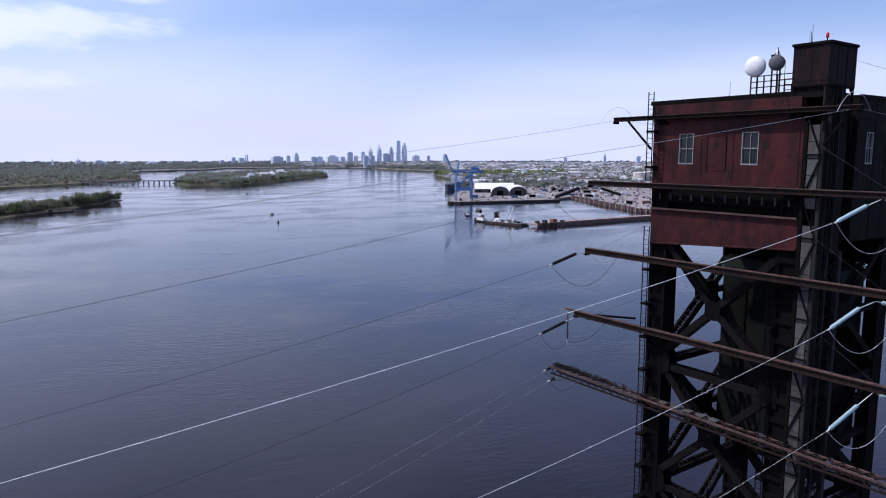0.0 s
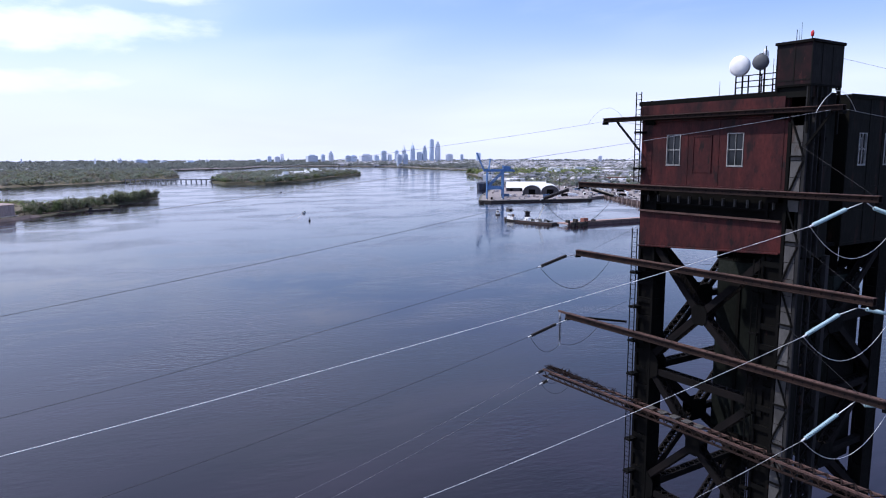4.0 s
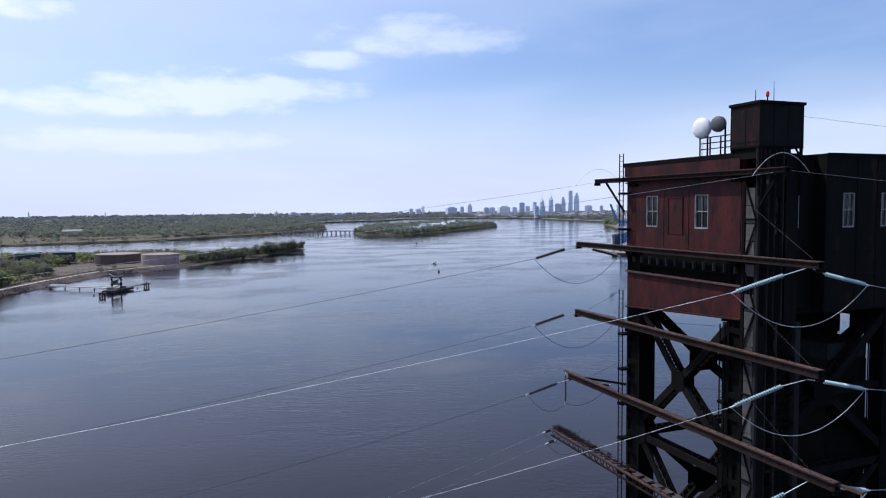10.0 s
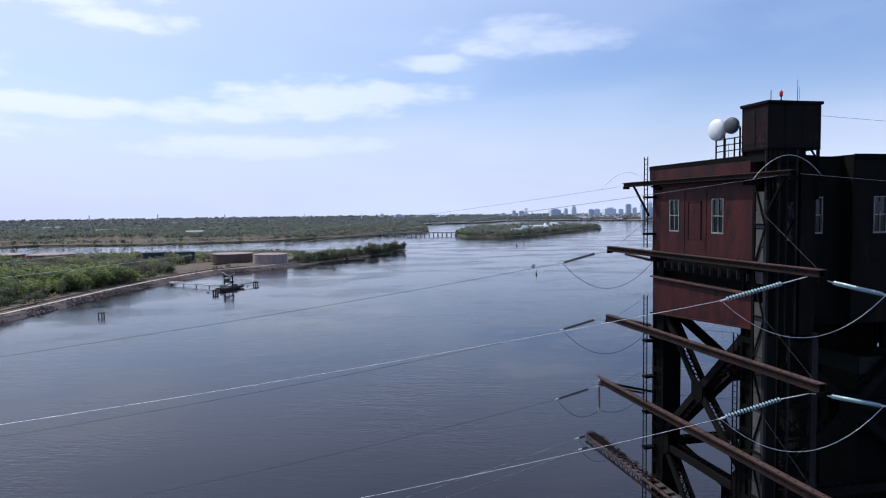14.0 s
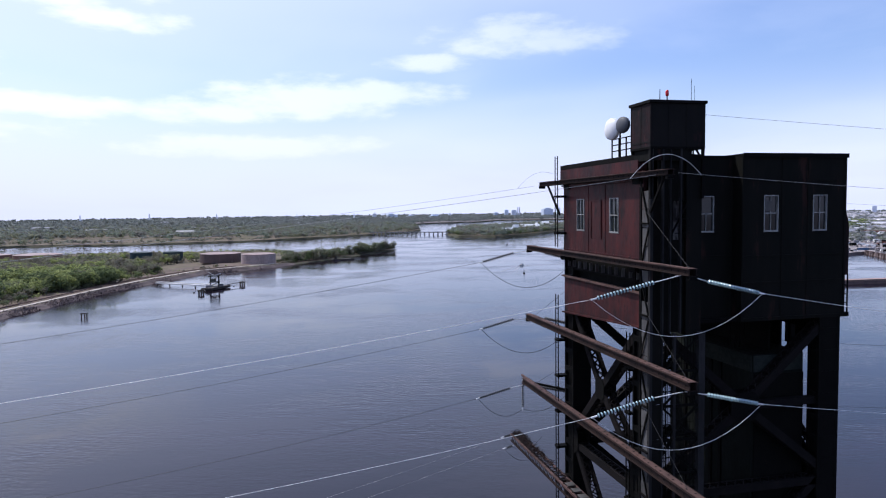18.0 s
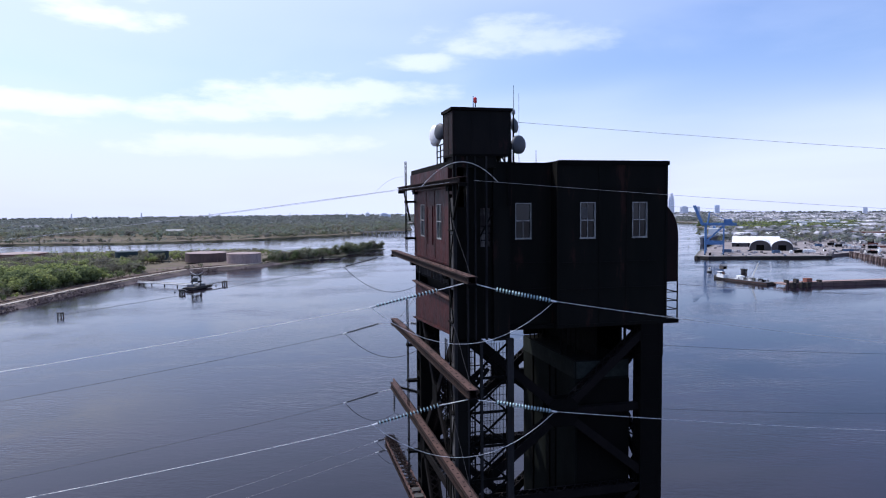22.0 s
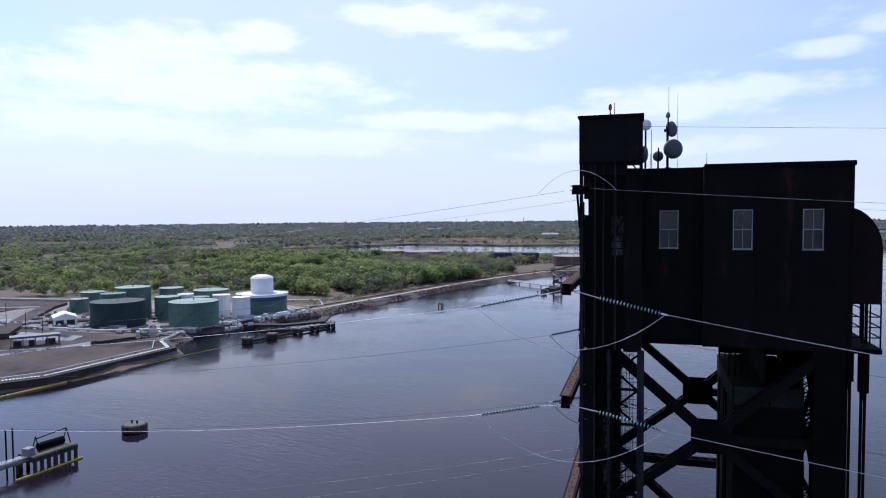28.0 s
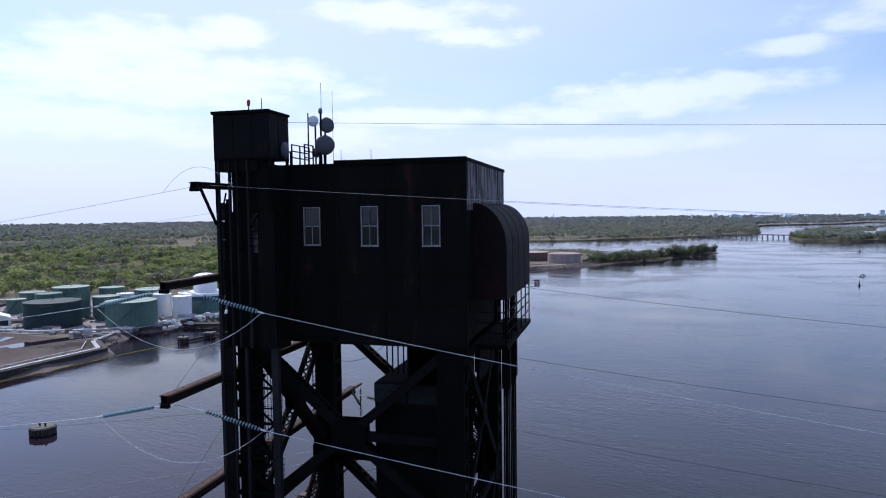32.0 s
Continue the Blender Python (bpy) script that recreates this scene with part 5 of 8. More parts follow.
PINKTANK = surface("faded_primer_tank", (0.36, 0.28, 0.26), (0.27, 0.20, 0.19), 0.8, big=0.15, fine=1.2, streak=0.4, bump=0.1)
TIMBER = surface("tarred_timber", (0.022, 0.02, 0.02), (0.05, 0.04, 0.035), 0.85, big=0.4, fine=3, bump=0.3)
DECK = surface("grey_timber_deck", (0.17, 0.145, 0.12), (0.115, 0.098, 0.085), 0.9, big=0.2, fine=3, bump=0.2)
YELLOW = surface("yellow_float", (0.50, 0.37, 0.03), (0.38, 0.28, 0.03), 0.6, big=0.5, fine=4, bump=0.1)
PIPEWHITE = surface("pale_pipe_paint", (0.62, 0.61, 0.60), (0.45, 0.44, 0.43), 0.55, big=0.2, fine=3, bump=0.05)
BRICK = surface("red_brick", (0.26, 0.10, 0.075), (0.19, 0.075, 0.06), 0.9, big=0.1, fine=1.5, bump=0.1)
BLUE = surface("crane_blue_paint", (0.10, 0.21, 0.42), (0.075, 0.17, 0.35), 0.5, big=0.2, fine=2, bump=0.05)


def storage_tank(cx, cy, r, z1, material, label, roof=None, dome=False, stairs=True, z0=2.7):
    t = thing("storage_tank", (cx, cy, z0), label, "tank", "storage tanks")
    roof = roof or material
    part("shell", lathe(bmesh.new(), [(r + 0.15, z0), (r, z0 + 0.3), (r, z1 - 0.5), (r + 0.14, z1 - 0.45), (r + 0.14, z1 - 0.2), (r, z1 - 0.15), (r, z1)], 40, (cx, cy, 0)), material, t)
    top = z1 + (r * 0.35 if dome else r * 0.05)
    prof = [(r + 0.1, z1), (r * 0.8, z1 + (top - z1) * 0.5), (r * 0.45, z1 + (top - z1) * 0.85), (0, top)]
    part("roof", lathe(bmesh.new(), prof, 40, (cx, cy, 0)), roof, t)
    if stairs:
        bm = bmesh.new()
        n = 26
        for k in range(n):
            a = -1.9 + 1.5 * k / n
            z = z0 + (z1 - z0) * k / n
            x, y = cx + (r + 0.35) * math.cos(a), cy + (r + 0.35) * math.sin(a)
            box(bm, x - 0.3, y - 0.3, z, x + 0.3, y + 0.3, z + 0.12)
            box(bm, x - 0.04, y - 0.04, z + 0.2, x + 0.04, y + 0.04, z + 1.2)
        tagged(part("stair", bm, material, t), kind="stuff")
        ring = [(cx + r * 0.99 * math.cos(k * math.pi / 16), cy + r * 0.99 * math.sin(k * math.pi / 16), z1 + 1.0) for k in range(33)]
        part("rim_rail", tube(bmesh.new(), ring, 0.05, 4), DISHGREY, t)
    part("manhole", tube(bmesh.new(), [(cx + r * 0.6, cy - r * 0.84, z0 + 1.2), (cx + r * 0.62, cy - r * 0.87, z0 + 1.2)], 0.5, 8), DISHGREY, t)
    part("vent", tube(bmesh.new(), [(cx, cy, top - 0.1), (cx, cy, top + 0.7)], 0.3, 8), DISHGREY, t)
    return t


PALEGREEN = surface("pale_green_roof", (0.28, 0.36, 0.30), (0.22, 0.29, 0.25), 0.7, big=0.15, fine=1.5, bump=0.05)
for cx, cy, r, z1, m, roof, lab in (
        (-270, 268, 13.6, 16.2, DARKGREEN, DARKGREEN, "large dark green oil storage tank"),
        (-284, 296, 9.6, 20.5, GREEN, PALEGREEN, "tall green oil storage tank with a pale roof"),
        (-281, 277, 6.6, 19.0, GREEN, GREEN, "green oil storage tank behind the dark one"),
        (-271, 313, 6.9, 18.6, GREEN, PALEGREEN, "green oil storage tank with a pale roof"),
        (-258, 293, 7.0, 16.0, GREEN, PALEGREEN, "medium green oil storage tank"),
        (-229, 277, 12.6, 16.2, GREEN, PALEGREEN, "large faded green oil storage tank near the quay"),
        (-256, 306, 4.6, 16.0, WHITE, WHITE, "slim white storage tank"),
        (-250, 322, 10.1, 17.0, GREEN, PALEGREEN, "wide green storage tank with a pale roof"),
        (-234, 309, 4.9, 15.8, WHITE, WHITE, "slim white storage tank"),
        (-241, 300, 4.5, 15.5, GREEN, PALEGREEN, "small green storage tank"),
        (-219, 306, 5.0, 15.2, WHITE, WHITE, "white storage tank beside the big teal one"),
        (-331, 304, 5.3, 11.4, GREEN, PALEGREEN, "low green storage tank at the back of the farm"),
        (-345, 330, 7.5, 12.5, GREEN, PALEGREEN, "green storage tank at the back of the farm")):
    storage_tank(cx, cy, r, z1, m, lab, roof)
big = storage_tank(-220, 330, 14.4, 14.6, TEAL, "big blue-green tank carrying a white domed tank on top", WHITE)
part("upper_shell", lathe(bmesh.new(), [(6.6, 14.8), (6.6, 23.6), (6.75, 23.7), (6.75, 23.9), (5.6, 24.9), (3.2, 25.7), (0, 26.0)], 36, (-220, 330, 0)), WHITE, big, "white domed upper tank", smooth=False)
part("painted_band", lathe(bmesh.new(), [(14.44, 11.2), (14.44, 13.4)], 40, (-220, 330, 0)), surface("blue_band_paint", (0.025, 0.075, 0.125), (0.02, 0.06, 0.10), 0.6, big=0.2, fine=2, spot=(0.10, 0.16, 0.2), spot_lo=0.6, spot_scale=0.4), big, "worn blue painted band")
part("collar", lathe(bmesh.new(), [(14.7, 13.4), (15.3, 13.5), (15.3, 14.9), (14.3, 15.0)], 40, (-220, 330, 0)), WHITE, big)
for cx, cy, r, z1, m, lab in ((-42, 741, 18, 13.0, PINKTANK, "abandoned tank in faded pink primer"), (-84, 776, 22, 12.5, OLDTANK, "abandoned rust-brown oil tank"),
                              (-140, 820, 11, 13.0, DARKGREEN, "old black oil tank among the trees"),
                              (-173, 812, 12, 13.5, DARKGREEN, "old black oil tank among the trees"), (-300, 880, 26, 10.5, RUSTROOF, "wide low rusted tank among the trees"),
                              (-360, 900, 24, 10.0, RUSTROOF, "wide low rusted tank among the trees")):
    storage_tank(cx, cy, r, z1, m, lab, PINKTANK if m is not DARKGREEN else DARKGREEN, stairs=False)


def pad(name, outline, z, material, label):
    bm = bmesh.new()
    plate(bm, [(x, y, z - 0.6) for x, y in outline], 0.6, (0, 0, 1))
    bmesh.ops.recalc_face_normals(bm, faces=bm.faces)
    whole(name, bm, material, label, "ground", kind="structure")


DIRT = surface("bare_tan_earth", (0.175, 0.138, 0.112), (0.115, 0.090, 0.076), 0.95, big=0.05, fine=0.6, bump=0.1, spec=0.1)
pad("bare_ground", [(-176, 440), (-152, 524), (-131, 592), (-96, 668), (-50, 704), (-22, 742), (-40, 760), (-80, 752), (-120, 700), (-158, 600), (-186, 470)], 2.92, DIRT, "bare tan earth between the wood and the shore")
pad("yard_pad", [(-205, 335), (-196, 352), (-240, 372), (-380, 360), (-380, 250), (-262, 244), (-226, 262), (-214, 300)], 2.95, YARD, "gravel yard of the tank farm")
pad("mud_flat", [(-238, 60), (-214, 156), (-201, 217), (-219, 238), (-250, 240), (-300, 250), (-384, 262), (-384, 350), (-470, 358), (-720, 300), (-720, 60)], 2.9, MUD, "bare brown mud flat behind the quay")
pad("wet_basin", [(-262, 236), (-300, 238), (-330, 225), (-300, 215), (-258, 224)], 2.93, WATER, "shallow standing water on the mud flat")


def pipeline(points, z, r, material, label, gap=12):
    t = thing("pipeline", (points[0][0], points[0][1], z), label, "pipe", "pipelines")
    part("pipe", tube(bmesh.new(), [(x, y, z) for x, y in points], r, 8), material, t)
    for (xa, ya), (xb, yb) in zip(points, points[1:]):
        d = math.hypot(xb - xa, yb - ya)
        for k in range(int(d / gap)):
            f = (k + 0.5) * gap / d
            x, y = xa + (xb - xa) * f, ya + (yb - ya) * f
            part("trestle", boxes((x - 0.2, y - 0.5, 2.4, x + 0.2, y + 0.5, z - r + 0.05)), DISHGREY, t)


def strip(points, width, z0, z1):
    """A continuous slab along a line of points, mitred at the bends."""
    bm = bmesh.new()
    pts = [Vector(p) for p in points]
    rows = []
    for i, p in enumerate(pts):
        d = (pts[min(i + 1, len(pts) - 1)] - pts[max(i - 1, 0)]).normalized()
        n = Vector((-d.y, d.x)) * width / 2
        rows.append([bm.verts.new((*(p + n * s), z)) for s, z in ((1, z0), (-1, z0), (-1, z1), (1, z1))])
    for a, b in zip(rows, rows[1:]):
        for k in range(4):
            bm.faces.new((a[k], a[(k + 1) % 4], b[(k + 1) % 4], b[k]))
    bm.faces.new(rows[0][::-1])
    bm.faces.new(rows[-1])
    bmesh.ops.recalc_face_normals(bm, faces=bm.faces)
    return bm


q = thing("quay_wall", (-203, 100, -1), "long dark timber quay wall with a pale walkway on top", "quay")
part("bulkhead", strip([(-330, -300), (-214, 150), (-206, 160), (-198, 221), (-214, 235)], 2.4, -1.5, 3.2), TIMBER, q)
part("walkway", strip([(-332, -300), (-216, 151), (-207.5, 161), (-199.8, 219), (-214, 232)], 1.7, 3.2, 3.4), DECK, q)
bm = bmesh.new()
for (xa, ya), (xb, yb) in (((-242, 50), (-216, 151)), ((-216, 151), (-207.5, 161)), ((-207.5, 161), (-199.8, 219)), ((-199.8, 219), (-214, 232)), ((-214, 232), (-221, 256)), ((-221, 256), (-213, 292)), ((-213, 292), (-206, 318))):
    d = math.hypot(xb - xa, yb - ya)
    for k in range(int(d / 1.1)):
        f = (k + 0.5) * 1.1 / d
        x, y = xa + (xb - xa) * f, ya + (yb - ya) * f
        u, v = (xb - xa) / d, (yb - ya) / d
        beam(bm, (x - v * 0.9, y + u * 0.9, 3.47), (x + v * 0.9, y - u * 0.9, 3.47), 0.75, 0.12)
tagged(part("plank", bm, PIPEWHITE, q, "white weathered walkway planks"), kind="stuff")
for k in range(46):
    y = -240 + k * 10
    x = -212.6 + (y - 150) * (0.258 if y < 150 else 0.21)
    part("fender_pile", boxes((x - 0.3, y - 0.3, -1.5, x + 0.2, y + 0.3, 2.9)), TIMBER, q)
SHOREPIPE = [(-214, 232), (-222, 262), (-212, 300), (-202, 335), (-194, 366), (-182, 415), (-154, 522), (-133, 590), (-97, 664), (-60, 700)]
pipeline([(-308, -200), (-220, 150), (-211, 164), (-204, 214), (-216, 230)], 3.8, 0.22, PIPEWHITE, "pale pipeline along the quay edge")
pipeline(SHOREPIPE[:4], 3.7, 0.42, PIPEWHITE, "pale pipeline following the shore")
pipeline([(x - 3, y + 1) for x, y in SHOREPIPE[3:]], 3.6, 0.3, RUST, "rusty pipeline following the shore")
pipeline([(-420, 247), (-262, 247), (-232, 258), (-221, 268)], 3.9, 0.5, PIPEWHITE, "pale pipeline in front of the tank farm")
pipeline([(-205, 352), (-196, 362), (-210, 385), (-262, 372)], 4.2, 0.4, PIPEWHITE, "pale pipeline bent round the tank yard")
PATH_STONE = surface("pale_worn_path", (0.56, 0.49, 0.43), (0.40, 0.35, 0.30), 0.9, big=0.08, fine=1.2, bump=0.1, spec=0.1)
whole("shore_path", strip([(-196, 352), (-192, 368), (-179, 417), (-151, 524), (-129, 590), (-94, 668), (-58, 698), (-22, 730)], 2.8, 2.4, 3.05), PATH_STONE, "pale worn concrete path along the top of the bank", "path", kind="structure")
whole("shore_road", strip([(-240, 380), (-204, 400), (-187, 425), (-159, 524), (-138, 590), (-104, 668), (-66, 706), (-40, 716)], 4.5, 2.5, 2.98), DIRT, "pale dirt road along the bank", "road", kind="structure")
for pts, lab in (([(-219, 96), (-210, 130), (-204, 158), (-202.5, 166)], "bright yellow floating oil boom along the quay"), ([(-202, 168), (-196, 196), (-191, 222), (-184, 250), (-172, 280)], "faded yellow floating oil boom")):
    whole("oil_boom", tube(bmesh.new(), [(x, y, 0.15) for x, y in pts], 0.45 if "bright" in lab else 0.12, 6), YELLOW, lab, "boom", "oil booms")


def fender_dolphin(x, y, w, h, label, cap=DECK):
    t = thing("mooring_dolphin", (x, y, 0), label, "dolphin", "mooring dolphins")
    part("cap", boxes((x - w, y - w, h - 0.8, x + w, y + w, h)), cap, t)
    for a in (-0.75, 0, 0.75):
        for b in (-0.75, 0, 0.75):
            if a or b:
                part("pile", tube(bmesh.new(), [(x + a * w, y + b * w, -2), (x + a * w * 0.9, y + b * w * 0.9, h - 0.7)], 0.42, 6), TIMBER, t)
    part("bollard", tube(bmesh.new(), [(x, y, h), (x, y, h + 0.8)], 0.3, 8), STEEL, t)


for x, y in ((-181, 252), (-176, 266), (-171, 283), (-167, 294), (-163, 305)):
    fender_dolphin(x, y, 2.2, 3.0, "small dark timber mooring dolphin off the tank farm")
whole("loading_pier", strip([(-208, 292), (-186, 296), (-172, 312), (-178, 330)], 5.0, 1.2, 2.3), TIMBER, "low dark timber loading pier by the tank farm", "pier")
whole("fender_boom", strip([(-181, 252), (-171, 283), (-163, 305)], 0.9, 0.4, 1.4), TIMBER, "dark timber fender beam between dolphins", "fender")


def round_dolphin(x, y, r, h):
    t = thing("mooring_dolphin", (x, y, 0), "round concrete-capped mooring dolphin ringed with black fenders", "dolphin", "mooring dolphins")
    part("skirt", lathe(bmesh.new(), [(r * 0.96, -1.5), (r * 0.96, h - 0.9)], 28, (x, y, 0)), TIMBER, t)
    part("cap", lathe(bmesh.new(), [(r, h - 0.9), (r * 1.02, h - 0.75), (r * 1.0, h - 0.1), (r * 0.95, h), (0, h + 0.05)], 28, (x, y, 0)), CONCRETE, t, "pale stained concrete cap")
    bm = bmesh.new()
    for k in range(22):
        a = k * 2 * math.pi / 22
        p = Vector((x + r * 1.05 * math.cos(a), y + r * 1.05 * math.sin(a), 0))
        part("fender", tube(bmesh.new(), [p + Vector((0, 0, 0.2)), p + Vector((0, 0, h - 0.3))], 0.38, 6), TIMBER, t)
    bm.free()
    for a in (-0.9, 0.9):
        part("bollard", tube(bmesh.new(), [(x + a, y, h), (x + a, y, h + 0.45), (x + a, y, h + 0.55), (x + a, y, h + 0.8)], [0.22, 0.22, 0.34, 0.34], 8), STEEL, t)


round_dolphin(-136.5, 124.5, 2.9, 2.3)


def rock_line(points, n, width, seed):
    """Loose stones along a line of the shore, as one object."""
    r = np.random.default_rng(seed)
    pts = np.array(points, float)
    seg = np.linalg.norm(np.diff(pts, axis=0), axis=1)
    at = np.sort(r.random(n)) * seg.sum()
    cum = np.concatenate(([0], np.cumsum(seg)))
    i = np.clip(np.searchsorted(cum, at) - 1, 0, len(seg) - 1)
    f = ((at - cum[i]) / seg[i])[:, None]
    c = pts[i] * (1 - f) + pts[i + 1] * f
    d = (pts[i + 1] - pts[i]) / seg[i][:, None]
    off = r.uniform(-0.2, 1.0, n)
    c = c + np.stack((d[:, 1], -d[:, 0]), 1) * (off * width)[:, None]
    z = 2.5 - off * 2.5
    base = np.array([(1, 0, 0), (-1, 0, 0), (0, 1, 0), (0, -1, 0), (0, 0, 1), (0, 0, -1)], float)
    size = r.uniform(0.25, 0.75, (n, 1, 1)) * r.uniform(0.6, 1.3, (n, 6, 1))
    v = base[None] * size + r.normal(0, 0.15, (n, 6, 3)) + np.concatenate((c, z[:, None]), 1)[:, None, :]
    fc = [(0, 2, 4), (2, 1, 4), (1, 3, 4), (3, 0, 4), (2, 0, 5), (1, 2, 5), (3, 1, 5), (0, 3, 5)]
    me = bpy.data.meshes.new("shore_stones")
    me.from_pydata(v.reshape(-1, 3).tolist(), [], [tuple(a + 6 * k for a in q) for k in range(n) for q in fc])
    me.materials.append(STONES)
    tagged(new("shore_stones", me), "loose brown and grey stones along the bank", "stones", kind="stuff")


STONES = surface("shore_stone", (0.175, 0.132, 0.122), (0.085, 0.066, 0.062), 0.9, big=0.3, fine=2.0, bump=0.2, island=0.5, spec=0.15)
rock_line([(-216, 236), (-224, 268), (-206, 310), (-190, 344), (-188, 368), (-175, 417), (-147, 525), (-125, 588), (-89, 671), (-43, 695), (-14, 734)], 2600, 5.0, 71)


# pipe jetty in the near foreground of the left bank
t = thing("pipe_jetty", (-146, 92, 0), "long pipe jetty ending in a dark fendered hose platform", "jetty")
J = lambda s, o: (-141.0 + 0.18 * s - 0.98 * o, 86 + 0.98 * s + 0.18 * o)
part("platform", strip([J(6, 0), J(17.5, 0)], 6.0, 2.4, 3.6), TIMBER, t)
part("deck", strip([J(6, 0.2), J(17.5, 0.2)], 5.4, 3.6, 3.75), DECK, t)
for k in range(7):
    for o in (-2.8, 2.8):
        x, y = J(6.5 + k * 1.75, o)
        part("pile", tube(bmesh.new(), [(x, y, -2), (x, y, 3.5)], 0.45, 6), TIMBER, t)
x, y = J(9.5, 0.6)
x2, y2 = J(16, 0.6)
part("hose_drum", tube(bmesh.new(), [(x, y, 4.7), (x2, y2, 4.7)], 0.95, 12), STEEL, t)
for s in (9, 17):
    for o in (-0.9, 2.1):
        xa, ya = J(s, o)
        xb, yb = J(s, 0.6)
        part("gantry_leg", beam(bmesh.new(), (xa, ya, 3.75), (xb, yb, 7.4), 0.18, 0.18), STEEL, t)
xa, ya = J(9, 0.6)
xb, yb = J(17, 0.6)
part("gantry_beam", beam(bmesh.new(), (xa, ya, 6.8), (xb, yb, 7.4), 0.2, 0.2), STEEL, t)
part("pump_box", boxes((J(6.8, 0)[0] - 1, J(6.8, 0)[1] - 1, 3.75, J(6.8, 0)[0] + 1, J(6.8, 0)[1] + 1, 5.4)), DISHGREY, t)
for s in (2.0, 3.6):
    x, y = J(s, 0.8)
    part("mooring_post", tube(bmesh.new(), [(x, y, -1), (x, y, 11.0)], 0.2, 6), STEEL, t)
part("trestle_deck", strip([J(6.5, 0), J(-6, 0), (-152, 10), (-206, -30)], 2.6, 2.5, 3.1), DECK, t)
for k in range(9):
    f = k / 8
    x, y = J(4, 0)[0] * (1 - f) - 152 * f, J(4, 0)[1] * (1 - f) + 12 * f
    part("trestle_pile", tube(bmesh.new(), [(x, y, -2), (x, y, 2.5)], 0.4, 6), TIMBER, t)
for o in (-0.7, 0.0, 0.7):
    part("pipe", tube(bmesh.new(), [(*J(9, o), 3.5), (*J(-6, o), 3.5), (-152, 10 + o, 3.5), (-206, -30 + o, 3.5)], 0.26, 6), PIPEWHITE, t)
whole("oil_boom", tube(bmesh.new(), [(*J(1, -4.2), 0.1), (*J(6, -4.4), 0.1), (*J(18, -3.9), 0.1)], 0.3, 6), YELLOW, "faded yellow floating oil boom at the pipe jetty", "boom", "oil booms")

# the far jetty with its loading tower
t = thing("loading_jetty", (-72, 530, 0), "dark piled loading jetty with a small steel tower", "jetty")
part("platform", strip([(-76, 521), (-64, 542)], 9, 1.6, 3.2), TIMBER, t)
part("deck", strip([(-75, 523), (-65, 540)], 7.6, 3.2, 3.4), DECK, t)
part("walkway", strip([(-70, 534), (-120, 575)], 2.6, 3.0, 3.6), PIPEWHITE, t)
part("pipe", tube(bmesh.new(), [(-70, 536, 4.2), (-120, 577, 4.2)], 0.35, 6), PIPEWHITE, t)
for k in range(6):
    f = k / 5
    part("pile", tube(bmesh.new(), [(-66 - 54 * f, 536 + 44 * f, -2), (-66 - 54 * f, 536 + 44 * f, 3.0)], 0.45, 6), TIMBER, t)
for a in (-84, -76, -68, -58):
    for b in (512, 522, 534, 546):
        if abs((a + 71) * 0.86 - (b - 529.5) * 0.5) < 5:
            part("pile", tube(bmesh.new(), [(a, b, -2), (a, b, 1.8)], 0.6, 6), TIMBER, t)
for dx in (-3, 3):
    for dy in (-3, 3):
        part("tower_leg", beam(bmesh.new(), (-71 + dx, 532 + dy, 3.2), (-71 + dx, 532 + dy, 11.5), 0.45, 0.45), STEEL, t)
for z in (6.6, 11.3):
    part("tower_floor", boxes((-75, 528, z, -67, 536, z + 0.35)), STEEL, t)
part("cabin", boxes((-74, 529, 6.95, -70, 534, 9.2)), CONCRETE, t)
part("manifold", boxes((-77, 525, 3.4, -73, 531, 5.0)), DISHGREY, t)
part("manifold", boxes((-69, 534, 3.4, -65, 539, 4.8)), DISHGREY, t)
for za, zb in ((3.4, 6.6), (6.9, 11.3)):
    for dy in (-3, 3):
        part("tower_brace", beam(bmesh.new(), (-74, 532 + dy, za), (-68, 532 + dy, zb), 0.25, 0.25), STEEL, t)
part("loading_arm", beam(bmesh.new(), (-71, 532, 11.5), (-76, 536, 14.0), 0.4, 0.4), PIPEWHITE, t)
part("loading_arm", beam(bmesh.new(), (-71, 532, 11.5), (-66, 529, 13.6), 0.4, 0.4), PIPEWHITE, t)
part("catwalk", strip([(-62, 540), (-50, 560)], 1.2, 3.4, 3.7), STEEL, t)
fender_dolphin(-75, 494, 2.2, 2.8, "dark timber mooring dolphin by the loading jetty", TIMBER)
t.location = t.location + Vector((3.0, -10.0, -1.2))
fender_dolphin(-49, 545, 2.2, 2.8, "dark timber mooring dolphin by the loading jetty", TIMBER)
t = thing("pile_cluster", (-128, 396, 0), "lone cluster of dark timber piles in the water", "piles")
for dx, dy in ((-1.6, 0), (1.6, 0.3), (0, 1.4)):
    part("pile", tube(bmesh.new(), [(-128 + dx, 396 + dy, -2), (-128 + dx * 0.8, 396 + dy * 0.8, 2.7)], 0.34, 6), TIMBER, t)
part("cap_beam", beam(bmesh.new(), (-130, 396, 2.5), (-126, 396.4, 2.5), 0.5, 0.5), TIMBER, t)


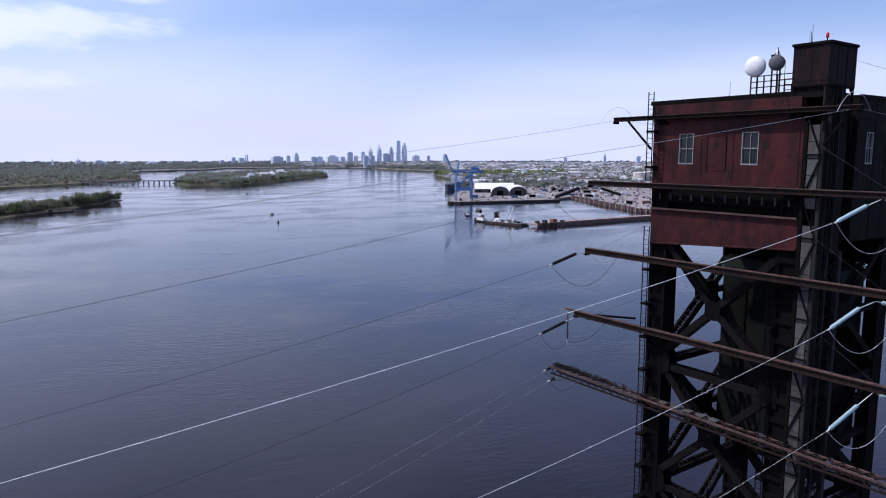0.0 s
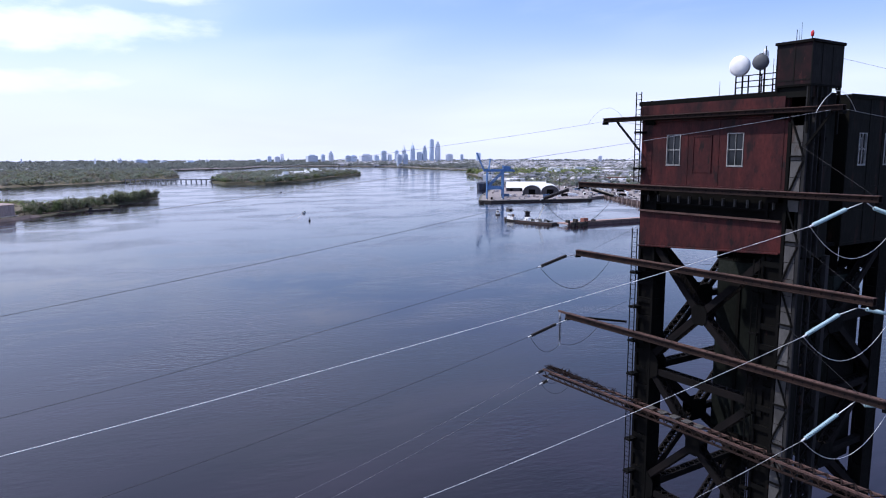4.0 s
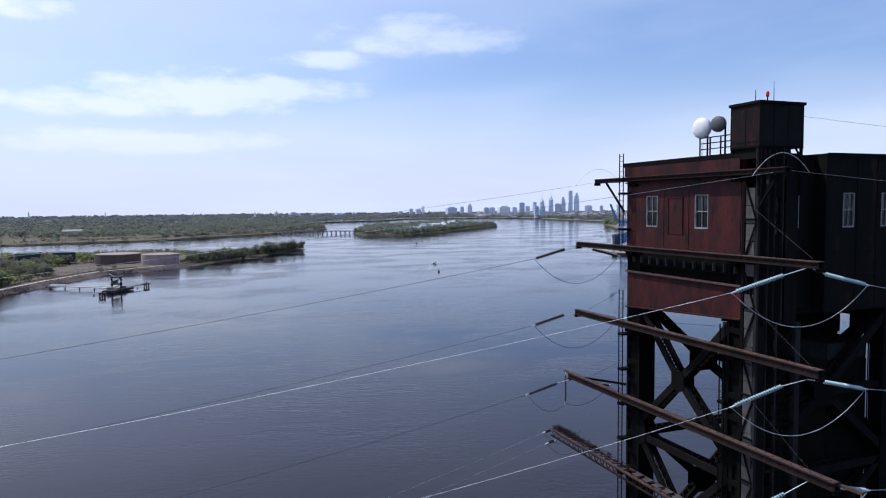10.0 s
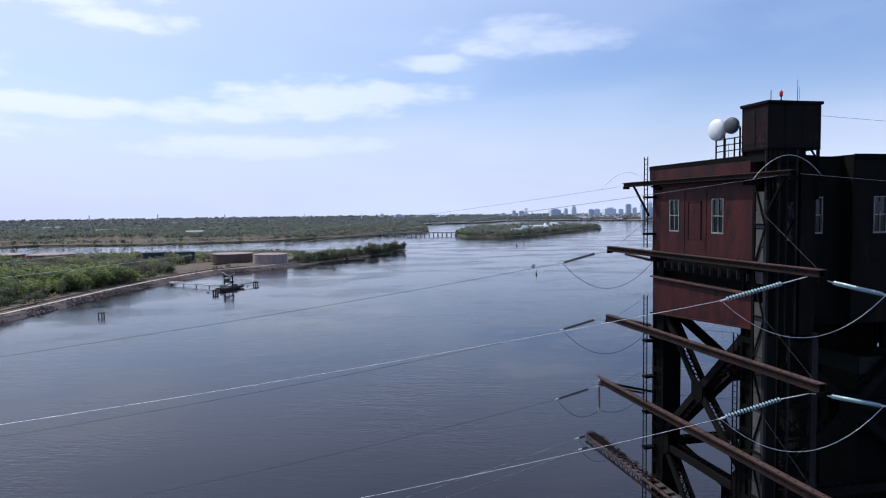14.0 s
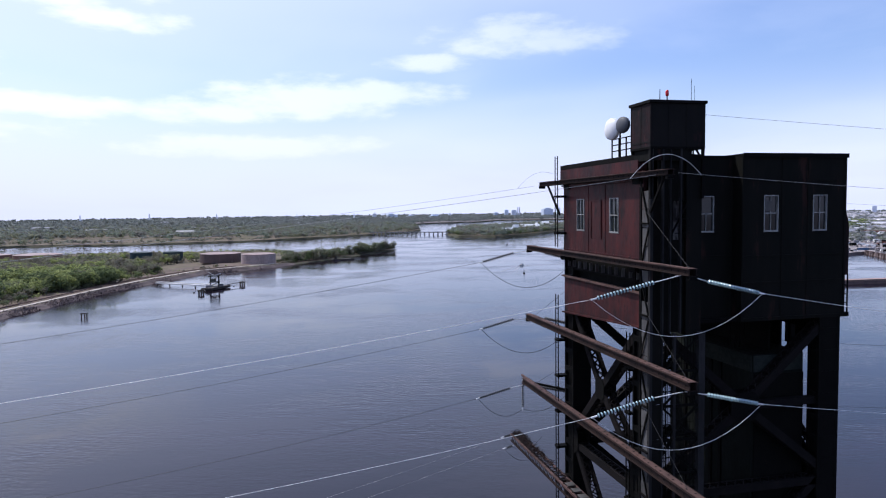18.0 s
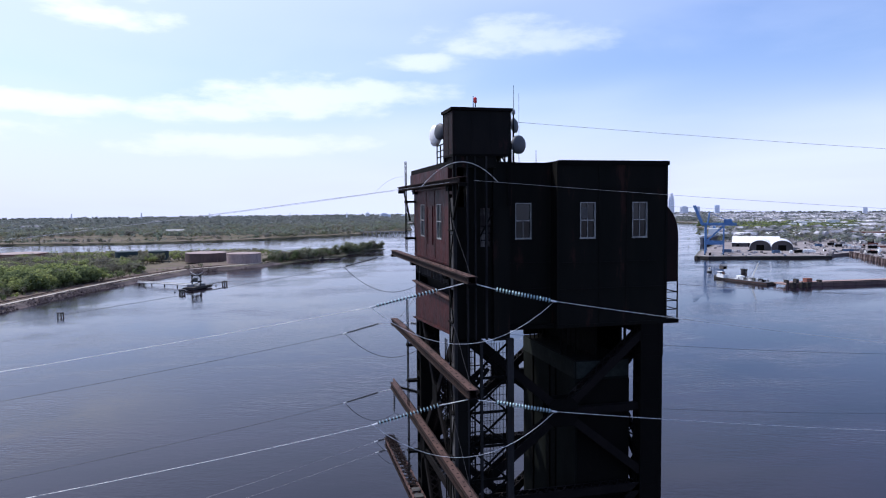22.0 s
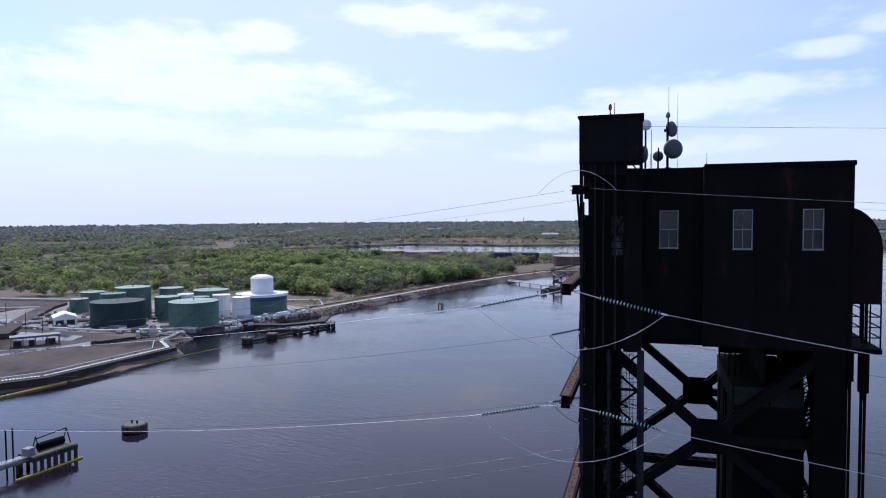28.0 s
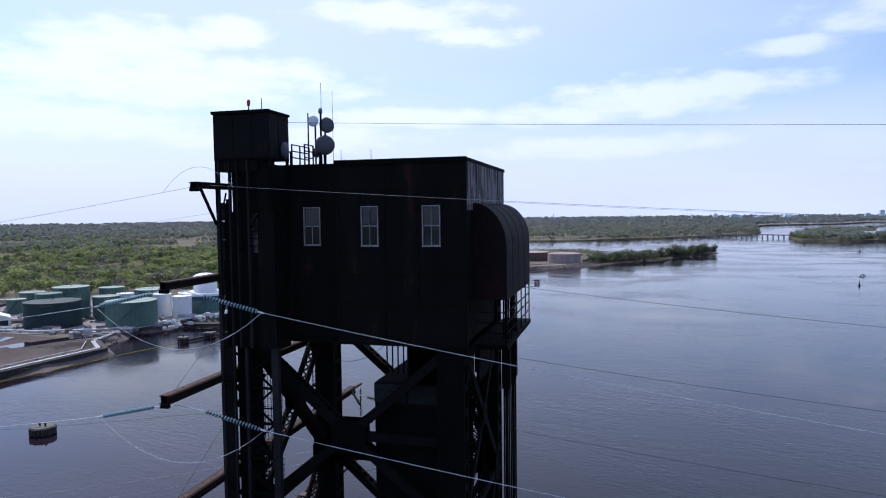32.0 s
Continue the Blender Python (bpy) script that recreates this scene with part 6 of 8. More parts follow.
def house(x, y, w, d, h, turn, wall, roof, label, name="shed", group="", gable=0.35):
    """A gabled or flat-roofed building with wall, roof and doors."""
    t = thing(name, (x, y, 2.6), label, "building", group)
    m = Matrix.Translation((x, y, 2.6)) @ Matrix.Rotation(radians(turn), 4, "Z")
    bm = boxes((-w / 2, -d / 2, 0, w / 2, d / 2, h))
    bm.transform(m)
    part("wall", bm, wall, t)
    bm = bmesh.new()
    g = h + d * gable
    if gable:
        plate(bm, [(-w / 2 - 0.3, -d / 2 - 0.4, h), (-w / 2 - 0.3, d / 2 + 0.4, h), (-w / 2 - 0.3, 0, g)], w + 0.6, (1, 0, 0))
    else:
        box(bm, -w / 2 - 0.2, -d / 2 - 0.2, h, w / 2 + 0.2, d / 2 + 0.2, h + 0.4)
    bmesh.ops.recalc_face_normals(bm, faces=bm.faces)
    bm.transform(m)
    part("roof", bm, roof, t)
    k = max(1, min(4, int(w / 7)))
    for i in range(k):
        c = -w / 2 + w * (i + 0.5) / k
        bm = boxes((c - min(1.8, w / k * 0.3), -d / 2 - 0.06, 0, c + min(1.8, w / k * 0.3), -d / 2 + 0.02, min(h * 0.7, 4.5)))
        bm.transform(m)
        part("door", bm, STEEL, t)
    return t


ph = house(-302, 264, 14, 11, 4.8, -41, WHITE, WHITE, "small white gabled pump house with two dark doors", "pump_house", gable=0.2)
for o in (-2.6, 2.6):
    bm = boxes((6.98, o - 1.9, 0, 7.1, o + 1.9, 3.4))
    bm.transform(Matrix.Translation((-302, 264, 2.6)) @ Matrix.Rotation(radians(-41), 4, "Z"))
    part("door", bm, DARKGREEN, ph, "dark blue-green roll-up door")
t = thing("open_shed", (-265, 211, 2.9), "open-sided shed with a flat pale roof on steel posts", "shed")
SH = lambda s, o: (-265 + 0.65 * s - 0.76 * o, 211 + 0.76 * s + 0.65 * o)
part("roof", strip([SH(-10, 0), SH(10, 0)], 6.5, 7.2, 7.6), DISHGREY, t)
part("fascia", strip([SH(-10, -3.3), SH(10, -3.3)], 0.2, 6.7, 7.5), DECK, t)
for s in (-9.5, -4.8, 0, 4.8, 9.5):
    for o in (-3.0, 3.0):
        part("post", tube(bmesh.new(), [(*SH(s, o), 2.8), (*SH(s, o), 7.2)], 0.18, 6), DISHGREY, t)
for s, w in ((-7, 3.2), (-1.5, 2.2), (6, 4.0)):
    part("stored_crate", strip([SH(s - w / 2, 0.5), SH(s + w / 2, 0.5)], 3.0, 2.9, 5.2), TIMBER, t)
whole("earth_berm", strip([(-300, 222), (-318, 246), (-345, 284), (-364, 312), (-372, 330)], 9, 2.6, 4.6), MUD, "dark bare earth berm beside the tank farm", "berm")
whole("drain_channel", strip([(-266, 176), (-256, 196), (-247, 214), (-243, 226)], 5, 2.5, 2.96), WATER, "shallow drain with standing water on the mud flat", "drain", kind="structure")
whole("settling_pond", strip([(-243, 214), (-236, 230), (-228, 246)], 9, 2.5, 2.97), WATER, "dark settling pond behind the quay", "pond", kind="structure")
whole("settling_pond", strip([(-330, 245), (-345, 260), (-352, 268)], 12, 2.5, 2.97), WATER, "pale settling pond beside the berm", "pond", kind="structure")
pipeline([(-560, 330), (-442, 343), (-382, 348)], 3.9, 0.6, PIPEWHITE, "pale pipeline across the bare ground")
pipeline([(-520, 285), (-394, 302), (-366, 313)], 3.9, 0.5, PIPEWHITE, "pale pipeline across the bare ground")
for x, y, h in ((-322, 246, 13), (-298, 236, 11), (-283, 232, 9)):
    t = thing("lamp_post", (x, y, 2.9), "thin dark lamp post beside the tank farm", "lamp post", "yard lamp posts")
    part("pole", tube(bmesh.new(), [(x, y, 2.8), (x, y, 2.9 + h)], 0.14, 6), STEEL, t)
    part("arm", beam(bmesh.new(), (x, y, 2.8 + h), (x + 2.2, y + 1.0, 3.1 + h), 0.1, 0.1), STEEL, t)
    part("lamp_head", boxes((x + 1.8, y + 0.7, 2.95 + h, x + 2.8, y + 1.3, 3.1 + h)), DISHGREY, t)
for x, y, w, tn in ((-204, 300, 5.5, 20), (-199, 308, 4.5, 40), (-196, 316, 7, 25), (-207, 312, 5, 10), (-193, 330, 8, 60), (-213, 282, 4.5, 0)):
    tk = thing("pump_skid", (x, y, 2.9), "pale pipework and pump skid on the loading quay", "equipment", "pump skids")
    m = Matrix.Translation((x, y, 2.9)) @ Matrix.Rotation(radians(tn), 4, "Z")
    bm = boxes((-w / 2, -1.2, 0, w / 2, 1.2, 0.4))
    bm.transform(m)
    part("base", bm, DECK, tk)
    for o in (-0.8, 0, 0.8):
        bm = tube(bmesh.new(), [(-w / 2, o, 0.4), (-w / 2, o, 1.6), (w / 2, o, 1.6), (w / 2, o, 0.4)], 0.25, 6)
        bm.transform(m)
        part("pipe", bm, PIPEWHITE, tk)
    bm = boxes((-0.8, -0.9, 0.4, 0.9, 0.9, 2.3))
    bm.transform(m)
    part("pump", bm, WHITE, tk)


def vehicle(x, y, turn, material, label, scale=1.0, z=2.85, group="parked vehicles", long=False):
    t = thing("truck" if long else "car", (x, y, z), label, "truck" if long else "car", group)
    m = Matrix.Translation((x, y, z)) @ Matrix.Rotation(radians(turn), 4, "Z") @ Matrix.Scale(scale, 4)
    l = 11.0 if long else 4.6
    bm = boxes((-l / 2, -1.15, 0.9, l / 2 - 2.4, 1.15, 3.6), ) if long else boxes((-l / 2, -0.9, 0.35, l / 2, 0.9, 0.95))
    bm.transform(m)
    part("body", bm, material, t)
    bm = boxes((l / 2 - 2.2, -1.1, 0.6, l / 2, 1.1, 2.7)) if long else boxes((-l * 0.3, -0.8, 0.95, l * 0.22, 0.8, 1.5))
    bm.transform(m)
    part("cab", bm, WHITE if long else PANE, t)
    for a in (-0.32, 0.32):
        for s in (-1, 1):
            bm = tube(bmesh.new(), [(a * l, s * 0.95, 0.4), (a * l, s * 0.7, 0.4)], 0.4, 8)
            bm.transform(m)
            part("wheel", bm, TIMBER, t)


vehicle(-216, 286, 30, WHITE, "white pickup parked on the loading quay", 1.2)
vehicle(-199, 318, 70, WHITE, "white box truck parked on the loading quay", 0.8, long=True)


# ---- the port on the right bank ----
def port_crane(ox, oy, label):
    """A ship-to-shore crane with its boom raised; along: the quay, inland: away from the water."""
    along, inland = Vector((0.57, 0.82, 0)), Vector((0.82, -0.57, 0))
    o = Vector((ox, oy, 2.8))
    t = thing("quay_crane", o, label, "crane", "quay cranes")
    P = lambda s, i, z: o + along * s + inland * i + Vector((0, 0, z))
    for s in (-8, 8):
        for i in (0, 20):
            part("leg", beam(bmesh.new(), P(s, i, 0), P(s * 0.8, i, 34), 1.1, 1.1), BLUE, t)
            part("bogie", beam(bmesh.new(), P(s - 2.5, i, 0.7), P(s + 2.5, i, 0.7), 1.2, 1.4), STEEL, t)
        part("portal_beam", beam(bmesh.new(), P(s, 0, 13), P(s, 20, 13), 1.2, 1.8), BLUE, t)
        part("diagonal", beam(bmesh.new(), P(s, 0, 13.5), P(s * 0.8, 20, 33), 0.7, 0.7), BLUE, t)
        part("girder", beam(bmesh.new(), P(s * 0.45, -4, 35), P(s * 0.45, 34, 35), 1.2, 2.2), BLUE, t)
        part("boom", beam(bmesh.new(), P(s * 0.45, -4, 35), P(s * 0.45, -13, 57), 1.0, 1.5), BLUE, t)
        part("mast", beam(bmesh.new(), P(s * 0.6, 2, 34), P(s * 0.2, 4, 49), 0.8, 0.8), BLUE, t)
        part("back_stay", beam(bmesh.new(), P(s * 0.2, 4, 49), P(s * 0.45, 30, 36), 0.35, 0.35), BLUE, t)
    for i, z in ((0, 13), (20, 13), (0, 33), (20, 33)):
        part("sill_beam", beam(bmesh.new(), P(-8, i, z), P(8, i, z), 1.0, 1.6), BLUE, t)
    for k in range(5):
        f = k / 4
        part("boom_tie", beam(bmesh.new(), P(-3.6, -4 - 9 * f, 35 + 22 * f), P(3.6, -4 - 9 * f, 35 + 22 * f), 0.5, 0.5), BLUE, t)
    part("machine_house", beam(bmesh.new(), P(0, 20, 38), P(0, 29, 38), 7.0, 4.5), BLUE, t)
    part("operator_cab", beam(bmesh.new(), P(2, 5, 32), P(2, 8, 32), 2.5, 2.5), WHITE, t)


port_crane(478, 678, "tall blue quay crane with its boom raised")
port_crane(504, 714, "tall blue quay crane with its boom raised")

t = thing("cargo_ship", (672, 948, 0), "dark-hulled cargo ship moored along the quay", "ship")
S = lambda s, o, z: Vector((672 + 0.67 * s - 0.74 * o, 948 + 0.74 * s + 0.67 * o, z - 1.5))
bm = bmesh.new()
rows = []
for s, w in ((-62, 3), (-52, 8.5), (50, 9), (58, 7)):
    rows.append([bm.verts.new(S(s, o, z)) for o, z in ((-w, 12), (-w * 0.85, -1), (w * 0.85, -1), (w, 12))])
for a, b in zip(rows, rows[1:]):
    for k in range(4):
        bm.faces.new((a[k], a[(k + 1) % 4], b[(k + 1) % 4], b[k]))
bm.faces.new(rows[0])
bm.faces.new(rows[-1][::-1])
bmesh.ops.recalc_face_normals(bm, faces=bm.faces)
part("hull", bm, surface("navy_hull_paint", (0.03, 0.04, 0.07), (0.025, 0.03, 0.05), 0.5, big=0.1, fine=1), t)
part("superstructure", beam(bmesh.new(), S(34, 0, 17.5), S(48, 0, 17.5), 15, 11), WHITE, t)
part("funnel", beam(bmesh.new(), S(46, 0, 23), S(50, 0, 23), 4, 7), BLUE, t)
for s in (-38, -15, 8):
    part("hatch", beam(bmesh.new(), S(s - 8, 0, 12.6), S(s + 8, 0, 12.6), 12, 1.6), DISHGREY, t)

q = thing("port_quay", (462, 650, 0), "dark concrete port quay edge with bollards", "quay")
part("face", strip([(608, 632), (591, 611.5), (462, 649), (456, 662), (514, 739), (644, 886), (764, 1050)], 2.6, -1.5, 3.0), CONCRETE, q)
part("fender_strip", strip([(591, 609.4), (461.4, 647), (454, 662), (512.5, 740)], 0.8, 0.2, 2.4), TIMBER, q)
q = thing("sheet_pile_wall", (598, 549, 0), "rust-red sheet-pile wall with pale posts along the slip", "wall")
part("wall", strip([(651, 646), (597, 549), (547, 455), (555, 380)], 1.6, -1.5, 3.6), OLDTANK, q)
part("rail", strip([(650, 646.5), (596, 549.5), (546.5, 455)], 0.5, 3.9, 4.5), RUST, q, "rust-red guard rail on the wall")
for (xa, ya), (xb, yb) in (((650, 646), (596, 549)), ((596, 549), (546, 455)), ((546, 455), (554, 380))):
    for k in range(12):
        f = (k + 0.5) / 12
        x, y = xa + (xb - xa) * f - 1.0, ya + (yb - ya) * f + 0.6
        part("pile", boxes((x - 0.5, y - 0.5, -1.5, x + 0.5, y + 0.5, 4.4)), OLDTANK if k % 2 else PINKTANK, q)

p2 = thing("finger_pier", (450, 398, 0), "long low timber pier with a brown deck", "pier")
part("deck", strip([(352, 402), (556, 392)], 13, 1.6, 2.6), surface("pink_brown_deck", (0.34, 0.235, 0.215), (0.25, 0.175, 0.16), 0.9, big=0.1, fine=1.5, spot=(0.10, 0.08, 0.075), spot_lo=0.6, spot_scale=0.2, bump=0.1), p2)
part("kerb", strip([(353, 396.2), (556, 386.2)], 0.6, 2.6, 3.2), TIMBER, p2)
for k in range(22):
    x = 354 + k * 9.4
    y = 402 - (x - 352) * 0.049 - 6.4
    part("pile", tube(bmesh.new(), [(x, y, -2), (x, y, 2.5)], 0.5, 6), TIMBER, p2)
part("shed", boxes((372, 398, 2.6, 377, 402, 5.6)), BRICK, p2)
part("face", strip([(352, 395.6), (556, 385.6)], 0.8, -1.2, 2.5), OLDTANK, p2)
for x, y, h in ((357, 401, 2.2), (362, 397, 3.0), (367, 403, 2.4), (384, 399, 1.6)):
    part("deck_gear", boxes((x - 1.2, y - 1.5, 2.6, x + 1.2, y + 1.5, 2.6 + h)), TIMBER, p2)
for x, y in ((356, 393), (362, 391), (368, 392)):
    fender_dolphin(x, y, 1.6, 3.6, "dark timber dolphin at the pier head", TIMBER)

t = thing("barge", (348, 430, 0), "long flat grey work barge with a red stripe and deck gear", "barge")
part("hull", strip([(344.5, 449), (345.5, 444), (351.5, 415), (352.5, 411)], 11, -0.8, 1.9), TIMBER, t)
part("stripe", strip([(344.6, 448.6), (345.5, 444), (351.5, 415), (352.4, 411.4)], 11.1, 0.9, 1.5), RUST, t, "rust-red stripe along the hull")
part("deck", strip([(345.2, 446), (351.8, 413)], 9.8, 1.9, 2.05), DISHGREY, t)
part("deckhouse", boxes((345, 437, 2.05, 349, 442, 4.6)), WHITE, t)
part("crane_cab", boxes((347, 427, 2.05, 350, 430, 4.2)), DISHGREY, t)
for o in (-0.5, 0.5):
    part("crane_boom", beam(bmesh.new(), (348.5 + o, 428, 3.6), (349.5 + o * 0.3, 422, 16), 0.3, 0.35), WHITE, t)
part("boom_stay", tube(bmesh.new(), [(348, 431, 4.2), (349.5, 422, 16)], 0.08, 5), STEEL, t)
rng_b = random.Random(8)
for k in range(26):
    f = rng_b.random()
    x, y, h, w = 345.5 + 6 * f + rng_b.uniform(-3.6, 3.6), 444 - 29 * f, rng_b.uniform(0.5, 2.4), rng_b.uniform(0.4, 1.1)
    part("deck_gear", boxes((x - w, y - w, 2.05, x + w, y + w, 2.05 + h)), rng_b.choice((STEEL, DISHGREY, TIMBER, WHITE, CONCRETE)), t)


def tugboat(x, y, turn, s, label):
    t = thing("tugboat", (x, y, 0), label, "boat", "boats")
    m = Matrix.Translation((x, y, 0)) @ Matrix.Rotation(radians(turn), 4, "Z") @ Matrix.Scale(s, 4)
    bm = bmesh.new()
    rows = []
    for l, w, h in ((-11, 2.6, 1.8), (-8, 3.6, 1.6), (4, 3.7, 2.0), (9, 2.2, 2.9), (11.5, 0.3, 3.4)):
        rows.append([bm.verts.new((l, o * w, z)) for o, z in ((-1, h), (-0.8, -1), (0.8, -1), (1, h))])
    for a, b in zip(rows, rows[1:]):
        for k in range(4):
            bm.faces.new((a[k], a[(k + 1) % 4], b[(k + 1) % 4], b[k]))
    bm.faces.new(rows[0])
    bm.faces.new(rows[-1][::-1])
    bmesh.ops.recalc_face_normals(bm, faces=bm.faces)
    bm.transform(m)
    part("hull", bm, TIMBER, t)
    for n_, d, mt in (("deckhouse", (-5, -2.2, 1.8, 5, 2.2, 4.6), WHITE), ("wheelhouse", (0.5, -1.7, 4.6, 4.5, 1.7, 7.2), WHITE), ("windows", (0.4, -1.75, 5.6, 4.6, 1.75, 6.6), PANE), ("funnel", (-3.2, -0.8, 4.6, -1.6, 0.8, 7.4), RUST)):
        bm = boxes(d)
        bm.transform(m)
        part(n_, bm, mt, t)
    bm = tube(bmesh.new(), [(2.5, 0, 7.2), (2.5, 0, 12)], 0.12, 6)
    bm.transform(m)
    part("mast", bm, STEEL, t)


tugboat(344.2, 459, 92, 0.85, "small black-hulled tugboat with a white wheelhouse")
tugboat(372, 516, 60, 0.55, "small dark workboat near the port quay")
fender_dolphin(446, 645, 2.4, 3.2, "dark timber dolphin off the quay corner", TIMBER)
fender_dolphin(396, 500, 2.2, 3.4, "dark timber dolphin in the slip mouth", TIMBER)
house(384, 513, 5, 4, 3, 10, DECK, DISHGREY, "small grey float shed in the slip mouth", "float_shed")
t = thing("motorboat", (222, 640, 0), "small white motorboat out on the river", "boat", "boats")
part("hull", strip([(219.5, 637), (222.5, 640.5), (224.2, 642.6)], 2.2, -0.2, 1.0), WHITE, t)
part("windscreen", boxes((221.2, 638.6, 1.0, 222.8, 640.2, 1.9)), PANE, t)
part("outboard", boxes((218.9, 636.2, 0.2, 219.5, 636.8, 1.4)), STEEL, t)
FOAM = surface("wake_foam", (0.42, 0.43, 0.47), (0.16, 0.16, 0.19), 0.6, big=0.15, fine=1.2, bump=0, lo=0.42, hi=0.6)
wk = thing("boat_wake", (218, 635, 0), "thin white wake trailing behind the motorboat", "wake")
for s in (-1, 1):
    part("foam_line", strip([(218.5, 635.5), (214 + s * 1.2, 628), (205 + s * 3.0, 612), (188 + s * 6.0, 584)], 1.3, -0.05, 0.06), FOAM, wk)
t = thing("pontoon", (53, 790, 0), "low dark timber pontoon moored against the spit", "pontoon")
part("float", strip([(40, 786.5), (66, 793)], 4.5, -0.4, 1.3), TIMBER, t)
part("deck", strip([(41, 786.8), (65, 792.7)], 3.8, 1.3, 1.5), DECK, t)
part("hut", boxes((43, 786, 1.5, 46, 789, 3.6)), TIMBER, t)
for f in (0.1, 0.5, 0.9):
    part("post", tube(bmesh.new(), [(40 + 26 * f, 784.5 + 6.5 * f, -2), (40 + 26 * f, 784.5 + 6.5 * f, 3.2)], 0.25, 6), TIMBER, t)
t = thing("channel_buoy", (195, 558, 0), "dark channel buoy with a lamp frame", "buoy")
part("float", lathe(bmesh.new(), [(0.9, -0.6), (1.0, 0.5), (0.4, 1.0)], 14, (195, 558, 0)), STEEL, t)
part("cage", tube(bmesh.new(), [(195, 558, 1.0), (195, 558, 3.6)], [0.32, 0.16], 6), STEEL, t)
t = thing("channel_buoy", (330, 1010, 0), "dark channel buoy with a lamp frame", "buoy")
part("float", lathe(bmesh.new(), [(1.4, -0.6), (1.5, 0.7), (0.5, 1.2)], 14, (330, 1010, 0)), STEEL, t)
part("cage", tube(bmesh.new(), [(330, 1010, 1.2), (330, 1010, 4)], [0.4, 0.2], 6), STEEL, t)


SHED_DARK = surface("dark_shed_front", (0.075, 0.070, 0.075), (0.045, 0.042, 0.046), 0.8, big=0.1, fine=1.5, bump=0.1)


def arched_shed(x, y):
    """Twin white fabric-roofed barrel sheds with dark open ends."""
    side, deep = Vector((0.78, -0.62, 0)), Vector((0.62, 0.78, 0))
    for k in range(2):
        o = Vector((x, y, 2.8)) + side * (25 * k)
        t = thing("barrel_shed", o, "white fabric barrel-roofed warehouse with a dark open end", "warehouse", "barrel sheds")
        bm = bmesh.new()
        rows = []
        for d in (0, 55):
            rows.append([bm.verts.new(o + side * (12.5 - 12.5 * math.cos(a)) + deep * d + Vector((0, 0, 4.5 + 8.5 * math.sin(a)))) for a in [i * math.pi / 14 for i in range(15)]])
        for i in range(14):
            bm.faces.new((rows[0][i], rows[0][i + 1], rows[1][i + 1], rows[1][i]))
        bmesh.ops.recalc_face_normals(bm, faces=bm.faces)
        bmesh.ops.solidify(bm, geom=bm.faces[:], thickness=0.5)
        part("roof", bm, WHITE, t)
        bm = bmesh.new()
        outline = [o + deep * 1.5] + [o + deep * 1.5 + side * (12.5 - 12.2 * math.cos(a)) + Vector((0, 0, 4.3 + 8.2 * math.sin(a))) for a in [i * math.pi / 14 for i in range(15)]] + [o + deep * 1.5 + side * 25]
        plate(bm, outline, 0.4, deep)
        part("end_wall", bm, SHED_DARK, t)
        bm = bmesh.new()
        plate(bm, [o + deep * 1.4 + side * a + Vector((0, 0, b)) for a, b in ((8, 0), (17, 0), (17, 7), (8, 7))], 0.1, -deep)
        part("doorway", bm, STEEL, t)
        bm = bmesh.new()
        for e in (0.0, 25.0):
            plate(bm, [o + side * e, o + side * e + deep * 55, o + side * e + deep * 55 + Vector((0, 0, 4.6)), o + side * e + Vector((0, 0, 4.6))], 0.4, side if e == 0 else -side)
        part("side_wall", bm, DISHGREY, t)


arched_shed(573, 724)
house(647, 807, 60, 62, 5.5, -38, SHED_DARK, WHITE, "long low white-roofed transit shed behind the cranes", "warehouse", "port warehouses", 0.13)
house(962, 931, 46, 28, 11, -32, BRICK, DECK, "red brick warehouse in the port", "warehouse", "port warehouses", 0.05)
house(1010, 905, 30, 28, 12, -32, OLDTANK, DECK, "brown warehouse beside the brick one", "warehouse", "port warehouses", 0)
house(1230, 1268, 60, 26, 11, -32, WHITE, WHITE, "long white shed beside the white tanks", "warehouse", "port warehouses", 0)
house(1297, 1455, 66, 30, 14, -38, WHITE, WHITE, "white industrial building beyond the port trees", "warehouse", "port warehouses", 0)
house(1345, 1420, 30, 30, 18, -38, WHITE, WHITE, "white block-like cold store beyond the port trees", "warehouse", "port warehouses", 0)
house(1084, 1282, 150, 22, 6, -15, WHITE, DISHGREY, "long pale shed behind the port yard", "warehouse", "port warehouses", 0.1)
house(860, 1010, 60, 20, 6, -35, DISHGREY, WHITE, "low pale-roofed port shed", "warehouse", "port warehouses", 0.15)
storage_tank(1057, 856, 15.8, 25.0, surface("cream_tank_paint", (0.55, 0.52, 0.45), (0.45, 0.42, 0.37), 0.6, big=0.1, fine=1), "tall cream-coloured storage tank in the port", WHITE, stairs=False, z0=2.8)

for cx, cy, r, z1 in ((1144, 1320, 8, 17), (1162, 1308, 8, 17), (1290, 1470, 12, 18), (1318, 1444, 12, 18), (1345, 1416, 11, 17)):
    storage_tank(cx, cy, r, z1, WHITE, "white storage tank at the back of the port", stairs=False, z0=2.8)
rng_w = random.Random(5)
for k in range(26):
    f = rng_w.random()
    house(985 + 170 * rng_w.random() + 60 * f, 1085 - 150 * f + rng_w.uniform(-25, 60), rng_w.uniform(14, 34), rng_w.uniform(9, 14), rng_w.uniform(4, 8), rng_w.choice((-38, 52)), WHITE, WHITE,
          "low white-roofed shed in a cluster at the back of the port", "shed", "white port sheds", 0.18)
rng = random.Random(21)
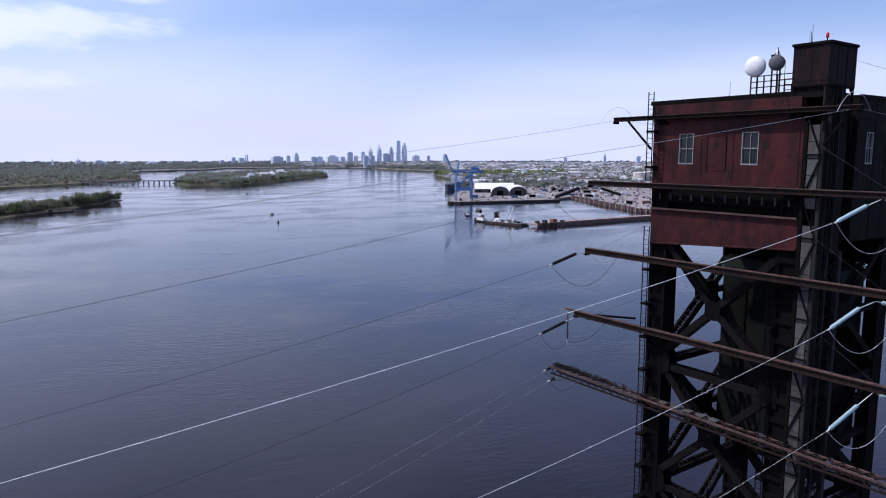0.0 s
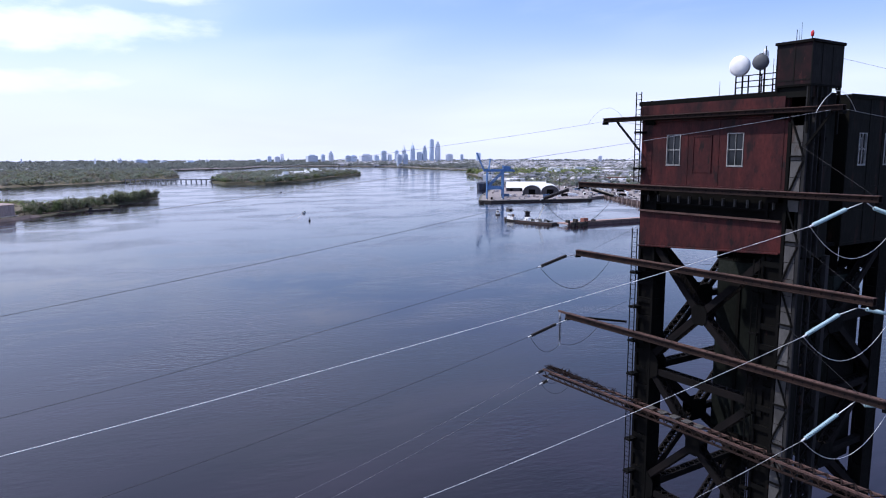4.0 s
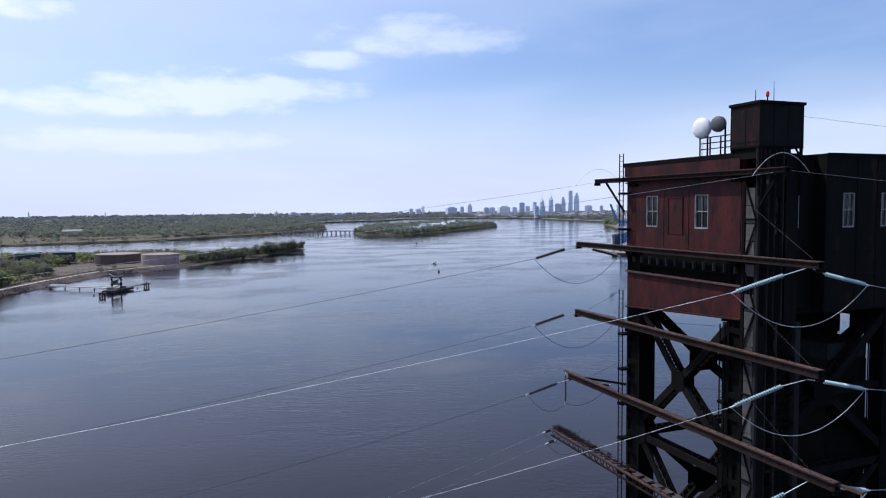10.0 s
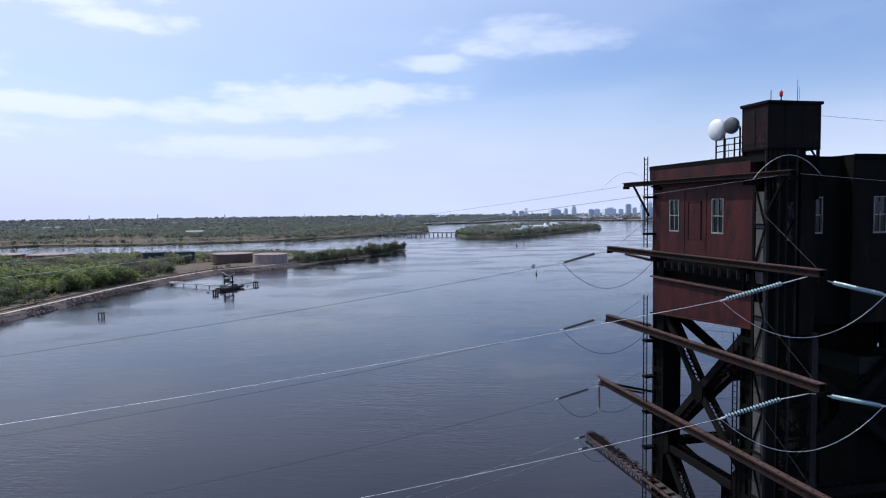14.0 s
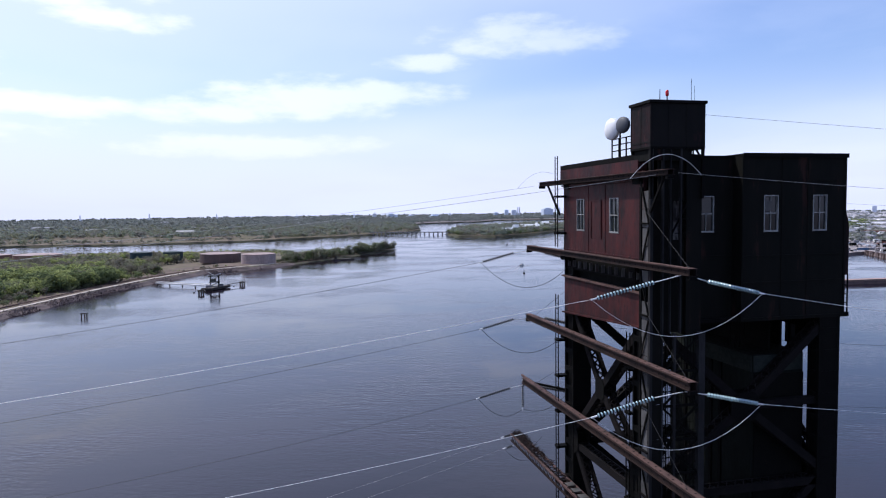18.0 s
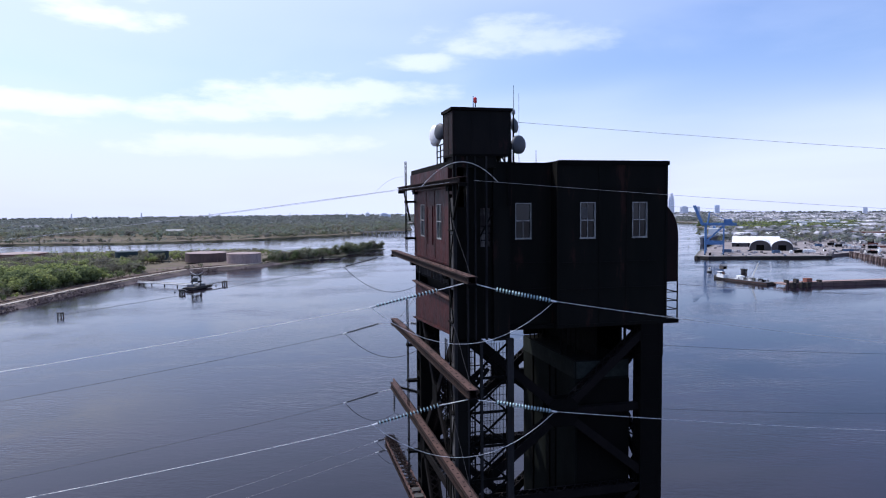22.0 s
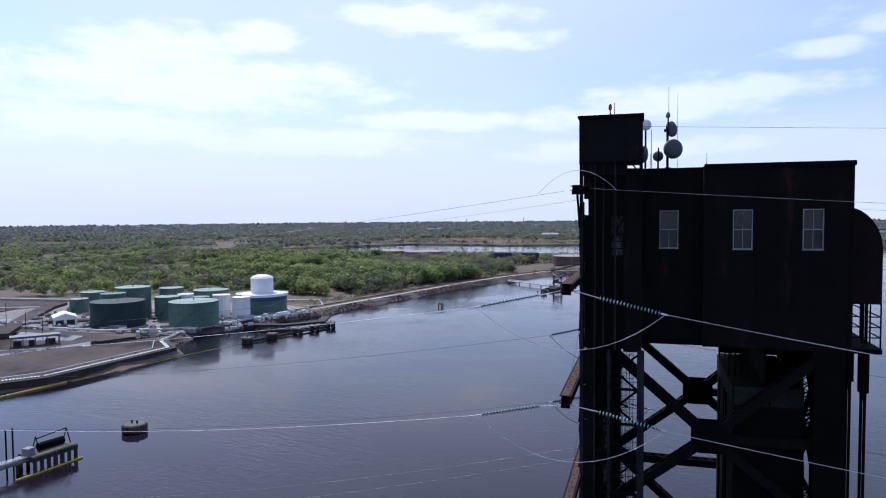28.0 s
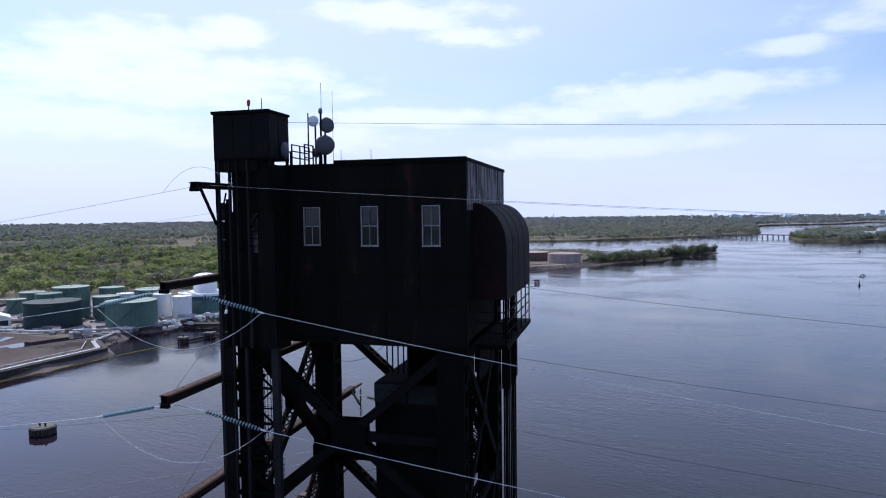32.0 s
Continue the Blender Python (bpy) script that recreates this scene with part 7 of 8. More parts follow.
CARGO = [surface("container_rust", (0.20, 0.075, 0.05), (0.15, 0.06, 0.045), 0.7, big=0.1, fine=1.5), surface("container_blue", (0.05, 0.10, 0.20), (0.04, 0.08, 0.15), 0.6, big=0.1, fine=1.5), DISHGREY, WHITE, OLDTANK]


def container(x, y, turn, z, material, label):
    t = thing("container", (x, y, z), label, "container", "containers")
    m = Matrix.Translation((x, y, z)) @ Matrix.Rotation(radians(turn), 4, "Z")
    bm = boxes((-6, -1.2, 0.1, 6, 1.2, 2.6))
    bm.transform(m)
    part("body", bm, material, t)
    for e in (-6.02, 5.9):
        bm = boxes((e, -1.22, 0.1, e + 0.14, 1.22, 2.65))
        bm.transform(m)
        part("end_frame", bm, STEEL, t)


for k in range(64):
    f = rng.random()
    x, y = 470 + 330 * f + rng.uniform(-20, 150), 640 + 160 * f + rng.uniform(-70, 60)
    if 560 < x < 690 and 680 < y < 830:
        continue
    if x < 470 + (y - 662) * 0.8 or x < 600 and y < 662 - 0.297 * (x - 462) or x < 665 and y < 650:
        continue
    if x < 560 and y < 628 or x - 500 < (y - 735) * 0.95 + 25 and y > 715:
        continue
    if rng.random() < 0.5:
        container(x, y, rng.choice((-38, 52)), 2.9, rng.choice(CARGO), "weathered shipping container on the port yard")
    else:
        vehicle(x, y, rng.choice((-38, 52, 10)), rng.choice((WHITE, DISHGREY, STEEL, CARGO[1])), "vehicle parked on the port yard", 1.2, 2.95, "port vehicles", rng.random() < 0.6)
for k in range(40):
    x, y = rng.uniform(590, 800), rng.uniform(450, 640)
    x = max(x, 566 + (y - 455) * 0.53)
    vehicle(x, y, rng.choice((-20, 70)), rng.choice((WHITE, DISHGREY, STEEL, CARGO[0], CARGO[1])), "vehicle parked on the port yard", 1.15, 2.95, "port vehicles", rng.random() < 0.45)
for k in range(9):
    x, y = rng.uniform(620, 900), rng.uniform(430, 900)
    mast(x, y, 2.8, 24, 0.35, "tall grey yard light mast")


# ---- far bridge, towns and skyline ----
t = thing("trestle_bridge", (280, 1484, 0), "low far road trestle on many piers", "bridge")
PALECON = surface("pale_concrete", (0.42, 0.41, 0.40), (0.34, 0.33, 0.33), 0.9, big=0.1, fine=1, bump=0.05)
part("deck", strip([(180, 1537), (372, 1437)], 9, 5.6, 6.6), PALECON, t)
part("parapet", strip([(178, 1532), (370, 1432)], 0.5, 6.6, 7.5), PALECON, t)
for k in range(21):
    f = k / 20
    x, y = 186 + 180 * f, 1534 - 94 * f
    part("pier", boxes((x - 0.6, y - 3.5, -1, x + 0.6, y + 3.5, 5.7)), PALECON, t)

# skyline tones lightened towards sky blue, haze put into the base colour
CITY = [surface("hazed_tower_glass", (0.60, 0.68, 0.82), (0.54, 0.62, 0.75), 0.35, big=0.02, fine=0.3, bump=0),
        surface("hazed_tower_stone", (0.70, 0.73, 0.80), (0.63, 0.66, 0.73), 0.8, big=0.02, fine=0.3, bump=0),
        surface("hazed_tower_slate", (0.52, 0.58, 0.68), (0.46, 0.52, 0.62), 0.6, big=0.02, fine=0.3, bump=0)]
CAM0 = Vector((-38.9, -19.8, 59.2))


def tower_block(az, wide, el, dist, material, top, label):
    """A far high-rise: shaft, setback storeys and a top of its own shape."""
    a = radians(az)
    x, y = CAM0.x + dist * math.sin(a), CAM0.y + dist * math.cos(a)
    w = max(radians(wide) * dist, 6)
    h = max(CAM0.z + dist * el, 14)
    t = thing("high_rise", (x, y, 2), label, "skyscraper", "skyline")
    m = Matrix.Translation((x, y, 0)) @ Matrix.Rotation(-a + 0.25, 4, "Z")

    def add(name, *dims):
        bm = boxes(*dims)
        bm.transform(m)
        part(name, bm, material, t)

    shaft = h * (0.72 if top in ("spire", "steps") else 1.0)
    add("shaft", (-w / 2, -w / 2, 0, w / 2, w / 2, shaft))
    if top == "steps":
        add("setback", (-w * 0.38, -w * 0.38, shaft, w * 0.38, w * 0.38, h * 0.88))
        add("crown", (-w * 0.22, -w * 0.22, h * 0.88, w * 0.22, w * 0.22, h))
    elif top == "spire":
        bm = lathe(bmesh.new(), [(w * 0.5, shaft), (w * 0.32, h * 0.84), (w * 0.10, h * 0.92), (0, h)], 4)
        bm.transform(m)
        part("spire", bm, material, t)
        add("mast", (-1.2, -1.2, h * 0.97, 1.2, 1.2, h * 1.03))
    elif top == "plant":
        add("plant_room", (-w * 0.3, -w * 0.3, h, w * 0.3, w * 0.3, h + w * 0.12))
    for k in range(3, int(shaft / 40) + 3):
        z = shaft * k / (int(shaft / 40) + 3.5)
        add("belt_course", (-w / 2 - 0.5, -w / 2 - 0.5, z, w / 2 + 0.5, w / 2 + 0.5, z + 2.5))


MAIN = [(31.81, .30, .0193, "plant"), (32.31, .36, .0165, "steps"), (31.23, .33, .0109, "steps"), (30.25, .33, .0148, "spire"), (29.53, .33, .0116, "spire"),
        (27.88, .40, .0029, "plant"), (28.93, .28, .0037, "plant"), (33.25, .5, -.0019, "plant"), (34.27, .23, -.0019, "plant"), (35.62, .33, -.0003, "plant"),
        (28.38, .28, -.0019, "plant"), (30.81, .37, .0013, "plant"), (27.28, .37, -.0035, "plant")]
for i, (az, wd, el, top) in enumerate(MAIN):
    tower_block(az, wd, el, 4250, CITY[i % 3], top, ("slim glass skyscraper in the far city centre", "haze-pale stone skyscraper in the far city centre", "haze-grey tower in the far city centre")[i % 3])
for az, wd, el in ((29.15, .34, -.0019), (29.68, .34, -.0019)):
    tower_block(az, wd, el, 3050, CITY[2], "plant", "dark waterfront apartment tower before the city")
OUTER = [(7.87, .3, -.0046, "spire"), (9.22, .6, -.0086, "plant"), (9.63, .28, -.0097, "plant"), (14.07, .2, -.0086, "plant"), (17.91, .33, -.008, "plant"), (18.77, .28, -.0042, "plant"),
         (19.36, .4, -.0049, "plant"), (22.1, .8, -.0034, "plant"), (22.98, .28, -.0019, "plant"), (23.61, .37, .0028, "steps"), (24.98, .37, -.0035, "plant"), (25.43, .47, -.0035, "plant"),
         (26.42, .9, -.0027, "plant"), (48.5, .19, .0029, "spire"), (51.08, .3, -.0025, "plant"), (45.39, .28, -.0042, "plant"), (10.92, .7, -.0128, "plant"), (12.87, .9, -.0122, "plant")]
for i, (az, wd, el, top) in enumerate(OUTER):
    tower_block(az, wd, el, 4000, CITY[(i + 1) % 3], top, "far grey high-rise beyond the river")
for az, el, d in ((6.25, -.0073, 3600), (19.7, -.0011, 4000), (19.84, -.0012, 4000), (-9.5, -.0045, 4300), (-14.2, -.005, 4400), (-4.6, -.006, 4300), (1.6, -.007, 4300)):
    a = radians(az)
    x, y = CAM0.x + d * math.sin(a), CAM0.y + d * math.cos(a)
    h = CAM0.z + d * el + 4
    t = thing("chimney", (x, y, 2), "slim far industrial chimney on the horizon", "chimney", "far chimneys")
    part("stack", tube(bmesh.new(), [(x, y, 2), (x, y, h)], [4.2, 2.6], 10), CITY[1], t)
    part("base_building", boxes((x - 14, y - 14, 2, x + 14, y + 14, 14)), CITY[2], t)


def town(name, places, material, label, seed, size=1.0, tall=1.0):
    """Very many far roofs and walls, as one object."""
    rng_t = np.random.default_rng(seed)
    n = len(places)
    w = rng_t.uniform(4, 16, n) * rng_t.choice((1, 1, 1, 2.2), n)
    w = w * size
    d = rng_t.uniform(4, 9, n) * size
    h = rng_t.uniform(3.5, 10, n) * tall
    turn = rng_t.choice((0.3, 0.3 + math.pi / 2, 0.55), n)
    base = np.array([(-1, -1, 0), (1, -1, 0), (1, 1, 0), (-1, 1, 0), (-1, -1, 1), (1, -1, 1), (1, 1, 1), (-1, 1, 1), (-1, 0, 1.4), (1, 0, 1.4)], float)
    v = np.repeat(base[None], n, 0)
    v[:, :, 0] *= w[:, None]
    v[:, :, 1] *= d[:, None]
    v[:, :, 2] *= h[:, None]
    c, s = np.cos(turn)[:, None], np.sin(turn)[:, None]
    x = v[:, :, 0] * c - v[:, :, 1] * s + places[:, 0:1]
    y = v[:, :, 0] * s + v[:, :, 1] * c + places[:, 1:2]
    v = np.stack((x, y, v[:, :, 2] + 2.4), 2).reshape(-1, 3)
    f = [(0, 1, 5, 4), (1, 2, 6, 9, 5), (2, 3, 7, 6), (3, 0, 4, 8, 7), (4, 5, 9, 8), (6, 7, 8, 9)]
    faces = [tuple(i + 10 * k for i in q) for k in range(n) for q in f]
    me = bpy.data.meshes.new(name)
    me.from_pydata(v.tolist(), [], faces)
    me.materials.append(material)
    tagged(new(name, me), label, "houses", kind="stuff")


def scatter(az0, az1, d0, d1, n, seed, power=0.6):
    r = np.random.default_rng(seed)
    a = np.radians(r.uniform(az0, az1, n))
    d = d0 + (d1 - d0) * r.random(n) ** power
    return np.stack((CAM0.x + d * np.sin(a), CAM0.y + d * np.cos(a)), 1)


def inside(pts, poly):
    x, y = pts[:, 0], pts[:, 1]
    hit = np.zeros(len(pts), bool)
    for (xa, ya), (xb, yb) in zip(poly, poly[1:] + poly[:1]):
        if ya != yb:
            hit ^= ((ya > y) != (yb > y)) & (x < (xb - xa) * (y - ya) / (yb - ya) + xa)
    return hit


BRICKTOWN = surface("town_walls_and_roofs", (0.30, 0.285, 0.30), (0.40, 0.40, 0.43), 0.85, big=0.01, fine=0.2, bump=0, island=0.35)
pts = scatter(36, 66, 1150, 4300, 5200, 31)
town("town_houses", pts[inside(pts, RIGHT_SHORE) & (np.hypot(pts[:, 0] - 1180, pts[:, 1] - 1440) > 190)], BRICKTOWN, "dense far town of brick and pale roofs beyond the port", 32)
pts = scatter(24, 40, 2950, 4500, 1500, 33)
town("city_blocks", pts[inside(pts, RIGHT_SHORE)], BRICKTOWN, "low city blocks round the far skyline", 34)
pts = scatter(-40, 20, 1500, 4200, 90, 35)
town("scattered_roofs", pts[inside(pts, LEFT_SHORE)], BRICKTOWN, "scattered pale roofs among the far woods", 36)
pts = np.array([(470 + 18 * k + (k % 3) * 9, 1420 + 26 * k) for k in range(12)], float)
town("island_sheds", pts, WHITE, "white sheds on the wooded island", 37, 0.8, 1.5)
CLUTTER = surface("mixed_yard_clutter", (0.17, 0.145, 0.14), (0.33, 0.31, 0.32), 0.8, big=0.05, fine=0.8, bump=0, lo=0.42, hi=0.58, island=0.5)
r_c = np.random.default_rng(39)
pts = np.stack((r_c.uniform(450, 1150, 1500), r_c.uniform(420, 1150, 1500)), 1)
pts = pts[inside(pts, RIGHT_SHORE)]
for bx, by, rad in ((580, 735, 40), (600, 750, 45), (647, 807, 48), (478, 678, 22), (504, 714, 22)):
    pts = pts[np.hypot(pts[:, 0] - bx, pts[:, 1] - by) > rad]
town("port_clutter", pts, CLUTTER, "stacked goods, trailers and scrap all over the port yard", 40, 0.17, 0.26)
pts = np.stack((r_c.uniform(-345, -208, 260), r_c.uniform(246, 330, 260)), 1)
pts = pts[(pts[:, 0] < -216) | (pts[:, 1] > 285)]
town("yard_clutter", pts, CLUTTER, "pallets, valves and scrap between the tanks", 41, 0.14, 0.22)
pts = np.stack((r_c.uniform(-214, -190, 70), r_c.uniform(270, 350, 70)), 1)
pts = pts[pts[:, 0] < -150 - (360 - pts[:, 1]) * 0.18 - 36]
town("quay_clutter", pts, PIPEWHITE, "pale pipe fittings and boxes on the loading quay", 42, 0.07, 0.16)


# ---- trees ----
LEAF = surface("spring_leaves", (0.155, 0.190, 0.085), (0.105, 0.138, 0.070), 0.8, big=0.05, fine=0.6, bump=0, spec=0.12, leafy=0.6)
LEAF2 = surface("dull_spring_woods", (0.175, 0.198, 0.120), (0.205, 0.198, 0.148), 0.85, big=0.02, fine=0.3, bump=0, spot=(0.135, 0.160, 0.105), spot_lo=0.55, spot_scale=0.03, spec=0.1, leafy=0.6)
# far leaves and twigs, paled and blued in colour for the distance haze
HAZED_LEAF = surface("hazed_leaves", (0.200, 0.245, 0.190), (0.228, 0.240, 0.205), 0.85, big=0.01, fine=0.2, bump=0, spec=0.08, leafy=0.45)
HAZED_TWIG = surface("hazed_twigs", (0.225, 0.220, 0.195), (0.185, 0.180, 0.160), 0.9, big=0.01, fine=0.2, bump=0, spec=0.08, leafy=0.4)
# haze mixed into the leaf colour of the most distant woods
HAZED_WOODS = surface("hazed_far_woods", (0.185, 0.212, 0.200), (0.215, 0.228, 0.222), 0.9, big=0.004, fine=0.05, bump=0, spec=0.05, leafy=0.6)
FRESH = surface("yellow_green_leaves", (0.300, 0.340, 0.130), (0.235, 0.275, 0.115), 0.8, big=0.05, fine=0.6, bump=0, spec=0.12, leafy=0.6)
BARE = surface("bare_grey_twigs", (0.215, 0.205, 0.160), (0.165, 0.155, 0.120), 0.9, big=0.05, fine=0.6, bump=0, spec=0.08, leafy=0.5)
CONIFER = surface("dark_evergreen", (0.075, 0.100, 0.080), (0.060, 0.082, 0.068), 0.85, big=0.05, fine=0.6, bump=0, spec=0.1, leafy=0.5)
BARK = surface("grey_bark", (0.10, 0.085, 0.07), (0.06, 0.05, 0.042), 0.9, big=0.8, fine=6, bump=0.3)


def crown_points(r, places, height, width, n, leaf, base=2.4, flat=0.75):
    """Triangles of foliage gathered in a few lobes round each trunk. Returns vertices."""
    k = len(places)
    lobes = 5
    ang = r.uniform(0, 2 * np.pi, (k, lobes))
    rad = r.uniform(0.15, 0.62, (k, lobes))
    lz = r.uniform(0.38, 0.88, (k, lobes))
    lc = np.stack((np.cos(ang) * rad * width[:, None] * 0.5, np.sin(ang) * rad * width[:, None] * 0.5, lz * height[:, None]), 2)
    pick = r.integers(0, lobes, (k, n))
    c = np.take_along_axis(lc, pick[:, :, None], 1)
    g = r.normal(0, 1, (k, n, 3))
    g /= np.linalg.norm(g, axis=2, keepdims=True)
    g *= r.random((k, n, 1)) ** 0.4
    c = c + g * np.stack((width * 0.33, width * 0.33, height * 0.24), 1)[:, None, :]
    c[:, :, 2] = np.maximum(c[:, :, 2], 0.12 * height[:, None])
    # leaves lie roughly along the outside of their lobe, so that a crown has a bright and a dark side
    out = g / (np.linalg.norm(g, axis=2, keepdims=True) + 1e-6)
    out = out + r.normal(0, 0.38, (k, n, 3)) + np.array([0, 0, flat])
    out /= np.linalg.norm(out, axis=2, keepdims=True)
    side = np.cross(out, r.normal(0, 1, (k, n, 3)))
    side /= np.linalg.norm(side, axis=2, keepdims=True) + 1e-6
    up = np.cross(out, side)
    a3 = r.uniform(0, 2 * np.pi, (k, n, 1)) + np.array([0, 2.1, 4.2]) + r.uniform(-0.4, 0.4, (k, n, 3))
    tri = side[:, :, None, :] * np.cos(a3)[..., None] + up[:, :, None, :] * np.sin(a3)[..., None]
    v = c[:, :, None, :] + tri * (leaf * width)[:, None, None, None] * r.uniform(0.7, 1.4, (k, n, 1, 1))
    v[..., 0] += places[:, 0][:, None, None]
    v[..., 1] += places[:, 1][:, None, None]
    v[..., 2] = np.maximum(v[..., 2], 0.0) + base
    return v.reshape(-1, 3)


def tri_mesh(name, v, materials, pick=None):
    n = len(v) // 3
    me = bpy.data.meshes.new(name)
    me.vertices.add(3 * n)
    me.loops.add(3 * n)
    me.polygons.add(n)
    me.vertices.foreach_set("co", v.astype(np.float32).ravel())
    me.loops.foreach_set("vertex_index", np.arange(3 * n, dtype=np.int32))
    me.polygons.foreach_set("loop_start", np.arange(0, 3 * n, 3, dtype=np.int32))
    for m in materials:
        me.materials.append(m)
    if pick is not None:
        me.polygons.foreach_set("material_index", pick.astype(np.int32))
    me.update()
    return me


def trunk_points(places, height, width):
    k = len(places)
    a = np.arange(3) * 2 * np.pi / 3
    lo = np.stack((np.cos(a), np.sin(a), np.zeros(3)), 1)[None] * (width * 0.03 + 0.12)[:, None, None]
    lo = lo + np.concatenate((places, np.full((k, 1), 0.6)), 1)[:, None, :]
    hi = np.concatenate((places, (height * 0.8 + 2.4)[:, None]), 1)[:, None, :]
    return np.stack([np.stack((lo[:, i], lo[:, (i + 1) % 3], hi[:, 0]), 1) for i in range(3)], 1).reshape(-1, 3)


def wood(name, places, h0, h1, n, leaf, materials, label, seed, trunks=True, clump=0.02, base=2.4, flat=0.75):
    """A wood of many trees: heights and leaf colours change in clumps and from tree to tree."""
    r = np.random.default_rng(seed)
    k = len(places)
    swell = np.array([noise.noise(Vector((x * clump, y * clump, seed))) for x, y in places])
    height = h0 + (h1 - h0) * np.clip(0.5 + 0.75 * swell + r.normal(0, 0.2, k), 0, 1.15)
    width = height * r.uniform(0.75, 1.2, k)
    kinds = len(materials)
    tone = np.array([noise.noise(Vector((x * clump * 1.7, y * clump * 1.7, seed + 9.5))) for x, y in places])
    kind = np.clip(np.floor((0.5 + 0.8 * tone + r.normal(0, 0.22, k)) * kinds), 0, kinds - 1)
    me = tri_mesh(name, crown_points(r, places, height, width, n, leaf, base, flat), materials, np.repeat(kind, n))
    ob = tagged(new(name, me), label, "trees", kind="stuff")
    if trunks:
        me = tri_mesh("trunks", trunk_points(places, height, width), (BARK,))
        tk = new("trunks", me)
        tk.parent = ob
        tagged(tk, kind="stuff")
    return ob


def patchy(pts, scale, cut, shift=0.0):
    """Keeps the points where a broad noise is high, for clearings."""
    keep = [noise.noise(Vector((x * scale + shift, y * scale, shift))) > cut for x, y in pts]
    return pts[np.array(keep, bool)]


def fill(poly, n, seed):
    r = np.random.default_rng(seed)
    xs, ys = [p[0] for p in poly], [p[1] for p in poly]
    pts = np.stack((r.uniform(min(xs), max(xs), n), r.uniform(min(ys), max(ys), n)), 1)
    return pts[inside(pts, poly)]


def clear_of(pts, x, y, rad):
    return pts[np.hypot(pts[:, 0] - x, pts[:, 1] - y) > rad]


bank = fill([(-226, 416), (-204, 428), (-190, 470), (-166, 530), (-146, 575), (-126, 640), (-150, 760), (-110, 815), (-60, 800), (-130, 840), (-249, 850), (-420, 830), (-520, 800), (-470, 600), (-330, 440)], 13000, 41)
for x, y, rad in ((-42, 741, 55), (-84, 776, 27), (-140, 816, 22), (-173, 810, 22), (-300, 880, 32), (-360, 900, 30)):
    bank = clear_of(bank, x, y, rad)
bank = patchy(bank, 0.012, -0.30)
thin = (bank[:, 1] > 610) & (bank[:, 0] > -330)
wood("riverside_wood", bank[~thin], 6.0, 15.0, 150, 0.074, (LEAF, FRESH, LEAF, FRESH, FRESH), "fresh spring-green riverside wood and scrub", 42)
wood("half_bare_scrub", bank[thin], 3.5, 10.0, 100, 0.078, (BARE, BARE, LEAF2, FRESH), "low half-bare scrub between the wood and the old tanks", 47)
low = fill([(-110, 815), (-60, 800), (-10, 850), (30, 905), (-52, 985), (-249, 1004), (-420, 1012), (-640, 1066), (-600, 900), (-520, 800), (-420, 830), (-130, 840)], 5200, 61)
for x, y, rad in ((-140, 818, 22), (-173, 810, 24), (-300, 880, 32), (-360, 900, 30)):
    low = clear_of(low, x, y, rad)
wood("marsh_scrub", patchy(low, 0.01, -0.25), 1.5, 4.0, 20, 0.2, (BARE, LEAF2, FRESH), "low marsh scrub between the wood and the back channel", 62, False)
shore_bush = np.array([(x + random.uniform(-7, 3), y + random.uniform(-8, 8)) for (xa, ya), (xb, yb) in zip(SHOREPIPE[4:], SHOREPIPE[5:]) for f in np.linspace(0, 1, 34) for x, y in ((xa + (xb - xa) * f - 16, ya + (yb - ya) * f),)])
wood("bank_scrub", patchy(shore_bush, 0.05, -0.25), 1.2, 4.2, 40, 0.11, (BARE, LEAF2, FRESH), "low brown and green scrub along the bank road", 43, False)
belt = fill([(-285, 475), (-246, 470), (-206, 430), (-193, 472), (-176, 530), (-154, 590), (-170, 600), (-194, 548), (-220, 505), (-262, 520)], 900, 89)
wood("wood_front_trees", belt, 7, 13.5, 150, 0.074, (LEAF, LEAF, FRESH, LEAF2), "taller green trees at the front of the riverside wood", 90)
front = fill([(-214, 398), (-196, 404), (-184, 440), (-164, 515), (-144, 578), (-120, 630), (-134, 640), (-166, 560), (-190, 490), (-206, 440)], 420, 87)
wood("wood_edge_bushes", patchy(front, 0.03, -0.2), 2.5, 7.5, 110, 0.085, (LEAF2, LEAF, BARE, LEAF), "dark green bushes and young trees along the edge of the wood", 88)
spit = np.array([(f * 160 - 16 + random.gauss(0, 6) - 4, f * 212 + 746 + random.gauss(0, 5)) for f in np.random.default_rng(44).random(200)])
spit = spit[inside(spit, LEFT_SHORE)]
spit = clear_of(spit, -42, 741, 30)
wood("spit_wood", spit, 5.0, 14.0, 150, 0.066, (LEAF2, LEAF, LEAF2, BARE), "thin line of trees on the low spit", 45, base=0.6)
def field(pts, cx, cy, rx, ry):
    return pts[((pts[:, 0] - cx) / rx) ** 2 + ((pts[:, 1] - cy) / ry) ** 2 > 1]


scrub = fill([(-480, 362), (-425, 366), (-395, 392), (-330, 400), (-256, 424), (-250, 440), (-470, 600), (-520, 800), (-560, 950), (-900, 900), (-1100, 500), (-760, 330)], 12000, 63)
for cx, cy, rx, ry in ((-600, 640, 70, 22), (-455, 668, 60, 26), (-380, 500, 40, 12), (-330, 432, 35, 8), (-700, 520, 40, 14)):
    scrub = field(scrub, cx, cy, rx, ry)
wood("scrub_wood", patchy(scrub, 0.009, -0.16), 4, 12.0, 80, 0.100, (BARE, LEAF, FRESH, FRESH, LEAF2), "mixed spring wood and scrub behind the tank farm", 64, False)
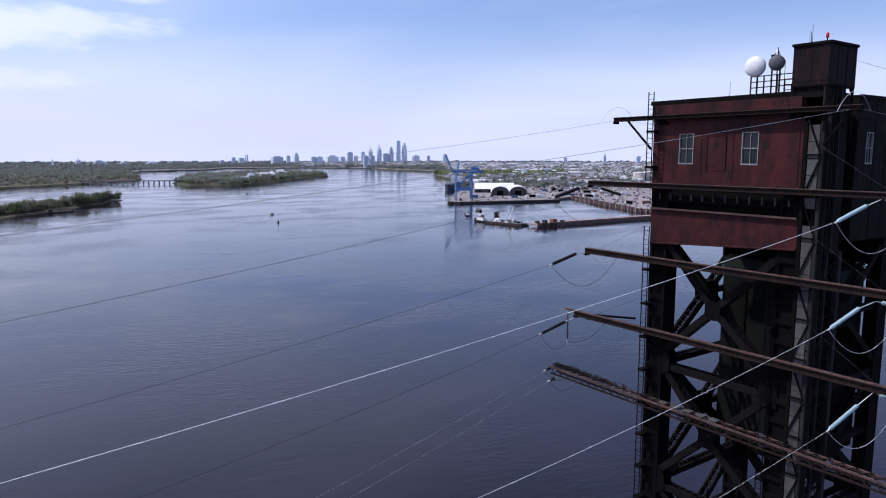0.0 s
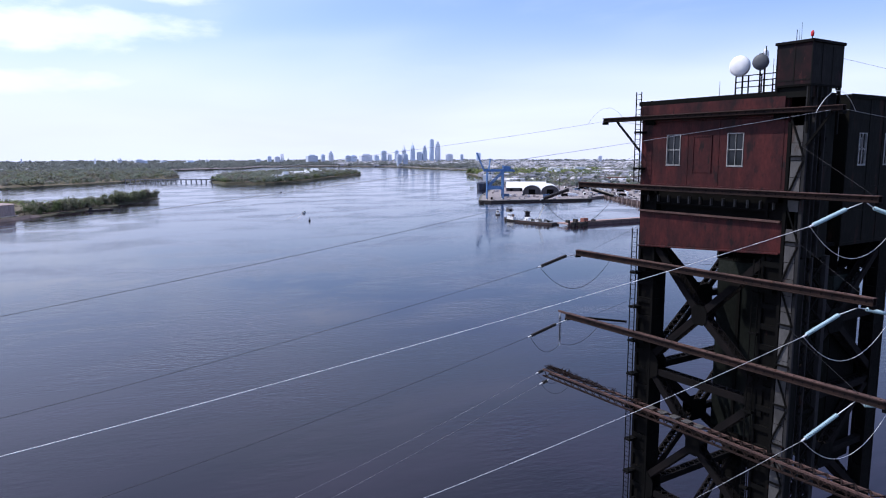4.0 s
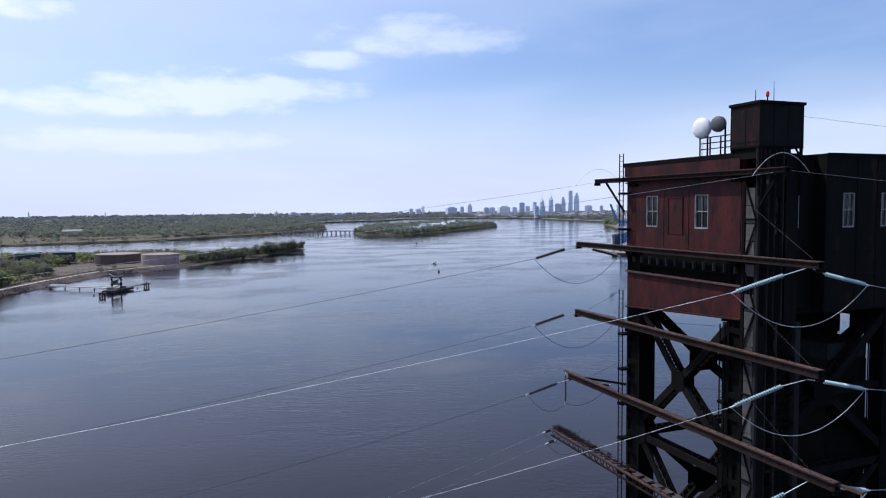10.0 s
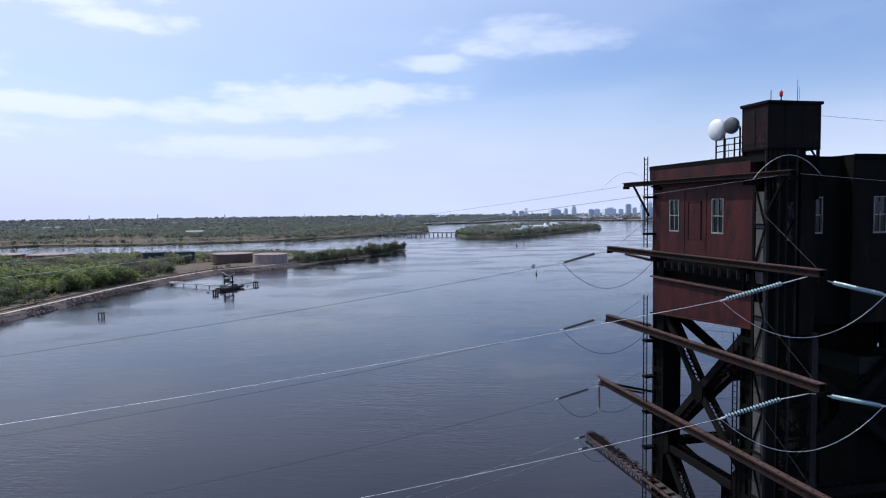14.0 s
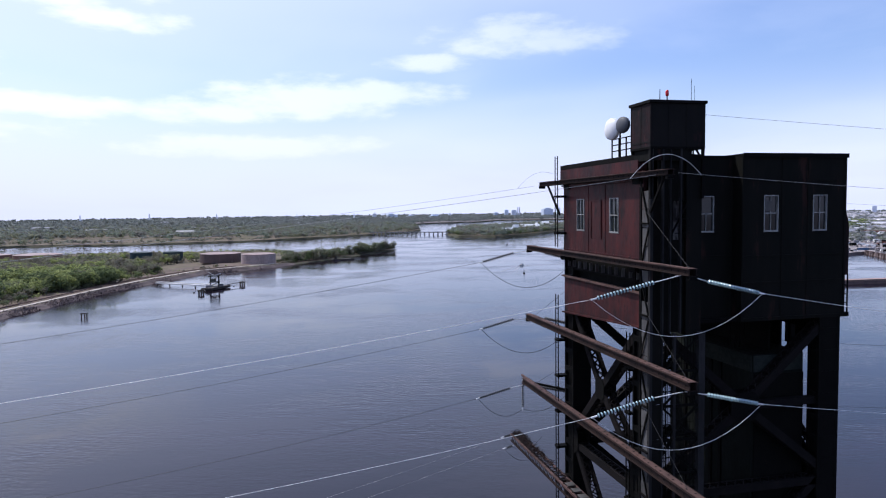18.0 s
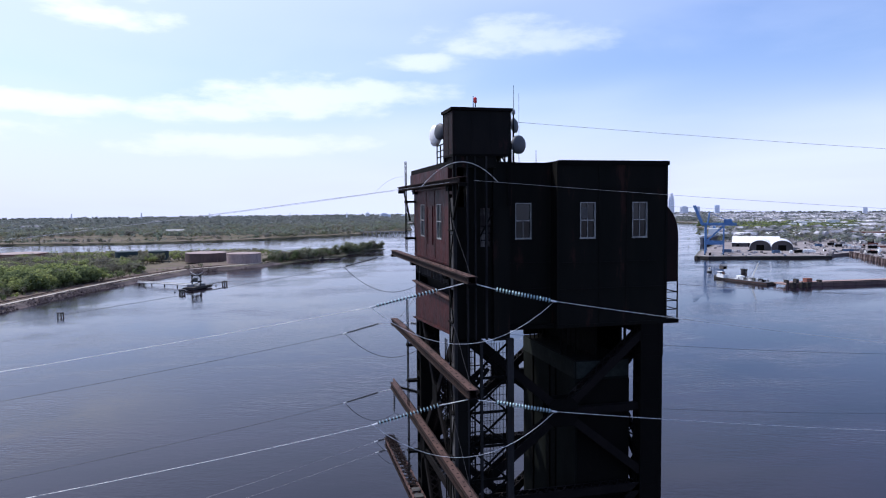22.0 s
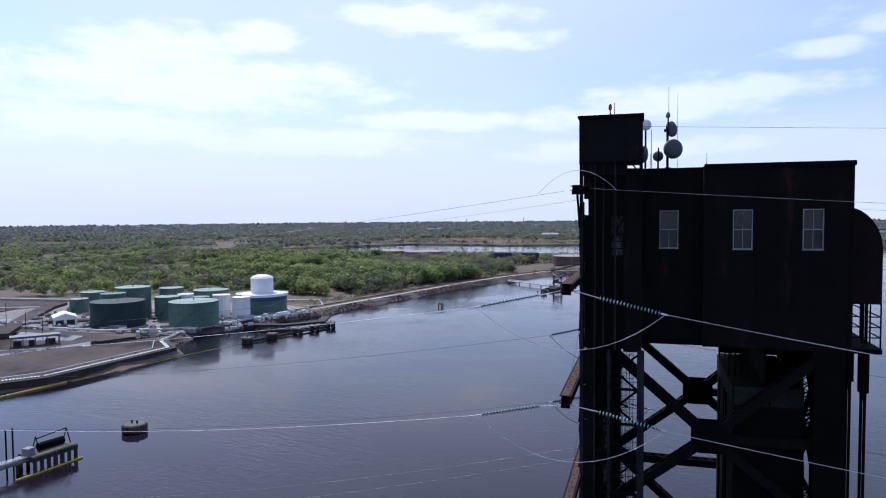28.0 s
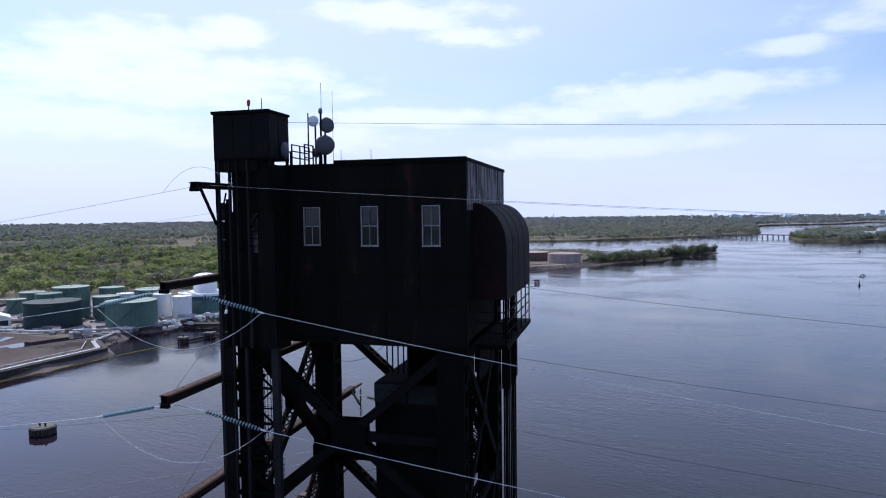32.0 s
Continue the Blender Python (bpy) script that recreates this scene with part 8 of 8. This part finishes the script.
plain = fill([(-540, 820), (-560, 950), (-640, 1060), (-1500, 1500), (-2300, 1200), (-1900, 300), (-760, 270), (-760, 330), (-1100, 500), (-900, 900)], 34000, 46)
wood("plain_wood", patchy(plain, 0.006, -0.16), 5, 14, 30, 0.15, (HAZED_TWIG, LEAF2, HAZED_LEAF, FRESH, HAZED_LEAF, CONIFER), "patchy wood and scrub over the river plain", 47, False, 0.012, flat=1.3)
far_bank = fill([(-610, 1150), (-560, 1215), (-474, 1335), (-281, 1296), (-59, 1350), (115, 1490), (300, 1690), (340, 1800), (410, 2320), (-900, 2600), (-1900, 1700)], 17000, 48)
FAR_SHEDS = ((-503, 2012, 56), (-440, 2060, 26), (-754, 2433, 46), (-243, 1741, 40))
for x, y, w in FAR_SHEDS:
    far_bank = field(far_bank, x + 8, y - 40, w * 0.5, 55)
    house(x, y, w, 24, 7, 12, DISHGREY, PALECON, "low pale industrial shed among the far woods", "shed", "far bank sheds", 0.15)
meadow = (far_bank[:, 0] < -30) & (far_bank[:, 1] < 1440 - far_bank[:, 0] * 0.05) & (far_bank[:, 0] > -560)
wood("far_bank_wood", patchy(far_bank[~meadow], 0.005, -0.28), 8, 15, 22, 0.18, (HAZED_TWIG, HAZED_LEAF, LEAF2, HAZED_LEAF), "dense woods on the far bank", 49, False, flat=1.9)
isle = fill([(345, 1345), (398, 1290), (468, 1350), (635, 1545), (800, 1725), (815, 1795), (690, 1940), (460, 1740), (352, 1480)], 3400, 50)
wood("island_wood", isle, 9, 16, 26, 0.17, (HAZED_TWIG, HAZED_LEAF, HAZED_LEAF, LEAF2), "dense woods covering the river island", 51, False, flat=1.9)
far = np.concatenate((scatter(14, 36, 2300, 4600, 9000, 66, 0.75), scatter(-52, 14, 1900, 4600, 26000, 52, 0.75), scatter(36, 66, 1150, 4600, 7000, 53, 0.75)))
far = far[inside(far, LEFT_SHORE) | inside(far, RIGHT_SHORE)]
wood("distant_wood", far, 8, 15, 11, 0.32, (HAZED_WOODS,), "endless far woods reaching the horizon", 54, False, flat=1.9)
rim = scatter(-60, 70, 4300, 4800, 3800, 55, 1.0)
wood("horizon_wood", rim[inside(rim, LEFT_SHORE) | inside(rim, RIGHT_SHORE)], 9, 17, 12, 0.5, (HAZED_WOODS,), "thin dark line of woods on the horizon", 56, False)
def along(outline, gap, depth, poly, seed):
    """Points scattered along a shore line, up to depth metres inland."""
    r = np.random.default_rng(seed)
    out = []
    for (xa, ya), (xb, yb) in zip(outline, outline[1:]):
        k = max(1, int(math.hypot(xb - xa, yb - ya) / gap))
        f = r.random((k, 1))
        out.append(np.array([[xa, ya]]) * (1 - f) + np.array([[xb, yb]]) * f + r.uniform(-depth, depth, (k, 2)))
    pts_a = np.concatenate(out)
    return pts_a[inside(pts_a, poly)]


FAR_EDGE = LEFT_SHORE[LEFT_SHORE.index((-640, 1075)):LEFT_SHORE.index((420, 2320)) + 1]
wood("shoreline_trees", along(FAR_EDGE, 1.6, 18, LEFT_SHORE, 81), 4, 11, 26, 0.17, (HAZED_LEAF, LEAF2, HAZED_TWIG), "trees and brush crowding the far shore", 82, False, flat=1.9)
wood("island_fringe", along(ISLAND + ISLAND[:1], 1.3, 16, ISLAND, 83), 5, 11, 30, 0.16, (HAZED_LEAF, LEAF2, LEAF), "trees crowding the shore of the island", 84, False)
wood("port_shore_trees", along([(900, 1240), (1110, 1640), (1333, 1941), (1369, 2354)], 3.0, 22, RIGHT_SHORE, 85), 4, 10, 24, 0.17, (HAZED_LEAF, LEAF2), "trees and brush along the shore beyond the port", 86, False, flat=1.9)
belt = fill([(980, 1280), (1060, 1580), (1400, 1700), (1560, 1560), (1380, 1330), (1180, 1220)], 3400, 57)
wood("port_trees", belt, 8, 15, 26, 0.13, (LEAF, FRESH), "green belt of trees behind the port", 58, False)
edge = fill([(600, 905), (860, 1260), (1080, 1660), (1300, 1950), (1390, 1900), (1180, 1620), (960, 1220), (700, 930)], 420, 59)
wood("waterfront_trees", patchy(edge, 0.01, 0.0), 6, 12, 22, 0.14, (LEAF2, LEAF), "scattered trees along the far waterfront", 60, False)


under = np.array([(f * 165 - 20 + random.gauss(0, 6) - 4, f * 216 + 742 + random.gauss(0, 5)) for f in np.random.default_rng(67).random(420)])
wood("spit_scrub", clear_of(under[inside(under, LEFT_SHORE)], -42, 741, 22), 2.0, 6.0, 40, 0.13, (BARE, LEAF2, LEAF), "low scrub along the spit", 68, False, base=0.5)
wood("meadow_scrub", far_bank[meadow], 0.8, 2.6, 14, 0.25, (HAZED_TWIG, BARE, HAZED_LEAF), "brown reeds and low scrub on the far bank", 69, False)
streets = scatter(37, 66, 1150, 2700, 5200, 70, 0.8)
wood("town_trees", streets[inside(streets, RIGHT_SHORE)], 7, 14, 16, 0.2, (HAZED_LEAF, LEAF2, HAZED_TWIG), "trees along the streets of the far town", 71, False, flat=1.9)


def single_tree(x, y, h, seed, label):
    """A tree with tapered trunk, limbs and a loose crown."""
    rng_s = random.Random(seed)
    t = thing("tree", (x, y, 0.7), label, "tree", "trees on the spit")
    bm = bmesh.new()
    tube(bm, [(x, y, 0.3), (x + 0.2, y, 0.7 + h * 0.4), (x - 0.1, y + 0.2, 0.7 + h * 0.85)], [h * 0.03, h * 0.02, h * 0.006], 6)
    part("trunk", bm, BARK, t)
    bm = bmesh.new()
    for k in range(7):
        a = k * 2.4 + rng_s.random()
        z = 0.7 + h * (0.3 + 0.07 * k)
        l = h * rng_s.uniform(0.18, 0.34)
        tube(bm, [(x, y, z), (x + math.cos(a) * l * 0.6, y + math.sin(a) * l * 0.6, z + l * 0.5), (x + math.cos(a) * l, y + math.sin(a) * l, z + l * 0.9)], [h * 0.012, h * 0.007, h * 0.003], 4)
    part("limbs", bm, BARK, t)
    r = np.random.default_rng(seed)
    me = tri_mesh("crown", crown_points(r, np.array([(x, y)]), np.array([h]), np.array([h * 0.9]), 360, 0.055, 0.7), (LEAF2,))
    adopt(new("crown", me), t)


for k in range(22):
    f = k / 21
    single_tree(18 + 118 * f + random.uniform(-5, 3), 800 + 148 * f + random.uniform(-4, 4), random.uniform(7, 14), 100 + k, "spreading half-leafed tree on the low spit")
